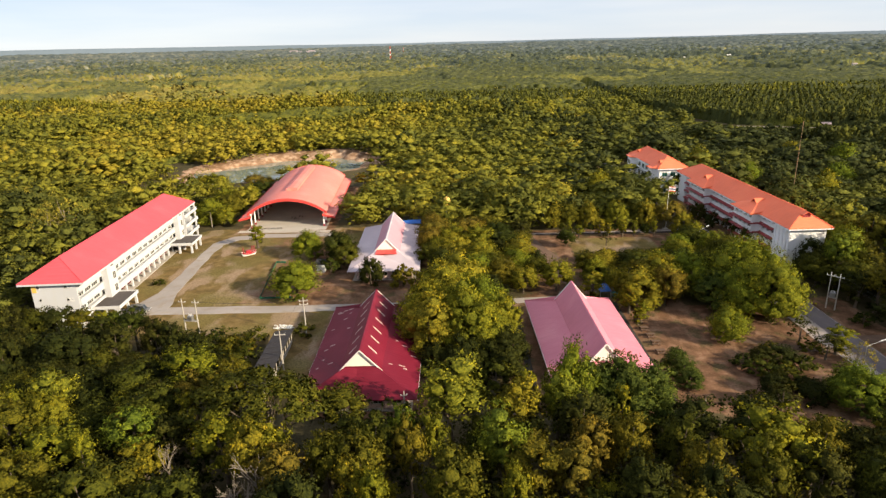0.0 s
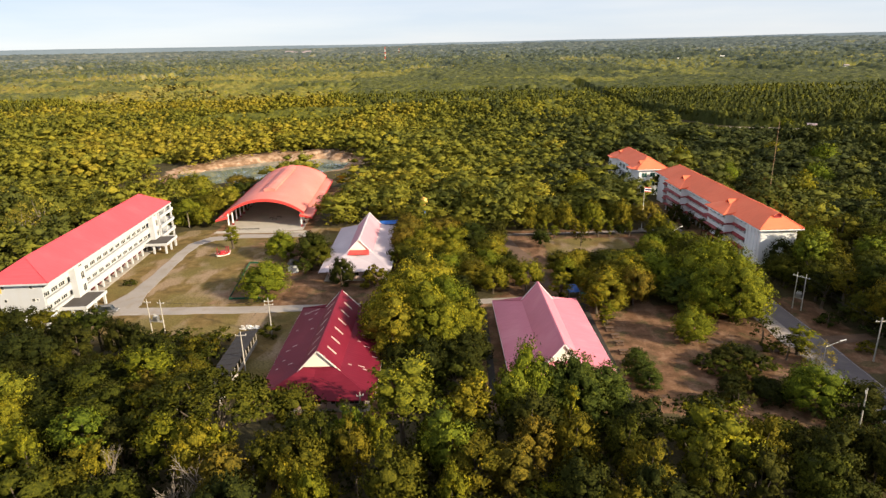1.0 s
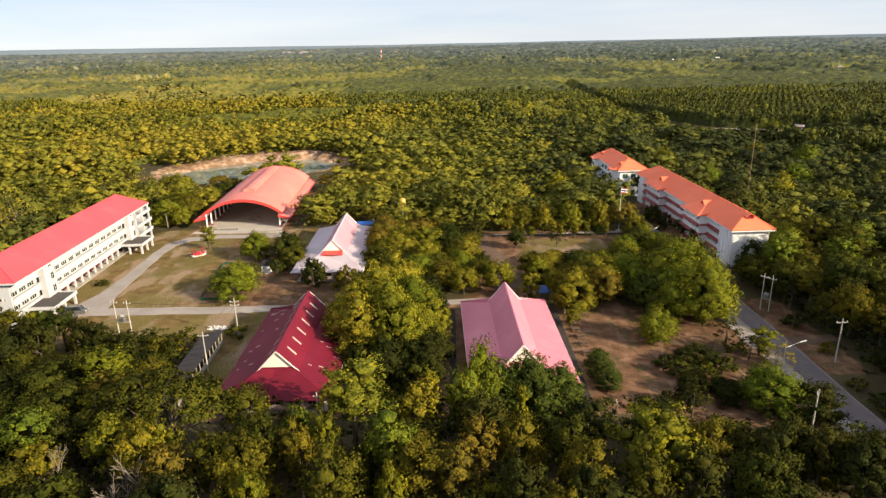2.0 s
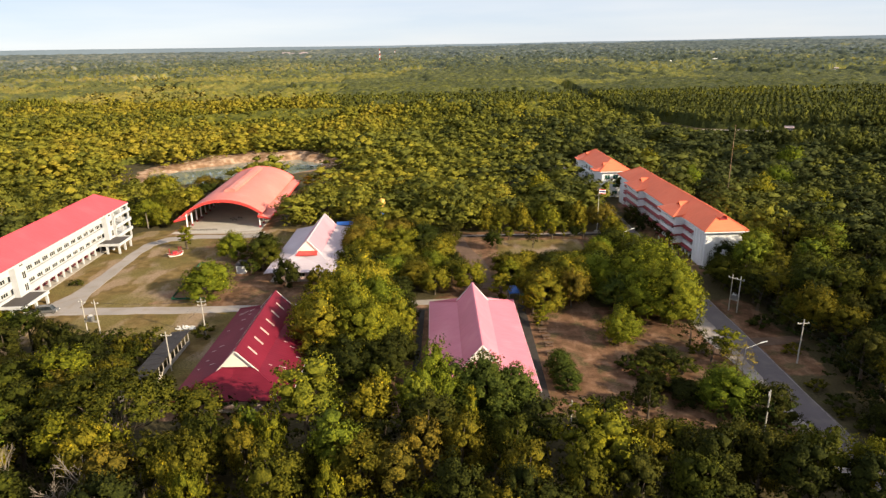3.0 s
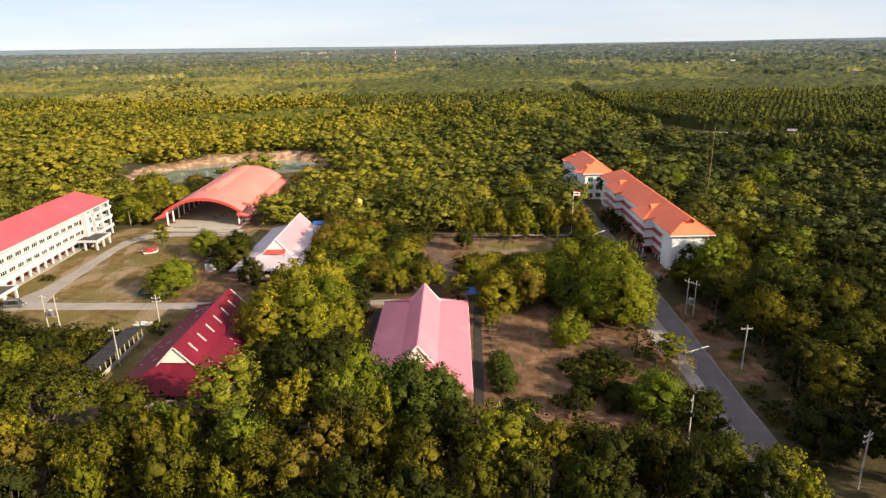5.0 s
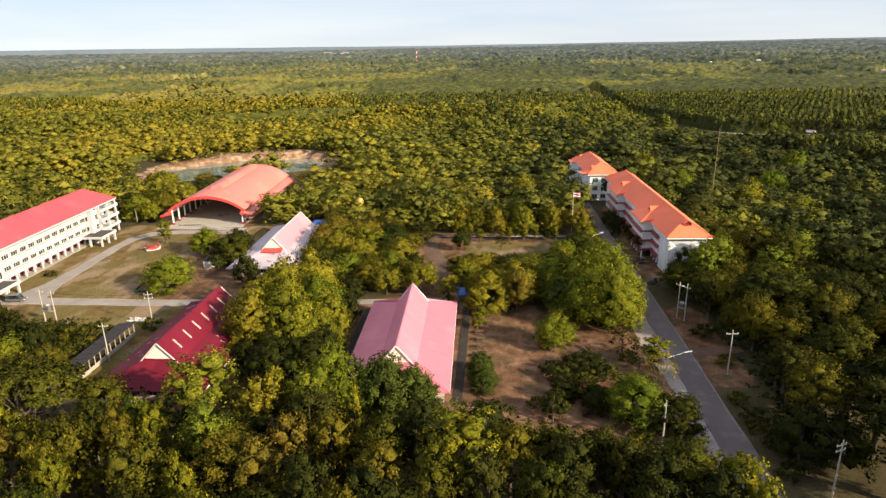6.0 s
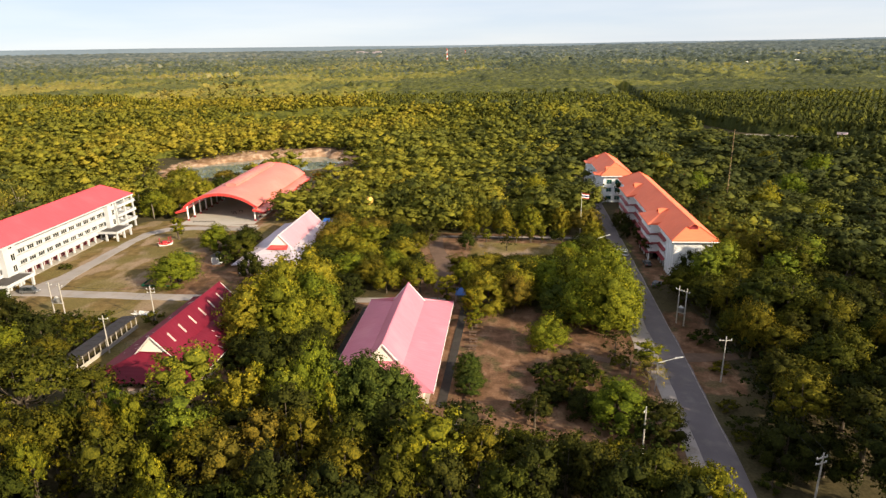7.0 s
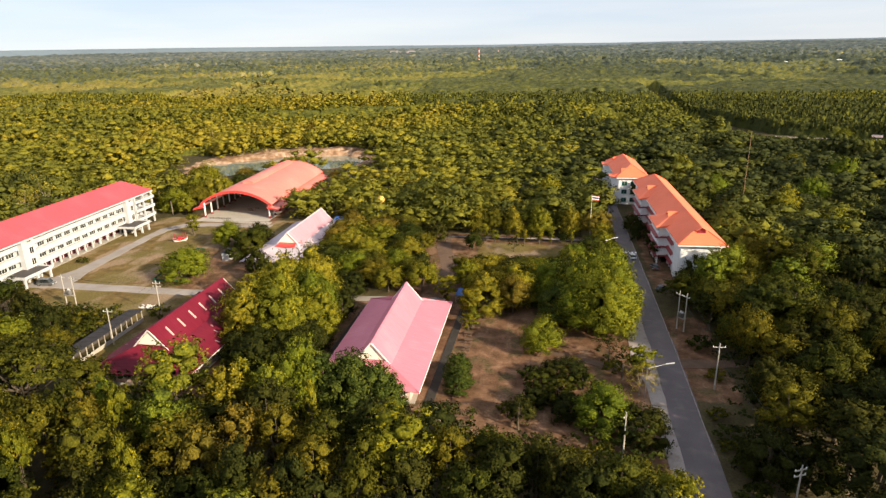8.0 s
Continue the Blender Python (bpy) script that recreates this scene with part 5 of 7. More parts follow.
FIELD = [("dark", 24.6, 172, 3.4, 7.0), ("broad", 36.8, 195.0, 3.4, 6.0), ("broad", 47.0, 182.0, 3.0, 3.3), ("broad", 55.5, 181.0, 3.2, 3.5), ("broad", 63.5, 182.0, 3.4, 3.4), ("grand", 69.5, 184.5, 4.4, 7.6), ("dark", 23.6, 203.5, 4.0, 7.5), ("giant", 58.0, 172.0, 5.0, 6.4), ("dark", 40.8, 180, 3.2, 3.8), ("thin", 50, 195, 2.2, 4.8), ("dark", 52, 176, 4.2, 5.0), ("dark", 60, 177, 4.2, 4.8), ("giant", 44, 174, 4.7, 5.8), ("grand", 68, 178, 5.0, 7.4), ("broad", 46, 177.5, 3.6, 4.6), ("broad", 53, 170, 4.9, 6.6), ("dark", 39.0, 175, 2.6, 4.2), ("rust", 75.2, 213.5, 5.2, 9.6), ("giant", 78.5, 205.5, 4.2, 8.4), ("grand", 79.2, 182, 4.8, 9.0), ("golden", 79.4, 219, 3.6, 8), ("dark", 64.5, 172, 4.2, 6.0)]   # round the bare field
FIELD_B = [("giant", 78.2, 195, 4.4, 8.1), ("broad", 73.5, 189, 4.6, 8)]   # round the bare field
# Eight tall trees at y 63-97, mostly unseen, added to shade the verge.
EAST = [("shrub", 93.6, 100.5, 2.5, 2.5), ("shrub", 92.8, 106.5, 2.0, 2.0), ("shrub", 94.2, 92.5, 3.0, 3.0), ("shrub", 93.0, 85.5, 2.2, 2.4), ("shrub", 95.5, 121.0, 2.2, 2.2), ("shrub", 95.0, 134.0, 2.8, 3.0), ("shrub", 92.6, 97.0, 1.8, 1.8), ("dark", 104.5, 71.5, 5.0, 15.5), ("dark", 105.5, 80.0, 5.2, 16.0), ("broad", 113.5, 76.0, 5.1, 14.8), ("dark", 106.5, 89.0, 5.2, 15.5), ("dark", 115.0, 86.5, 5.4, 16.5), ("broad", 103.5, 63.5, 4.8, 13.5), ("dark", 115.5, 97.0, 5.4, 16.0), ("dark", 112.0, 67.0, 5.2, 16.0), ("broad", 108, 168, 4.4, 11.2), ("broad", 112.5, 166, 4.6, 11.3), ("dark", 101.5, 167.0, 4.4, 11.0), ("dark", 97.5, 165.5, 3.4, 8.0), ("grand", 109.2, 168.8, 4.2, 14.6), ("dark", 92.6, 190.5, 1.9, 6.5), ("dark", 92.2, 198.0, 1.8, 6.0)]   # east of the road
EAST_B = [("dark", 94.6, 256.4, 3.4, 11.6), ("broad", 99.0, 258.0, 3.6, 12.2), ("dark", 89.5, 222, 3.4, 7.5), ("dark", 90, 212, 2.6, 6.5), ("dark", 92.4, 204.5, 1.8, 6)]   # east of the road
WEST = [("shrub", -83.5, 166.5, 2.0, 2.0), ("golden", -138.6, 215, 6.6, 16.0), ("golden", -138, 203.5, 5.6, 14.5), ("grand", -93, 232, 6.4, 10.4), ("broad", -88, 241, 5.7, 9.2), ("dark", -99, 240, 6.0, 10), ("grand", -86.5, 228, 4.4, 8.2), ("giant", -92, 250, 6.4, 10.6), ("giant", -86.5, 259, 5.2, 9.4), ("broad", -86, 275, 4.8, 6.8), ("palm", -99.5, 226, 3.6, 9), ("palm", -106, 229, 3.6, 8.5), ("palm", -110, 205, 3.6, 9.5), ("palm", -93, 233, 3.6, 8), ("palm", -112, 196, 3.6, 9), ("palm", -103, 236, 3.6, 8.5), ("palm", -90, 225, 3.4, 7.5), ("rust", -97, 301, 5.5, 4.6), ("rust", -90, 297, 4.2, 4.0), ("giant", -110, 288, 6.2, 8.6), ("yellow", -118, 290, 4.4, 7.0)]   # behind the school block and the pond
BARE = [("bare", -40.0, 74.5, 2.6, 13.0), ("bare", -25.4, 70.6, 4.6, 15.6), ("bare", -20.5, 74.0, 3.4, 13.2), ("bare", -28.6, 67.2, 3.8, 14.6), ("bare", 3.0, 66.5, 3.0, 10.5)]   # leafless
CLEARING = [("grand", 61.0, 127.0, 4.7, 8.4), ("grand", 72.2, 100.2, 5.6, 9.0), ("dark", 79.2, 96.6, 4.6, 8.0), ("thin", 58.1, 97.4, 2.6, 7.0), ("dark", 58.3, 100.6, 2.6, 5.0), ("shrub", 61.5, 112.0, 3.6, 3.4), ("shrub", 64.8, 108.5, 3.6, 3.6), ("dark", 60.2, 105.4, 2.6, 4.4), ("thin", 75.0, 124.0, 3.2, 6.0), ("thin", 77.2, 117.6, 2.8, 5.8), ("slim", 80.6, 119.8, 3.0, 6.4), ("shrub", 76.0, 121.0, 2.4, 2.6), ("shrub", 67.0, 121.5, 2.2, 2.0), ("dome", 45.2, 113.6, 2.8, 5.8), ("dome", 45.5, 110.4, 2.8, 4.8), ("slim", 44.7, 136.6, 1.8, 5.4), ("slim", 43.4, 142.2, 2.0, 7.6), ("dark", 66.0, 101.5, 2.8, 4.4), ("shrub", 55.6, 103.0, 1.8, 2.0), ("shrub", 69.5, 112.5, 3.4, 3.8), ("dark", 67.6, 117.0, 3.6, 4.2), ("dark", 63.6, 116.6, 3.2, 4.0), ("shrub", 59.4, 115.6, 2.4, 2.8), ("dark", 66.6, 105.4, 3.0, 3.4), ("dark", 62.4, 107.0, 2.6, 3.4), ("golden", 79.9, 112.2, 3.0, 6.6), ("dome", 45.9, 107.6, 2.4, 4.0)]   # in the clearing by the road
FRONT_WEST = [("umbrella", -28.6, 86.0, 10.4, 15.6), ("yellow", -47.2, 102.0, 4.6, 13.5), ("broad", -17.6, 88.5, 4.2, 13.0), ("bright", -7.0, 80.2, 2.2, 14.6), ("yellow", -2.3, 76.6, 2.3, 15.6), ("bright", 0.2, 87.6, 5.6, 17.2), ("bright", 7.8, 74.1, 3.9, 16.8), ("broad", -5.4, 73.8, 2.6, 16.0), ("broad", -10.8, 75.6, 3.1, 15.6), ("broad", 1.0, 66.8, 3.9, 16.8), ("yellow", -12.0, 66.7, 2.5, 15.6), ("yellow", -9.3, 65.3, 2.1, 15.6), ("rust", -22.6, 70.7, 4.2, 15.0), ("broad", -11.5, 71.7, 3.6, 15.6), ("broad", -16.3, 72.5, 3.1, 15.4), ("yellow", -28.2, 73.8, 3.2, 15.6), ("yellow", -25.9, 75.9, 3.2, 15.2), ("yellow", 8.3, 64.6, 2.0, 16.2), ("dark", -19.9, 64.8, 3.8, 15.0)]   # front woods
FRONT_MIDDLE = [("yellow", 10.7, 86.3, 4.0, 14.8), ("slim", 12.3, 89.7, 2.1, 15.0), ("bright", 17.3, 87.8, 3.2, 15.2), ("dark", 19.4, 82.3, 4.2, 14.6), ("rust", 19.8, 75.2, 3.4, 16.0), ("broad", 24.8, 75.0, 3.1, 15.8), ("rust", 16.1, 69.3, 3.6, 16.0), ("broad", 32.0, 75.2, 3.0, 15.2), ("broad", 32.9, 68.4, 3.5, 16.0), ("yellow", 43.0, 72.0, 5.6, 18.0), ("broad", 40.4, 67.6, 3.2, 16.2), ("dark", 46.6, 67.4, 3.4, 16.4), ("dark", 46.6, 82.3, 4.4, 12.6), ("dark", 24.3, 65.1, 3.4, 16.0), ("dark", 31.5, 64.7, 2.3, 16.0), ("dark", 36.1, 82.6, 3.9, 13.0), ("slim", 26.3, 84.4, 1.4, 15.6)]   # front woods
FRONT_EAST = [("broad", 50.1, 73.9, 3.4, 15.4), ("dark", 62.0, 75.3, 3.1, 14.6), ("dark", 64.7, 72.1, 3.0, 15.0), ("dark", 57.4, 70.3, 3.6, 15.6), ("broad", 71.9, 71.1, 3.8, 15.6), ("yellow", 79.4, 71.1, 3.4, 14.6), ("dark", 75.0, 65.8, 3.5, 15.6), ("yellow", 79.4, 64.6, 2.8, 15.0), ("dark", 68.1, 68.6, 3.7, 15.4), ("broad", 53.4, 66.5, 3.2, 16.0)]   # front woods
SCHOOL_EDGE = [("dark", -99.0, 130.6, 4.2, 10.6), ("broad", -93.4, 129.6, 3.8, 9.6), ("dark", -88.4, 129.0, 3.6, 9.8), ("broad", -83.4, 128.2, 3.4, 9.4), ("yellow", -78.6, 128.4, 2.6, 9.0), ("bright", -75.0, 127.6, 2.8, 9.2), ("broad", -70.4, 126.4, 3.4, 10.2), ("dark", -65.0, 124.2, 3.6, 10.4), ("dark", -59.0, 121.4, 3.6, 9.4), ("dark", -53.0, 118.6, 3.4, 8.2), ("dark", -104.0, 127.0, 4.4, 11.0)]   # before the school's end
YOUNG_ROW = [("slim" if k % 3 else "broad", 37.5 + 3.0 * k + 0.9 * math.sin(5.1 * k), 204.8 + 0.7 * math.sin(2.3 * k), 1.5 + 0.4 * math.sin(3.7 * k), 5.4 + 1.3 * math.sin(1.9 * k)) for k in range(11)]   # young trees along the lane
BEHIND_LANE = [("broad" if k % 2 else "giant", 36.0 + 5.6 * k + 1.2 * math.sin(4.0 * k), 215.4 + 1.6 * math.sin(2.9 * k), 4.0 + 0.7 * math.sin(1.7 * k), 9.6 + 1.4 * math.sin(3.3 * k)) for k in range(7)]
STANDING_OUT = [("golden", -169.4, 396, 4.6, 14.0), ("rust", -209, 377, 5.4, 12.5), ("golden", -223, 353, 6.6, 12.5), ("rust", -109, 424, 5.0, 12.5), ("golden", -129, 318, 4.4, 5.0), ("yellow", 171, 320, 5.4, 12.5), ("yellow", 240, 443, 5.0, 8.0), ("grand", 184, 299, 6.6, 15.5), ("grand", 124, 262, 6.0, 14.5), ("giant", 141, 236, 6.2, 15.0), ("grand", 158, 256, 6.4, 15.0), ("giant", 119, 300, 6.0, 14.5), ("grand", 146, 204, 6.0, 15.5), ("giant", 60, 252, 6.2, 14.0)]   # single trees that stand out of the woods
CAMPUS = YOUNG_ROW + STANDING_OUT + BEHIND_LANE + SCHOOL_EDGE + COURT + MIDDLE + GROVE + GROVE_B + GABLE + ROADSIDE + ROADSIDE_B + FIELD + FIELD_B + EAST + EAST_B + WEST + BARE + CLEARING + FRONT_WEST + FRONT_MIDDLE + FRONT_EAST
for key, x, y, R, H in CAMPUS:
    plant(key, x, y, R, H)


# ---- woods ----
FOOT = [(-30, -4, 96.5, 144), (15, 42.5, 99, 150), (-32, -6, 163, 214), (-82, -40, 214, 292), (-109, -78, 132, 222), (90, 112, 168, 262), (80, 104, 258, 306), (-41, -33, 100, 132)]
KEEP_OUT = FOOT + [(-90, -28, 132, 222), (-37, -27, 99, 135), (-40, -2, 146, 166), (12, 58, 99, 152), (50, 84, 93, 146), (38, 72, 184, 208), (20, 38, 150, 212), (18, 84, 203, 212.5), (-150, -78, 264, 312), (-66, -36, 290, 338), (80, 91.5, 20, 340), (88, 93.8, 50, 112), (93.5, 99.5, 68, 83), (88, 97.0, 112, 150), (-45, -28, 165, 200), (-24, -7, 212, 222), (-6, 2, 220, 228), (-10, 84, 146, 206)]


def free(x, y, grow=0.0):
    ok = np.ones(len(x), bool)
    for x0, x1, y0, y1 in KEEP_OUT:
        ok &= ~((x > x0 - grow) & (x < x1 + grow) & (y > y0 - grow) & (y < y1 + grow))
    ok &= pond_field(x, y) > 1.22 + 0.14 * np.clip((y - 335) / 20, 0, 1) * np.clip((-38 - x) / 25, 0, 1)
    for _, cx, cy, R, _ in CAMPUS:
        ok &= (x - cx) ** 2 + (y - cy) ** 2 > (R * 0.8 + 0.8) ** 2
    return ok


# open lanes through the woods: from, to, half width
LANES = [((160, 575), (196, 482), 9), ((200, 466), (285, 428), 10), ((285, 428), (440, 372), 10), ((150, 412), (192, 390), 6), ((192, 390), (400, 312), 6), ((196, 372), (236, 300), 7), ((40, 768), (158, 762), 14), ((168, 640), (174, 900), 7)]


def near_lane(x, y, grow=0.0):
    hit = np.zeros(len(x), bool)
    for (xa, ya), (xb, yb), w in LANES:
        ux, uy = xb - xa, yb - ya
        s = np.clip(((x - xa) * ux + (y - ya) * uy) / (ux * ux + uy * uy), 0, 1)
        hit |= (x - xa - s * ux) ** 2 + (y - ya - s * uy) ** 2 < (w + grow) ** 2
    return hit


def scatter(y0, y1, gap, seed, margin=10, rows_=False):
    """Jittered places over the widening field that lies ahead."""
    rs = np.random.default_rng(seed)
    x = np.arange(-1.08 * y1 - 60, 40 + 0.72 * y1 + 60, gap)
    gx, gy = np.meshgrid(x, np.arange(y0, y1, gap))
    gx = gx + (np.arange(gx.shape[0]) % 2)[:, None] * gap * 0.5
    x, y = gx.ravel(), gy.ravel()
    j = 0.06 if rows_ else 0.40
    x, y = x + rs.uniform(-j, j, len(x)) * gap, y + rs.uniform(-j, j, len(x)) * gap
    k = (x > np.minimum(64 - 1.08 * y, -0.80 * y) - margin) & (x < 40 + 0.70 * y + margin)
    x, y = x[k], y[k]
    k = free(x, y, 1.2)
    k &= ~((smooth_noise(x, y, 23, 44) > 0.86) & (y > 240)) & ~near_lane(x, y)
    return x[k], y[k], rs


def tree_height(x, y):
    """How tall the wild trees stand: tall under the flight, lower towards the open grounds."""
    if x > 91:
        return 14.6
    if x < -34:
        return float(np.interp(y, [60, 95, 106, 116, 124, 134], [15.6, 13.2, 10.4, 6.6, 4.6, 3.4])) + (5.4 if x < -70 and y > 112 else 0.0)
    edge = 97.5 if x < 40 else 94.5
    return min(15.0, 1.6 + 0.64 * (edge - y)) if y < edge else 3.5


px, py, rs = scatter(57, 134, 6.2, 33, 13)
qx, qy, _ = scatter(104, 133, 4.2, 39, 6)
k = (qx < -38) & (qx > -112)
px, py = np.concatenate([px[~((px < -38) & (py > 104))], qx[k]]), np.concatenate([py[~((px < -38) & (py > 104))], qy[k]])
qx, qy, _ = scatter(134, 186, 6.8, 45, 6)   # the roadside stand beside the long building
k = (qx > 88) & (qx < 140)
px, py = np.concatenate([px, qx[k]]), np.concatenate([py, qy[k]])
tone = smooth_noise(px, py, 16, 21)
for x, y, t in zip(px, py, tone):
    u = tr.random()
    x, y = float(x), float(y)
    top = tree_height(x, y)
    if top < 3.2:
        continue
    # East of the road and in the west, dark kinds stand in for shade.
    if x > 92:
        key = "broad" if u < 0.36 else "dark" if u < 0.95 else "bright"
    elif x < -36 and y > 100:
        key = "dark" if u < 0.86 else "broad"
    elif x > 46:
        key = "dark" if u < 0.5 else "broad" if u < 0.88 else "yellow"
    elif u < 0.46:
        key = "broad"
    elif u < 0.68:
        key = "yellow" if t > 0.58 else "broad"
    elif u < 0.82:
        key = "dark"
    elif u < 0.88:
        key = "bright"
    elif u < 0.93:
        key = "slim"
    elif u < 0.97:
        key = "rust"
    else:
        key = "thin"
    H = top * {"slim": 1.0, "thin": 0.9, "dark": 0.88}.get(key, 1.0) * tr.uniform(0.62, 1.04)
    R = {"slim": 2.1, "thin": 2.8}.get(key, 4.05 if y < 134 else 4.6) * tr.uniform(0.8, 1.25) * (0.55 + 0.45 * min(1.0, H / 11))
    if H < 5:
        key, R = "shrub", 2.4 * tr.uniform(0.8, 1.2)
    plant(key, x, y, R, H)


def plots(x, y, seed=5):
    """Uneven plots of land, about 110 m wide and 150 m deep: a tone and a height for each, between 0 and 1, and the way to its edge."""
    gx, gy = np.floor(x / 110.0), np.floor(y / 150.0)
    best, second, tone, tall = np.full(len(x), 1e9), np.full(len(x), 1e9), np.zeros(len(x)), np.zeros(len(x))
    for i in (-1, 0, 1):
        for j in (-1, 0, 1):
            a, b = gx + i, gy + j
            h = lambda k: np.modf(np.abs(np.sin(a * 12.9898 + b * 78.233 + k * 37.719 + seed) * 43758.5453))[0]
            d = np.abs(x / 110.0 - (a + h(1))) + 0.8 * np.abs(y / 150.0 - (b + h(2)))
            second = np.minimum(second, np.maximum(d, best))
            m = d < best
            best[m], tone[m], tall[m] = d[m], h(3)[m], h(4)[m]
    return tone, tall, second - best


def woods(name, label, x, y, rs, boughs, clumps, leaves, size, R, H, material, uniform=None, deep=0.0, inner=0.7, whole=0.4, calm=1.0):
    """Many far trees as one mesh: each a crown of boughs set with leaf sprays."""
    protos = [crown_of(np.random.default_rng(100 + k), 1.0, 2.4, boughs, ("round" if uniform is not None and boughs < 4 else "dome") if k % 3 else "round", clumps, leaves, size, 1.0, inner, OCT_V, whole) for k in range(8)]
    n = min(len(p[0]) for p in protos)
    for k, (tri, *_) in enumerate(protos):
        pick = np.sort(np.random.default_rng(k).permutation(len(tri))[:n])
        protos[k] = (tri[pick], protos[k][1][pick], protos[k][2][pick], protos[k][3])
    P, FACE, TONE = (np.stack([p[j] for p in protos]) for j in range(3))
    TONE = 0.5 + calm * (TONE - 0.5)
    CORE, CORE_N = (np.stack([p[3][j] for p in protos]) for j in range(2))
    N = len(x)
    k = rs.integers(0, len(protos), N)
    a = rs.uniform(0, 6.28, N)
    even = np.zeros(N) if uniform is None else uniform
    size_ = rs.uniform(0, 1, N)
    rr = R * (0.62 + 0.72 * size_ ** 1.3) * (1 - 0.2 * even)
    hh = H * ((0.58 + 0.56 * size_ + rs.uniform(-0.1, 0.14, N)) * (1 - even) * (0.72 + 0.5 * smooth_noise(x, y, 38, 41)) + even * (1.30 + rs.uniform(-0.12, 0.12, N)))
    plot, tall, _ = plots(x, y)
    afar = np.clip((y - 330) / 200, 0, 1)
    hh = hh * (1 - 0.15 * afar * (1 - even) * (tall < 0.42) + 0.15 * afar * (tall > 0.75))
    verge = (x > 150) & (y < 472 - 0.41 * (x - 205)) & (y > 395 - 0.41 * (x - 205))   # scrub before the planted block
    hh = hh * np.where(verge & (even < 0.5), np.where(y > 418 - 0.41 * (x - 205), 0.34, 0.8), 1.0)
    hh = np.minimum(hh, np.where((x < -34) & (x > -72) & (y > 108) & (y < 136), 3.6, 99.0))   # scrub beside the lane
    zone = smooth_noise(x, y, 150, 51) * 0.6 + smooth_noise(x, y, 40, 52) * 0.4
    # Lighter westward, darker eastward: front light and back light put into the tint.
    t = np.clip(-0.09 + 1.05 * zone + (0.46 - 0.2 * (y < 290)) * np.clip(-x / 230, -0.8, 0.8) - 0.03 * np.clip((x - 60) / 80, 0, 1) + rs.normal(0, 0.16, N) + (rs.random(N) > 0.97) * 0.4 + 0.5 * afar * (plot - 0.5) - deep, 0, 1) * (1 - even) + even * np.clip(0.26 + 0.34 * plot * (y > 640) + 0.16 * np.clip(-x / 300, -0.8, 1) + rs.normal(0, 0.10, N), 0, 1)

    def place(q):
        ca, sa = np.cos(a)[:, None], np.sin(a)[:, None]
        return np.stack([(q[..., 0] * ca - q[..., 1] * sa) * rr[:, None] + x[:, None], (q[..., 0] * sa + q[..., 1] * ca) * rr[:, None] + y[:, None], q[..., 2] * (hh / 2.4)[:, None] + rise(x, y)[:, None]], -1)

    m = CORE.shape[1]
    ca, sa = np.cos(a)[:, None], np.sin(a)[:, None]
    turn = lambda q: np.stack([q[..., 0] * ca - q[..., 1] * sa, q[..., 0] * sa + q[..., 1] * ca, q[..., 2]], -1).reshape(-1, 3)
    leaf_v, core_v = place(P[k].reshape(N, n * 3, 3)).reshape(-1, 3), place(CORE[k]).reshape(-1, 3)
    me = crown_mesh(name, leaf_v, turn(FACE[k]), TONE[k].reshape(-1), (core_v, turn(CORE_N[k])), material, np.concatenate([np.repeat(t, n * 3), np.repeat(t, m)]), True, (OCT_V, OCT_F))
    return tagged(new(name, me), label, "woodland", "", "stuff")


def plantation(x, y):
    """Blocks of planted rows among the wild woods."""
    u, v = x * 0.94 + y * 0.34, -x * 0.34 + y * 0.94
    east = (x > 170) & (y > 544 - 2.0 * (x - 170)) & (y > 472 - 0.41 * (x - 205)) & (y < 645)
    near = (x > 202 + 0.5 * (376 - y)) & (y < 384 - 0.40 * (x - 200)) & (y > 285)
    north = (x > -120) & (x < 168) & (y > 640) & (y < 890)
    return ((smooth_noise(u, v * 1.6, 210, 61) > 0.52) & (y > 640)) | east | near | north


def planted(x, y):
    return plantation(x, y) | ((plots(x, y)[1] < 0.4) & (y > 520))


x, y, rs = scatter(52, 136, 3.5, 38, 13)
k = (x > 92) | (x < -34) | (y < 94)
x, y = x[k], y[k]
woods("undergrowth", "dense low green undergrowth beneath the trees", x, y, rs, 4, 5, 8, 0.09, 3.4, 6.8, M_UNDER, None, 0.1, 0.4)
gx, gy = np.meshgrid(np.arange(-75, 130, 6.2), np.arange(-45, 54, 6.2))   # the woods go on below the flight
rs = np.random.default_rng(46)
x, y = (gx + rs.uniform(-2.4, 2.4, gx.shape)).ravel(), (gy + rs.uniform(-2.4, 2.4, gy.shape)).ravel()
k = (x < 82) | (x > 93)
x, y = x[k], y[k]
woods("woodland", "mixed green woodland beneath the flight", x, y, rs, 10, 8, 6, 0.095, 5.6, 12.4, M_WOODS, None, 0.1, 0.6, 0.8)
x, y, rs = scatter(136, 440, 3.4, 40)
k = ~free(x, y, 4.8) | ((pond_field(x, y) < 1.5) & (y > 300))
x, y = x[k], y[k]
woods("undergrowth", "bushy green fringe along the edge of the woods", x, y, rs, 4, 5, 6, 0.16, 2.4, 4.6, M_WOODS, None, 0.1, 0.6)
x, y, rs = scatter(136, 272, 8.0, 34)
k = (x < 88) | (y > 186) | (x > 140)
x, y = x[k], y[k]
woods("woodland", "mixed green woodland close round the school grounds", x, y, rs, 17, 8, 6, 0.075, 6.8, 12.8, M_WOODS, None, 0.05, 0.78, 0.9, 0.8)
x, y, rs = scatter(272, 440, 8.6, 35)
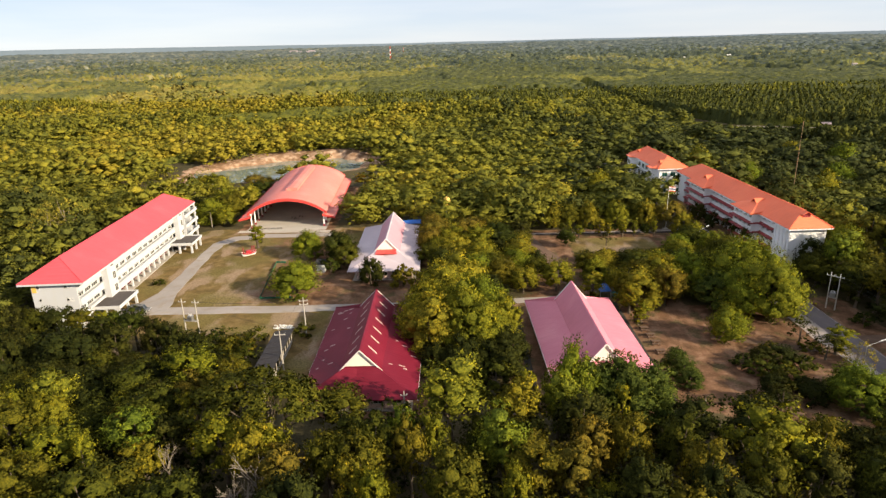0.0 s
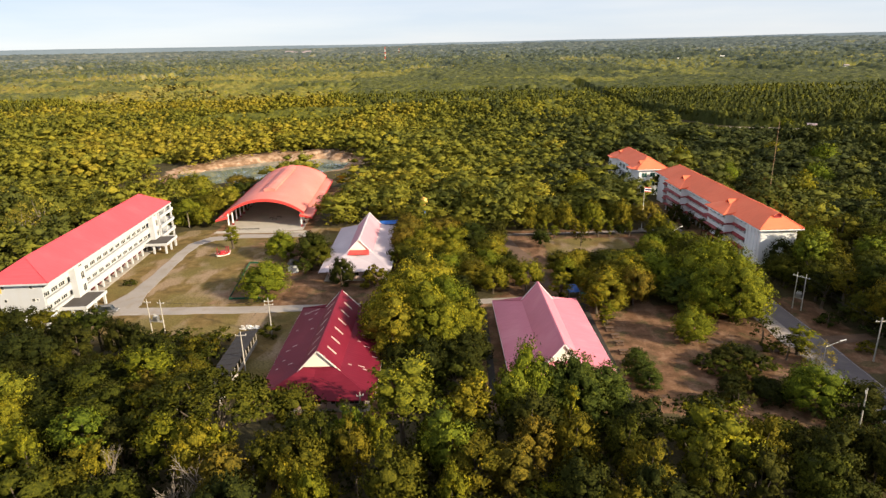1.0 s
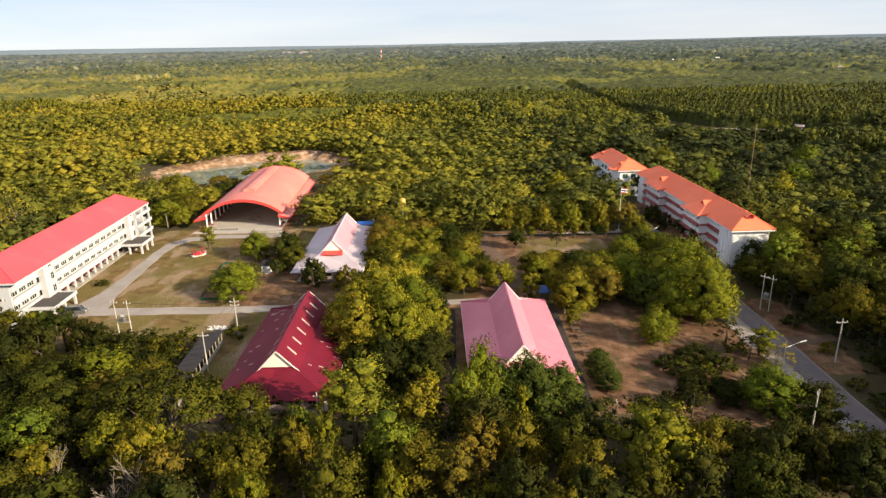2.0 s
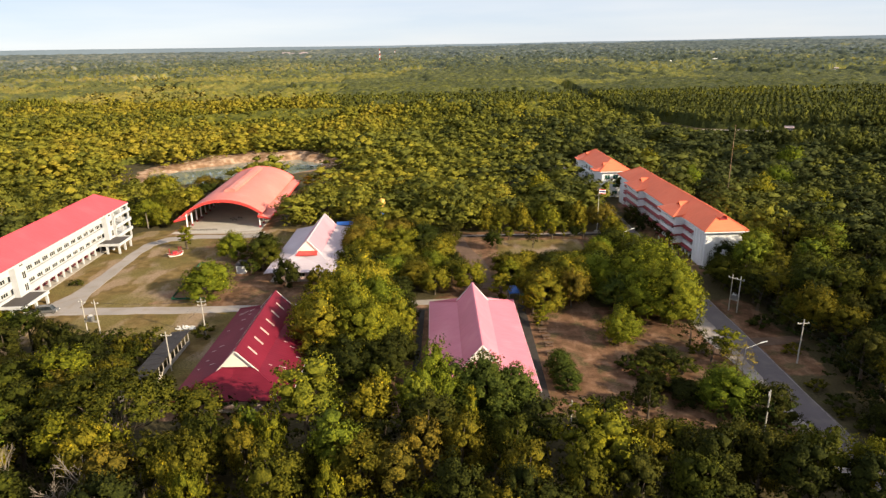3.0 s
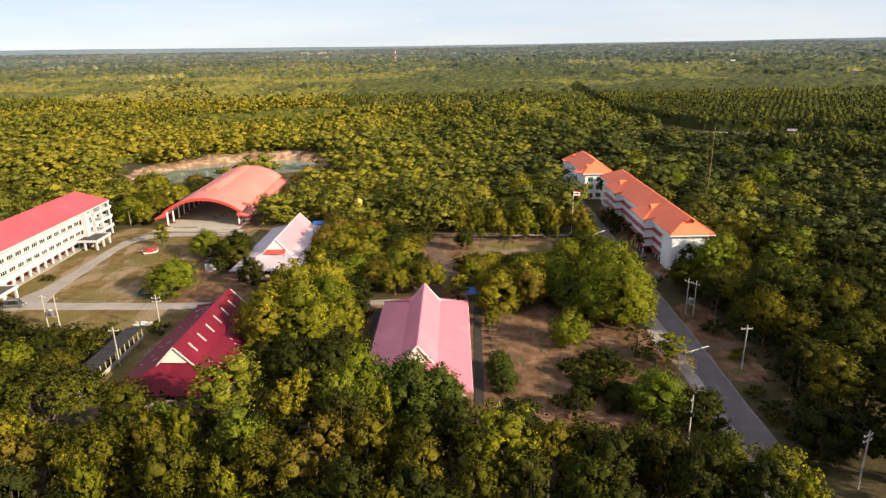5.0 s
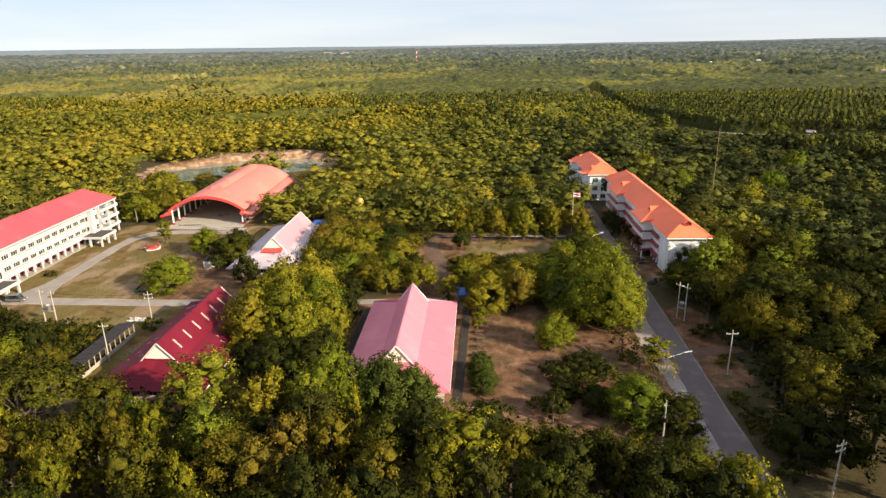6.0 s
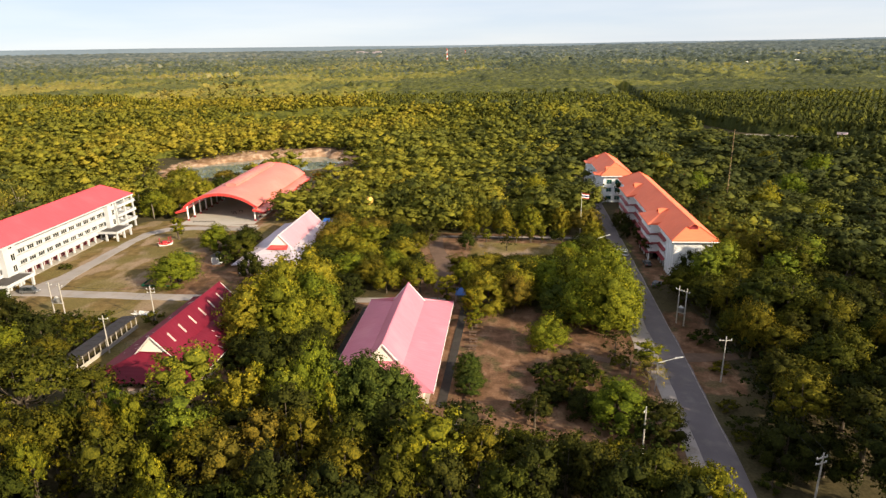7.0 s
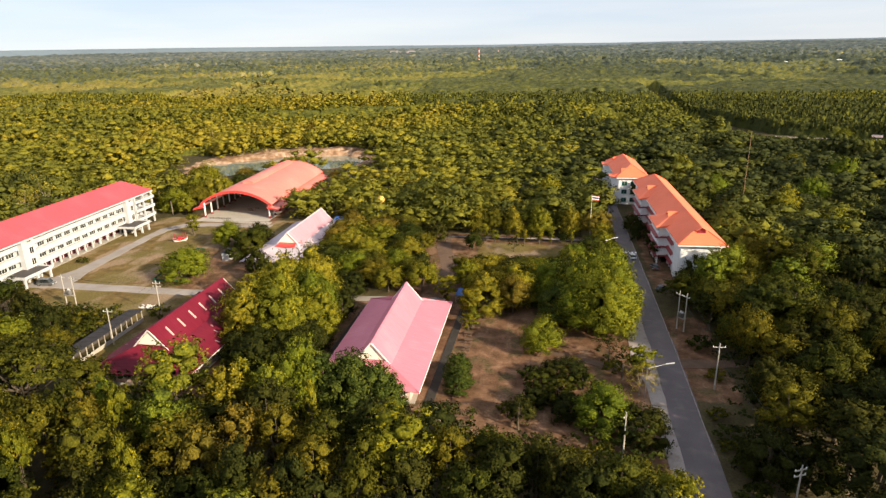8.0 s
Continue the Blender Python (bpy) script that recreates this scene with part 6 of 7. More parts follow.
woods("woodland", "mixed green and yellowish woodland behind the buildings", x, y, rs, 10, 6, 4, 0.085, 7.4, 12.4, M_WOODS, plantation(x, y) * 1.0, 0.0, 0.95, 1.0, 0.55)
x, y, rs = scatter(440, 700, 8.6, 36)
k = ~planted(x, y) | (~plantation(x, y) & ((plots(x, y)[2] < 0.07) | (rs.random(len(x)) < 0.9)))
x, y = x[k], y[k]
woods("woodland", "dense green woodland standing among planted blocks", x, y, rs, 6, 4, 3, 0.15, 6.2, 12.0, M_WOODS, None, 0.0, 0.95, 1.0, 0.5)
x, y, rs = scatter(290, 720, 5.2, 43, 10, True)
k = plantation(x, y)
x, y = x[k], y[k]
woods("plantation", "even rows of planted green trees", x, y, rs, 3, 4, 2, 0.30, 3.6, 10.0, M_WOODS, np.ones(len(x)), 0.0, 0.95, 0.9)
x, y, rs = scatter(700, 1500, 9.6, 37)
k = ~planted(x, y) | (plots(x, y)[2] < 0.08) | (rs.random(len(x)) < 0.14)
x, y = x[k], y[k]
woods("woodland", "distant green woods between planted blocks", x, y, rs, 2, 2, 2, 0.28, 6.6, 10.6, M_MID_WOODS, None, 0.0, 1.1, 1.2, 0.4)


def crowns_field(x, y, cell, seed):
    """A roof of touching round crowns: height between 0 and 1, and a number for each crown."""
    gx, gy = np.floor(x / cell), np.floor(y / cell)
    best, who = np.full(x.shape, 9.0), np.zeros(x.shape)
    for i in (-1, 0, 1):
        for j in (-1, 0, 1):
            a, b = gx + i, gy + j
            h = lambda k: np.modf(np.abs(np.sin(a * 127.1 + b * 311.7 + k * 74.7 + seed) * 43758.5453))[0]
            d = np.hypot(x / cell - a - h(1), y / cell - b - h(2)) * (0.8 + 0.5 * h(3))
            m = d < best
            best[m], who[m] = d[m], h(4)[m]
    return np.sqrt(np.clip(1 - best * best, 0, 1)), who


# Bluest step, with the horizon's haze put into the leaf colour.
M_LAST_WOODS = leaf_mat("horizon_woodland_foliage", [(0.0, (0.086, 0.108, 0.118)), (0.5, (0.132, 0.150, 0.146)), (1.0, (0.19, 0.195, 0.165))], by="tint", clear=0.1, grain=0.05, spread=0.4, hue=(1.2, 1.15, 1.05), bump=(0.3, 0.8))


def canopy():
    """The closed roof of leaves over planted blocks and wild woods, from behind the pond to the distance, as one sheet."""
    ang = np.radians(np.arange(-47, 44.01, 0.2))
    rad = [300.0]
    while rad[-1] < 4600:
        rad.append(rad[-1] + (max(2.2, rad[-1] * 0.0045) if rad[-1] < 900 else rad[-1] * 0.0078))
    A, D = np.meshgrid(ang, np.array(rad))
    x, y = 31 + D * np.sin(A), D * np.cos(A)
    shape = x.shape
    rs = np.random.default_rng(77)
    x, y = x + rs.uniform(-0.3, 0.3, shape) * D * 0.0022, y + rs.uniform(-0.3, 0.3, shape) * D * 0.005
    fx, fy = x.ravel(), y.ravel()
    plot, tall, edge = (q.reshape(shape) for q in plots(fx, fy))
    rows = (planted(fx, fy) & planted(fx, fy - 9) & planted(fx - 7, fy) & planted(fx + 7, fy)).reshape(shape) & ~((edge < 0.05) & ~plantation(fx, fy).reshape(shape))
    small, who_s = crowns_field(x, y, 6.6, 3.0)
    big, who_b = crowns_field(x, y, 11.0, 8.0)
    far = np.clip((D - 800) / 1000, 0, 1)
    wild_h = (3.6 + 4.2 * smooth_noise(x, y, 45, 41)) + big * (2.6 + 3.4 * who_b) * (1 + 0.5 * np.clip((D - 700) / 300, 0, 1))
    near = np.interp(D, [300, 430, 480, 700, 900, 1550], [0.30, 0.34, 0.48, 0.55, 0.82, 1.0])
    wild_h = wild_h * near + rs.uniform(-1.2, 1.2, shape)
    block = plantation(fx, fy).reshape(shape)
    verge = (x > 150) & (y < 472 - 0.41 * (x - 205)) & (y > 395 - 0.41 * (x - 205))
    wild_h = np.where(verge, 0.4, 1.0) * wild_h
    rows_h = np.where(block & (y < 720), 6.4, np.interp(D, [300, 700, 900], [2.4, 3.2, 4.4]) + np.interp(D, [300, 700, 900], [2.0, 3.0, 5.6]) * np.clip(tall / 0.4, 0, 1)) + np.interp(D, [300, 700, 900], [2.0, 3.2, 4.2]) * small + rs.uniform(-1.1, 1.1, shape)
    hedge = (edge < 0.05) & ~block & (y > 480)
    open_ = ~hedge & (tall > np.where(y > 900, 0.90, 0.95)) & (y > 620) & ~rows
    z = np.where(rows, rows_h, np.where(open_, 0.6 + rs.uniform(0, 0.5, shape), wild_h))
    z = z + far * rs.uniform(-3, 9, shape)
    swell = 4 * (smooth_noise(x, y, 330, 75) - 0.4) * np.clip((D - 600) / 700, 0, 1)
    z = z + swell + 30 * np.clip((D - 1900) / 2700, 0, 1) * (0.55 + 0.45 * smooth_noise(x, y, 700, 73))
    bare = ~free(fx, fy, 7.0).reshape(shape) | (pond_field(fx, fy).reshape(shape) < 2.0) | near_lane(fx, fy, 2.0).reshape(shape) & (y < 1000)
    z = np.where(bare, -1.5, z)
    ny, nx = shape
    i = (np.arange(ny - 1)[:, None] * nx + np.arange(nx - 1)[None, :]).ravel()
    quad = np.stack([i, i + 1, i + nx + 1, i + nx], 1)
    zf = z.ravel()
    quad = quad[zf[quad].max(axis=1) > -1]
    # Tint falls from west to east in place of front and back light.
    t_wild = -0.06 + 0.75 * smooth_noise(x, y, 150, 51) + 0.3 * np.clip(-x / 420, -0.8, 0.8) + 0.62 * (who_b - 0.5) + 0.4 * (plot - 0.5)
    t_rows = 0.16 + 0.5 * plot * ~block + 0.16 * np.clip(-x / 300, -0.8, 1) + 0.44 * (who_s - 0.5) + 0.08 * rs.normal(0, 1, shape)
    rough = np.clip((D - 700) / 600, 0, 1)
    t_wild = t_wild + rough * (rs.normal(0, 0.3, shape) + 0.45 * (plot - 0.5))
    t_rows = t_rows + rough * rs.normal(0, 0.12, shape)
    t = np.clip(np.where(rows, t_rows, np.where(open_, 0.95, t_wild)), 0, 1)
    me = bpy.data.meshes.new("woodland_canopy")
    me.from_pydata(np.stack([fx, fy, zf], 1), [], quad)
    shade = np.clip(0.5 + rs.normal(0, 0.2, shape), 0, 1)
    for key, w in (("tint", t), ("shade", shade)):
        me.attributes.new(key, "FLOAT", "POINT").data.foreach_set("value", w.ravel().astype(np.float32))
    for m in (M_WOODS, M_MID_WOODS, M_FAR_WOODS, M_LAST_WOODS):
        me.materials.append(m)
    # Materials step with distance, each carrying more painted haze.
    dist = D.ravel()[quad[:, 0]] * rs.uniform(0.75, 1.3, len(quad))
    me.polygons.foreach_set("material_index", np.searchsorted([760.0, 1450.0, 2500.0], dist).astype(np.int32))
    me.shade_smooth()
    tagged(new("woodland_canopy", me), "closed green canopy of planted blocks and wild woods", "woodland", "", "stuff")


canopy()
# Distance haze is put into the hills' blue-grey colour.
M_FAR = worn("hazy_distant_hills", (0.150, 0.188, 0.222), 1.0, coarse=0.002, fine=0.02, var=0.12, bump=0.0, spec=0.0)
hills = Geo()
aa = [radians(-60 + 0.5 * k) for k in range(221)]
for k in range(220):
    q = []
    for a, rr, top in ((aa[k], 4560, 0), (aa[k + 1], 4560, 0), (aa[k + 1], 4780, 1), (aa[k], 4780, 1)):
        hgt = 50 + 34 * max(0.0, -math.sin(a)) + 5 * float(smooth_noise(np.array([a * 100]), np.array([0.0]), 9, 81)[0]) + 6 * max(0.0, math.sin(a))
        q.append((35 + rr * math.sin(a), rr * math.cos(a), hgt if top else 4.0))
    hills.add(q, [(0, 1, 2, 3)])
structure("backdrop", hills, M_FAR, "low hills on the horizon, coloured blue for haze", "hills", True)


# ---- poles, lamps, wires ----
def power_pole(x, y, H, arm=2.0, turn=0.0, group="power poles", label="pale concrete power pole with a steel crossarm", arms=1):
    p = thing("power_pole", label, "power pole", pose(x, y, 0, 0, 0, turn), group)
    g = Geo().rod((0, 0, -0.3), (0, 0, H), 0.17, 0.10, 8)
    part("shaft", g, M_POLE, p)
    for k in range(arms):
        z = H - 0.9 - 0.9 * k
        part("crossarm", Geo().box(-arm / 2, arm / 2, 0.08, 0.2, z - 0.08, z + 0.08), M_POLE, p)
        for s in (-0.9, 0, 0.9):
            part("insulator", Geo().lathe([(0.03, 0), (0.09, 0.04), (0.05, 0.12), (0.09, 0.16), (0.03, 0.24)], 8, (s * arm / 2, 0.14, z + 0.08)), M_PALE, p)
    return p


power_pole(-33.8, 132.6, 9.6, 2.0, 8, arms=2)
power_pole(-35.0, 116.4, 9.0, 2.2, 4)
power_pole(94.2, 116.4, 9.8, 2.4, 5)
power_pole(96.6, 80.5, 10.0, 1.9, 25, arms=2)
power_pole(75.0, 90.4, 9.6, 1.0, 60)
power_pole(44.4, 96.8, 4.2, 0.8, 30, label="slim grey service pole with a short crossarm")
power_pole(-8.3, 98.2, 5.6, 1.2, 10, label="slim grey service pole with a short crossarm")
for pair, H in ((((92.9, 141.9), (91.6, 143.4)), 9.4), (((-63.3, 135.5), (-59.9, 134.9)), 8.6)):
    (xa, ya), (xb, yb) = pair
    a = math.degrees(math.atan2(yb - ya, xb - xa))
    power_pole(xa, ya, H, 1.8, a)
    power_pole(xb, yb, H, 1.8, a)
    t = thing("transformer", "grey pole-mounted transformer on a platform between two poles", "transformer", pose((xa + xb) / 2, (ya + yb) / 2, 0, 0, 0, a))
    d = math.hypot(xb - xa, yb - ya) / 2
    for s in (-0.3, 0.3):
        part("platform_beam", Geo().box(-d, d, s - 0.08, s + 0.08, 3.0, 3.2), M_POLE, t)
    part("tank", Geo().box(-0.6, 0.6, -0.4, 0.4, 3.2, 4.4), M_STEEL, t)
    for k in range(6):
        part("fin", Geo().box(-0.55 + 0.2 * k, -0.49 + 0.2 * k, -0.58, 0.58, 3.35, 4.2), M_STEEL, t)
    for s in (-0.35, 0, 0.35):
        part("bushing", Geo().rod((s, 0, 4.4), (s, 0, 4.85), 0.07, 0.05, 8), M_PALE, t)


def street_lamp(x, y, H, reach, turn):
    s = thing("street_lamp", "roadside lamp with a long pale arm over the road", "street lamp", pose(x, y, 0, 0, 0, turn), "street lamps")
    part("pole", Geo().rod((0, 0, -0.2), (0, 0, H - 0.3), 0.10, 0.07, 8), M_STEEL, s)
    part("arm", Geo().rod((0, 0, H - 0.35), (reach * 0.8, 0, H + 0.1), 0.045, 0.035, 8), M_STEEL, s)
    part("lamp_head", Geo().box(reach * 0.72, reach * 1.05, -0.11, 0.11, H + 0.04, H + 0.16), M_PALE, s)


street_lamp(80.9, 111.6, 6.4, 5.2, 22)
street_lamp(77.8, 190.4, 6.4, 5.0, 38)


def wire(a, b, sag):
    g, pts = Geo(), []
    for k in range(11):
        s = k / 10
        p = Vector(a).lerp(Vector(b), s)
        pts.append((p.x, p.y, p.z - 4 * sag * s * (1 - s)))
    ring = [(0.022, 0), (0, 0.022), (-0.022, 0), (0, -0.022)]
    g.add([(p[0] + u, p[1], p[2] + v) for p in pts for u, v in ring], [(4 * k + i, 4 * k + (i + 1) % 4, 4 * k + 4 + (i + 1) % 4, 4 * k + 4 + i) for k in range(10) for i in range(4)])
    tagged(part("power_line", g, M_BLACK), "thin black overhead line sagging between poles", "cable", "overhead lines")


for s in (-0.9, 0.9):
    wire((-33.8 + s, 132.7, 8.9), (-35 + s, 116.5, 8.3), 0.5)
    wire((-35 + s, 116.5, 8.3), (-9 + s * 0.4, 98.3, 4.9), 0.8)
    wire((-33.8 + s, 132.7, 8.9), (-60 + s * 0.3, 135, 7.9), 0.6)
    wire((94.2 + s, 116.4, 9.0), (92.6 + s, 142, 8.7), 0.5)
    wire((94.2 + s, 116.4, 9.0), (96.6 + s, 80.5, 9.6), 0.7)

# flag
flag = thing("flagpole", "tall pale flagpole flying a red, white and blue striped flag", "flagpole", pose(74.4, 211.5, 0, 0, 0, 12))
part("pole", Geo().rod((0, 0, -0.2), (0, 0, 15.6), 0.09, 0.05, 8), M_PALE, flag)
fl = part("flag", Geo().rod((0.03, 0, 13.7), (0.03, 0, 15.3), 0.02, 0.02, 6), M_PALE, flag)
for k, (h, mt) in enumerate(((0.27, M_FLAG_RED), (0.27, M_FLAG_WHITE), (0.54, M_FLAG_BLUE), (0.27, M_FLAG_WHITE), (0.27, M_FLAG_RED))):
    z = 15.3 - sum((0.27, 0.27, 0.54, 0.27, 0.27)[:k])
    g = Geo()
    for i in range(8):
        a, b = i / 8, (i + 1) / 8
        w = lambda s: 0.16 * math.sin(7 * s) * s
        d = lambda s: -0.35 * s
        g.wedge([(2.5 * a, w(a), z - h + d(a)), (2.5 * b, w(b), z - h + d(b)), (2.5 * b, w(b), z + d(b)), (2.5 * a, w(a), z + d(a))], (0, 0.012, 0))
    part("stripe", g, mt, fl)
part("pedestal", Geo().box(-0.8, 0.8, -0.8, 0.8, 0, 0.5), M_CONCRETE, flag)

# water tower
tank = thing("water_tower", "slim blue water tower topped by a golden ball tank", "water tower", pose(-1.9, 223.6, 0))
part("stem", Geo().rod((0, 0, -0.2), (0, 0, 7.6), 0.55, 0.45, 16), M_BLUE, tank, "blue steel stem", True)
part("ball", Geo().lathe([(0.45, 7.5)] + [(1.45 * math.sin(a), 9.0 - 1.45 * math.cos(a)) for a in np.linspace(0.4, 3.05, 12)], 22), M_YELLOW, tank, "golden ball tank", True)
part("collar", Geo().lathe([(0.5, 7.35), (0.75, 7.45), (0.75, 7.6), (0.5, 7.7)], 16), M_YELLOW, tank)

# lattice mast
mast = thing("radio_mast", "tall thin rust-orange lattice mast among the trees", "mast", pose(126, 229, 0))
M_MAST = worn("rusty_orange_steel", (0.30, 0.20, 0.11), 0.7, var=0.2)
for k in range(3):
    a = 2.094 * k
    part("leg", Geo().rod((0.17 * math.cos(a), 0.17 * math.sin(a), 0), (0.10 * math.cos(a), 0.10 * math.sin(a), 34), 0.028, 0.022, 5), M_MAST, mast)
for k in range(34):
    for j in range(3):
        a, b = 2.094 * (j + k), 2.094 * (j + k + 1)
        r0, r1 = 0.17 - 0.002 * k, 0.17 - 0.002 * (k + 1)
        part("brace", Geo().rod((r0 * math.cos(a), r0 * math.sin(a), k), (r1 * math.cos(b), r1 * math.sin(b), k + 1), 0.018, 0.018, 4), M_MAST, mast)


# ---- vehicles ----
def car(x, y, turn, paint, label, L=4.3, W=1.75, H=1.45, van=False):
    c = thing("van" if van else "car", label, "van" if van else "car", pose(x, y, 0.08, 0, 0, turn), "parked vehicles")
    h1 = 0.85 if not van else 0.95
    prof = [(-L / 2, 0.35), (-L / 2, h1 - 0.05), (-L / 2 + 0.1, h1), (L / 2 - 0.2, h1 - 0.08), (L / 2, h1 - 0.3), (L / 2, 0.35)]
    body = Geo().wedge([(px, -W / 2, pz) for px, pz in prof], (0, W, 0))
    part("body", body, paint, c)
    a, b = (-L / 2 + 0.15, L / 2 - (1.3 if not van else 0.9))
    t0, t1 = a + (0.55 if not van else 0.15), b - (0.75 if not van else 0.6)
    part("cabin", Geo().add([(a, -W / 2 + 0.05, h1), (b, -W / 2 + 0.05, h1), (b, W / 2 - 0.05, h1), (a, W / 2 - 0.05, h1), (t0, -W / 2 + 0.2, H - 0.06), (t1, -W / 2 + 0.2, H - 0.06), (t1, W / 2 - 0.2, H - 0.06), (t0, W / 2 - 0.2, H - 0.06)],
                            [(0, 1, 5, 4), (1, 2, 6, 5), (2, 3, 7, 6), (3, 0, 4, 7)]), M_GLASS, c, "dark windows")
    part("roof", Geo().box(t0 - 0.03, t1 + 0.03, -W / 2 + 0.17, W / 2 - 0.17, H - 0.07, H), paint, c)
    for px in (-L / 2 + 0.8, L / 2 - 0.8):
        for s in (-1, 1):
            w = part("wheel", Geo().rod((px, s * (W / 2 - 0.2), 0.32), (px, s * (W / 2 + 0.02), 0.32), 0.32, 0.32, 14), M_BLACK, c)
            part("rim", Geo().rod((px, s * (W / 2 + 0.02), 0.32), (px, s * (W / 2 + 0.04), 0.32), 0.19, 0.17, 10), M_STEEL, w)
    for s in (-1, 1):
        part("headlight", Geo().box(L / 2 - 0.06, L / 2 + 0.02, s * W * 0.36 - 0.16, s * W * 0.36 + 0.16, 0.55, 0.7), M_PALE, c)
        part("tail_light", Geo().box(-L / 2 - 0.02, -L / 2 + 0.05, s * W * 0.38 - 0.1, s * W * 0.38 + 0.1, 0.6, 0.8), M_FLAG_RED, c)


car(86.6, 193.4, 92, M_CAR_WHITE, "white hatchback standing on the asphalt lane")
car(85.7, 274.5, 94, M_CAR_GREY, "dark grey car parked by the rear building")
car(83.4, 302.0, 94, M_CAR_WHITE, "white car parked at the lane's end")
car(91.6, 167.4, 60, M_CAR_GREY, "dark car parked under roadside trees")
car(92.0, 184.6, 95, M_CAR_GREY, "dark car parked before the long building")
car(-80.2, 147.6, 6, M_CAR_GREY, "dark grey van parked on the dusty lane", 4.9, 1.85, 1.95, True)

# ---- boat-shaped monument ----
boat = thing("boat_monument", "white boat-shaped planter with a red deck and posts", "monument", pose(-65.7, 191.8, 0, 0, 0, 38))
hull, deck = Geo(), []
n = 10
prof = []
for k in range(n + 1):
    s = -1 + 2 * k / n
    w = 0.95 * math.sqrt(max(0.0, 1 - abs(s) ** 2.4)) + 0.04
    prof.append((2.6 * s, w, 0.95 + 0.55 * s * s))
for (xa, wa, za), (xb, wb, zb) in zip(prof, prof[1:]):
    for s in (-1, 1):
        hull.add([(xa, s * wa, za), (xb, s * wb, zb), (xb * 0.8, s * wb * 0.5, 0.1), (xa * 0.8, s * wa * 0.5, 0.1)], [(0, 1, 2, 3)])
        hull.add([(xa, s * wa, za), (xb, s * wb, zb), (xb, s * wb * 0.86, zb), (xa, s * wa * 0.86, za)], [(0, 1, 2, 3)])
part("hull", hull, M_FLAG_WHITE, boat, "white hull")
for sd in (-1, 1):
    g = Geo()
    for (xa, wa, za), (xb, wb, zb) in zip(prof, prof[1:]):
        g.add([(xa, sd * (wa + 0.03), za + 0.02), (xb, sd * (wb + 0.03), zb + 0.02), (xb * 0.93, sd * (wb * 0.82 + 0.03), zb - 0.42), (xa * 0.93, sd * (wa * 0.82 + 0.03), za - 0.42)], [(0, 1, 2, 3)])
    part("gunwale", g, M_FLAG_RED, boat, "red painted gunwale")
part("deck", Geo().add([(x, w * 0.85, z - 0.12) for x, w, z in prof] + [(x, -w * 0.85, z - 0.12) for x, w, z in prof], [(k, k + 1, n + 2 + k, n + 1 + k) for k in range(n)]), M_FLAG_RED, boat)
part("cabin", Geo().box(-0.9, 0.5, -0.45, 0.45, 0.8, 1.7), M_FLAG_RED, boat)
part("cabin_roof", Geo().slab([(-1.1, -0.6, 1.85), (0.7, -0.6, 1.85), (0.7, 0.6, 1.85), (-1.1, 0.6, 1.85)], 0.12), M_MAROON, boat)
for x in (-1.8, 1.1, 1.8):
    part("post", Geo().rod((x, 0, 0.9), (x, 0, 3.0), 0.2, 0.16, 8), M_MAROON, boat)

# ---- green net fence round the play ground ----
fence = thing("fence", "low green shade-net fence round a bare play area", "fence")
line = [(-42.5, 155.1), (-51.4, 154.9), (-53.0, 169.0), (-54.6, 183.7), (-51.6, 183.5)]
for (xa, ya), (xb, yb) in zip(line, line[1:]):
    d = math.hypot(xb - xa, yb - ya)
    n = max(1, round(d / 2.4))
    for k in range(n):
        a = (xa + (xb - xa) * k / n, ya + (yb - ya) * k / n)
        b = (xa + (xb - xa) * (k + 1) / n, ya + (yb - ya) * (k + 1) / n)
        part("post", Geo().rod((*a, 0), (*a, 0.75), 0.03, 0.03, 6), M_GREEN_NET, fence)
        part("net_panel", Geo().bar((*a, 0.36), (*b, 0.34), 0.03, 0.55), M_GREEN_NET, fence)

# ---- picnic tables beside the pink hall ----
table = thing("picnic_table", "dusty concrete picnic table with two benches", "table", pose(44.4, 137.2, 0, 0, 0, 3), "picnic tables")
part("tabletop", Geo().box(-0.95, 0.95, -0.42, 0.42, 0.68, 0.78), M_DIRT_TRACK, table)
for s in (-0.55, 0.55):
    part("leg", Geo().box(s - 0.12, s + 0.12, -0.28, 0.28, 0, 0.68), M_DIRT_TRACK, table)
for s in (-0.85, 0.85):
    b = part("bench", Geo().box(-0.95, 0.95, s - 0.17, s + 0.17, 0.38, 0.47), M_DIRT_TRACK, table)
    for q in (-0.65, 0.65):
        part("bench_leg", Geo().box(q - 0.08, q + 0.08, s - 0.13, s + 0.13, 0, 0.38), M_DIRT_TRACK, b)
for x, y, a in ((44.4, 132.8, -2), (44.8, 129.3, 4), (44.9, 125.8, -3), (44.6, 121.6, 2), (44.4, 116.7, 6), (45.9, 106.8, -4)):
    copy_thing(table, pose(x, y, 0, 0, 0, a))

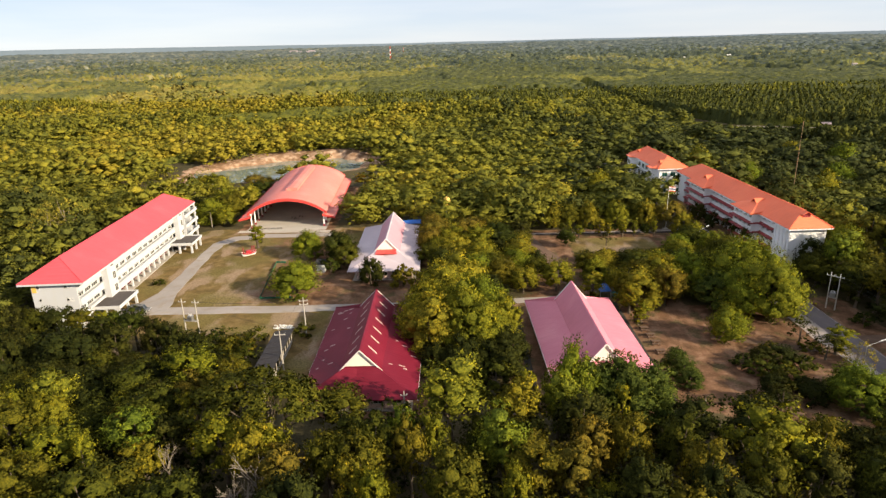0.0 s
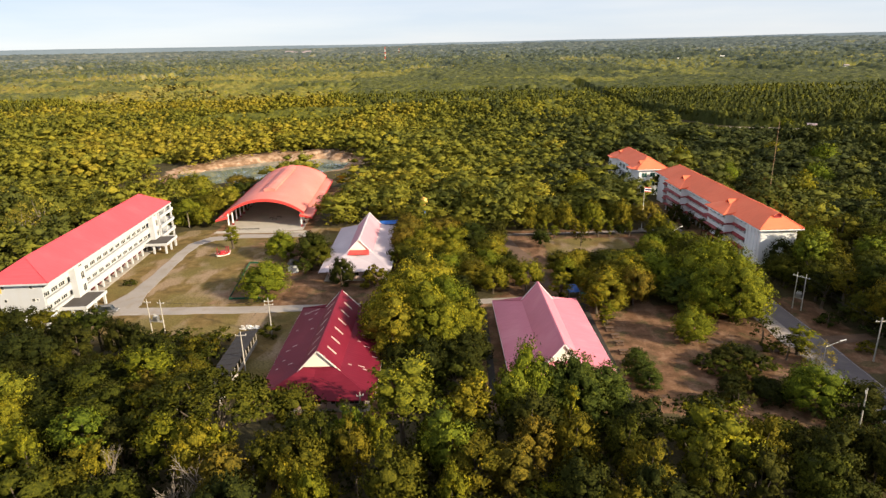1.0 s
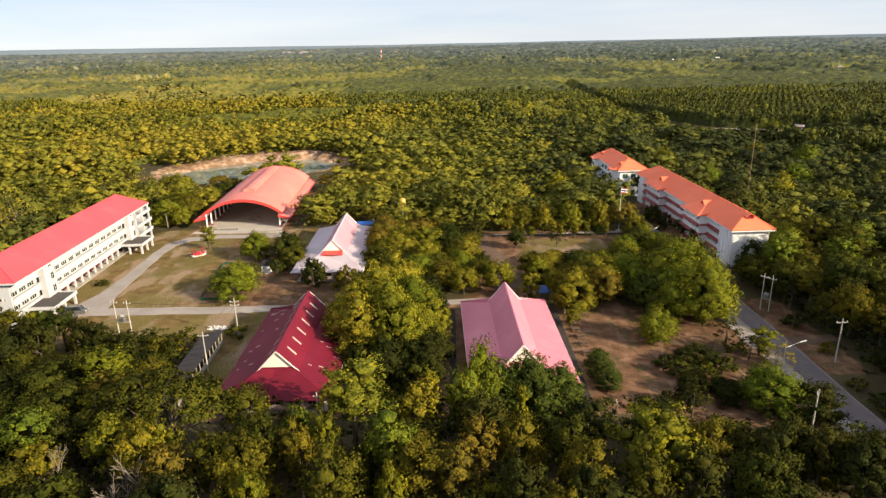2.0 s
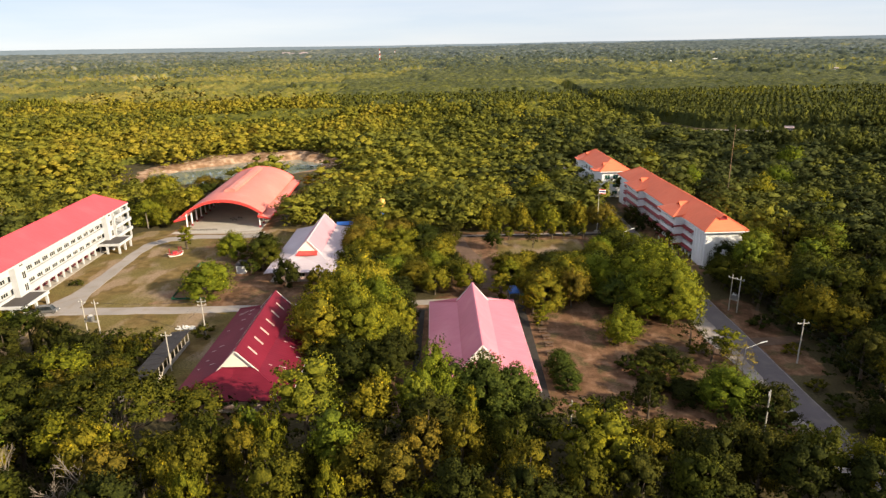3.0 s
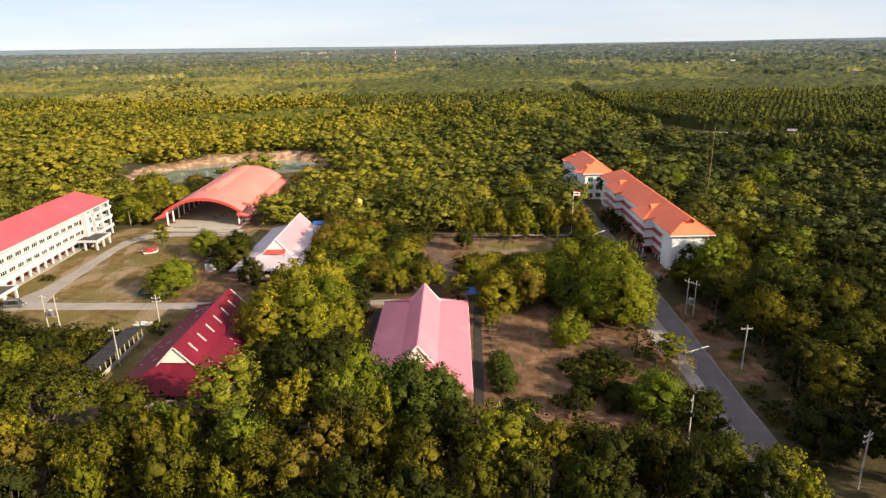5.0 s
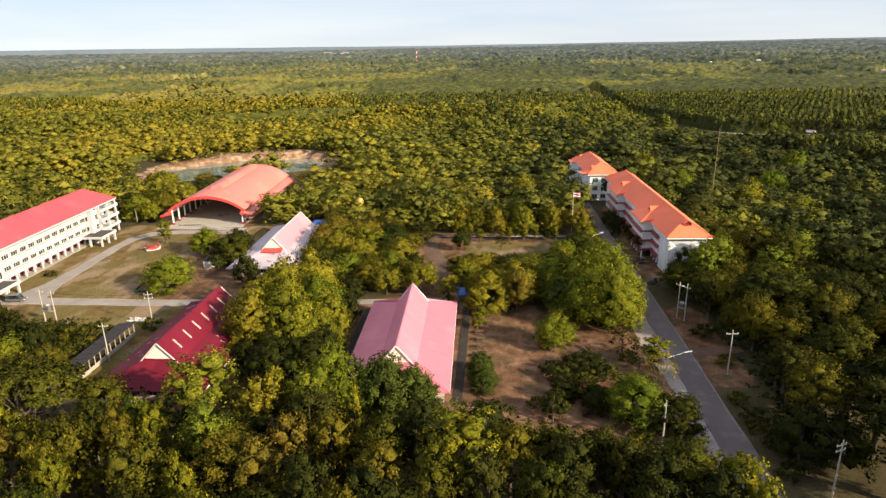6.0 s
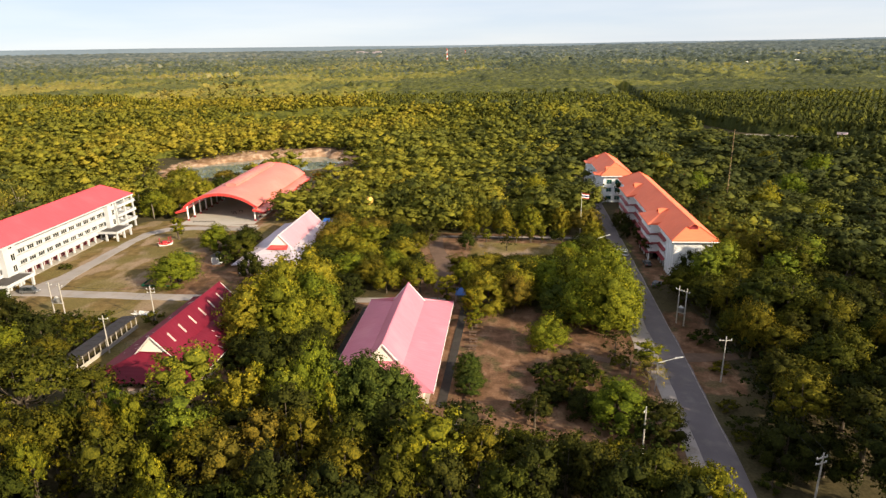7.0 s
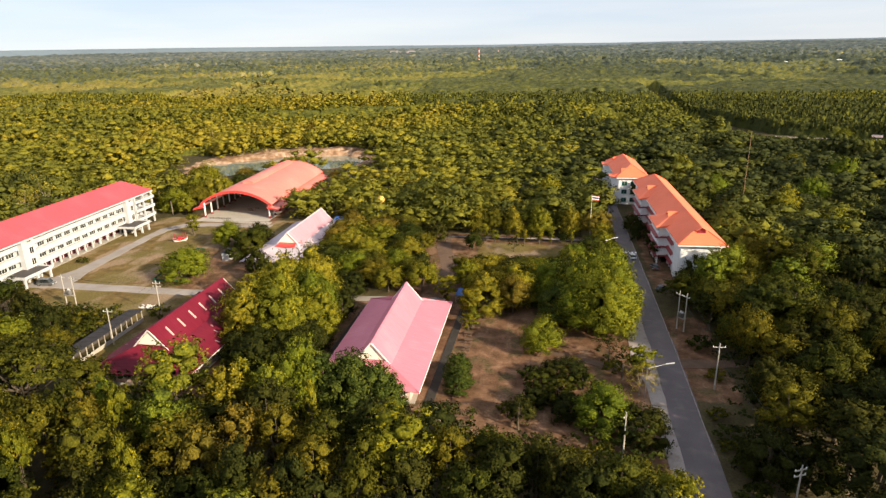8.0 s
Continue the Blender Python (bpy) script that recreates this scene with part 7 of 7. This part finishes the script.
# ---- tarpaulin roofs, kiosk, track wall ----
for x, y, w, l, h, mt, lab in ((39.6, 153.2, 3.0, 4.2, 2.4, M_BLUE, "blue tarpaulin shelter behind the pink hall"), (42.6, 150.6, 2.4, 2.6, 1.6, M_TEAL, "teal tarpaulin shelter beside the pink hall"), (-14.2, 215.4, 6.4, 3.4, 3.6, M_BLUE, "blue sheet-roofed shelter behind the white hall")):
    t = thing("shelter", lab, "shelter", pose(x, y, 0, 0, 0, 4))
    part("canopy", Geo().slab([(-w / 2, -l / 2, h - 0.3), (w / 2, -l / 2, h - 0.25), (w / 2, l / 2, h + 0.2), (-w / 2, l / 2, h + 0.1)], 0.05), mt, t)
    for sx in (-1, 1):
        for sy in (-1, 1):
            part("post", Geo().rod((sx * (w / 2 - 0.15), sy * (l / 2 - 0.15), 0), (sx * (w / 2 - 0.15), sy * (l / 2 - 0.15), h - 0.1), 0.05, 0.05, 6), M_STEEL, t)
kiosk = thing("kiosk", "small white-walled kiosk with a grey sheet roof under trees", "kiosk", pose(-39.0, 176.0, 0, 0, 0, 2))
part("wall", Geo().box(-1.3, 1.3, -1.6, 3.0, 0, 2.2), M_WALL, kiosk)
part("roof", Geo().slab([(-1.7, -1.5, 2.7), (1.9, -1.5, 2.3), (1.9, 3.6, 2.3), (-1.7, 3.6, 2.7)], 0.08), M_GREY_ROOF, kiosk)
strip("far_track", [(206, 463, 2.4), (243, 450, 2.6), (270, 441, 2.4), (292, 432, 2.6), (360, 405, 2.6), (436, 374, 2.6)], M_SHOULDER, "pale earth track at the edge of planted trees", 0.3)
structure("low_wall", Geo().box(24, 80, 207.6, 207.85, 0, 0.5), M_DARK_CONCRETE, "low weathered wall along the far track", "wall")
mark = Geo()
for k in range(46):
    y = 95 + 3.6 * k
    x = float(np.interp(y, [90, 130, 170, 200, 230, 256], [89.9, 89.6, 88.8, 88.15, 87.4, 86.8]))
    mark.box(x - 0.06, x + 0.06, y, y + 3.3, 0.07, 0.078)
structure("edge_line", mark, M_SHOULDER, "worn white edge line on the lane", "road marking")
bars = Geo()
for k in range(5):
    bars.box(84.0 + 0.95 * k, 84.6 + 0.95 * k, 198.0, 199.6, 0.07, 0.08)
structure("crossing", bars, M_FLAG_WHITE, "worn white bars painted across the lane", "road marking")

# ---- rubble and planks ----
r3 = random.Random(9)
heap = Geo()
for k in range(46):
    x, y, s = -40.4 + r3.uniform(-1.6, 2.4), 136.8 + r3.uniform(-0.9, 0.9), r3.uniform(0.15, 0.5)
    a = r3.uniform(0, 3.1)
    heap.bar((x, y, 0.05 + r3.uniform(0, 0.25)), (x + s * 2.2 * math.cos(a), y + s * 2.2 * math.sin(a), 0.1 + r3.uniform(0, 0.3)), s * 0.6, 0.1)
tagged(part("rubble", heap, M_PALE), "heap of pale broken boards on dry grass", "rubble", "", "stuff")
planks = thing("plank_stack", "stack of sawn planks in the clearing", "planks", pose(53, 94.4, 0, 0, 0, -4))
for k in range(7):
    part("plank", Geo().box(-2.6 + r3.uniform(-0.3, 0.3), 2.6, -0.9 + 0.27 * k, -0.68 + 0.27 * k, 0.02 + 0.1 * (k % 3), 0.1 + 0.1 * (k % 3)), M_WOOD, planks)


# ---- far things ----
def house(x, y, turn, L, W, H, wall, roof, label, z=0.0):
    h = thing("house", label, "house", pose(x, y, z, 0, 0, turn), "far houses")
    part("wall", Geo().box(-L / 2, L / 2, -W / 2, W / 2, 0, H), wall, h)
    for s in (-1, 1):
        part("roof", Geo().slab([(-L / 2 - 0.6, 0, H + W * 0.28), (-L / 2 - 0.6, s * (W / 2 + 0.8), H - 0.2), (L / 2 + 0.6, s * (W / 2 + 0.8), H - 0.2), (L / 2 + 0.6, 0, H + W * 0.28)][::s], 0.2), roof, h)
    for k in range(4):
        part("window", Geo().box(-L / 2 + L * (k + 0.5) / 4 - 0.7, -L / 2 + L * (k + 0.5) / 4 + 0.7, -W / 2 - 0.04, -W / 2 + 0.02, H * 0.35, H * 0.7), M_GLASS, h)


for az, dist, L, H, z, lab in ((15.3, 1560, 13, 4, 7, "far pale-roofed house among trees"), (20.4, 1500, 9, 3.4, 7, "far grey-roofed house among trees"), (21.4, 1480, 12, 4, 7, "far pale-roofed house among trees"), (31.3, 1290, 8, 3, 8, "far house with pale roof among trees"), (32.8, 452, 5, 2.6, 0.0, "white-roofed hut at the edge of planted trees")):
    a = radians(az)
    house(1.6 + dist * math.sin(a), dist * math.cos(a), 8, L, L * 0.5, H, M_WALL, M_HOUSE_ROOF, lab, z)
for az, dist, L, H in ((-13.7, 3400, 40, 20), (-12.9, 3420, 60, 15), (-12.2, 3440, 34, 19)):
    a = radians(az)
    house(1.6 + dist * math.sin(a), dist * math.cos(a), 5, L, 20, H, M_WALL, M_HOUSE_ROOF, "far white institutional block on the skyline", 10)
M_PLUM_ROOF = worn("plum_roof_sheet", (0.19, 0.10, 0.17), 0.6, var=0.15)
for x, y, L, H, roof, lab in ((624, 1600, 30, 7, M_PLUM_ROOF, "far white house with a plum-coloured roof"), (664, 1588, 16, 6, M_PALE, "far white house with a pale roof"), (470, 1690, 24, 6, M_PALE, "far pale-roofed shed among trees"), (534, 1530, 16, 5, M_CREAM, "far cream-roofed house among trees"), (672, 1490, 14, 5, M_PLUM_ROOF, "far house with a dark plum roof"),
                               (-1600, 2530, 34, 9, M_PALE, "far pale-roofed shed among trees"), (-1530, 2520, 26, 8, M_PALE, "far pale-roofed shed among trees"), (-1250, 2140, 22, 7, M_HOUSE_ROOF, "far grey-roofed house among trees")):
    house(x, y, 6, 0.66 * L, 0.3 * L, 0.8 * H, M_WALL, roof, lab, 10)
for x, y, L, roof, lab in ((263, 451, 5, M_PINK_WALL, "low house with a faded pink roof beside a track"), (246, 456, 3, M_WALL, "small pale-roofed hut beside a track"), (300, 438, 4, M_CREAM, "small cream-roofed hut beside a track"), (330, 424, 4, M_WALL, "white-roofed hut beside a track")):
    house(x, y, -22, L, L * 0.6, 2.6, M_WALL, roof, lab, 0.0)
house(-112, 404, 10, 3.2, 3.0, 2.8, M_WALL, M_CREAM, "tiny pale hut above the pond bank", 1.5)
for az, dist, H, w in ((-5.5, 1950, 52, 3.0), (-4.35, 2700, 40, 2.4)):
    a = radians(az)
    tw = thing("telecom_tower", "red and white banded lattice tower on the horizon", "tower", pose(1.6 + dist * math.sin(a), dist * math.cos(a), 0), "far towers")
    n = 7
    for k in range(n):
        g = Geo()
        z0, z1 = 6 + (H - 6) * k / n, 6 + (H - 6) * (k + 1) / n
        for sx, sy in ((-1, -1), (1, -1), (1, 1), (-1, 1)):
            r0, r1 = w * (1 - 0.6 * k / n), w * (1 - 0.6 * (k + 1) / n)
            g.rod((sx * r0 / 2, sy * r0 / 2, z0), (sx * r1 / 2, sy * r1 / 2, z1), 0.4, 0.4, 5)
            g.rod((sx * r0 / 2, sy * r0 / 2, z0), (sy * r1 / 2, -sx * r1 / 2, z1), 0.22, 0.22, 4)
        part("band", g, M_TOWER_RED if k % 2 == 0 else M_FLAG_WHITE, tw)
    part("base", Geo().rod((0, 0, 0), (0, 0, 6.2), w * 0.4, w * 0.4, 8), M_CONCRETE, tw)
for lst in KIND.values():
    for base, _, _ in lst:
        if base.name not in USED:
            for o in (*base.children_recursive, base):
                bpy.data.objects.remove(o)
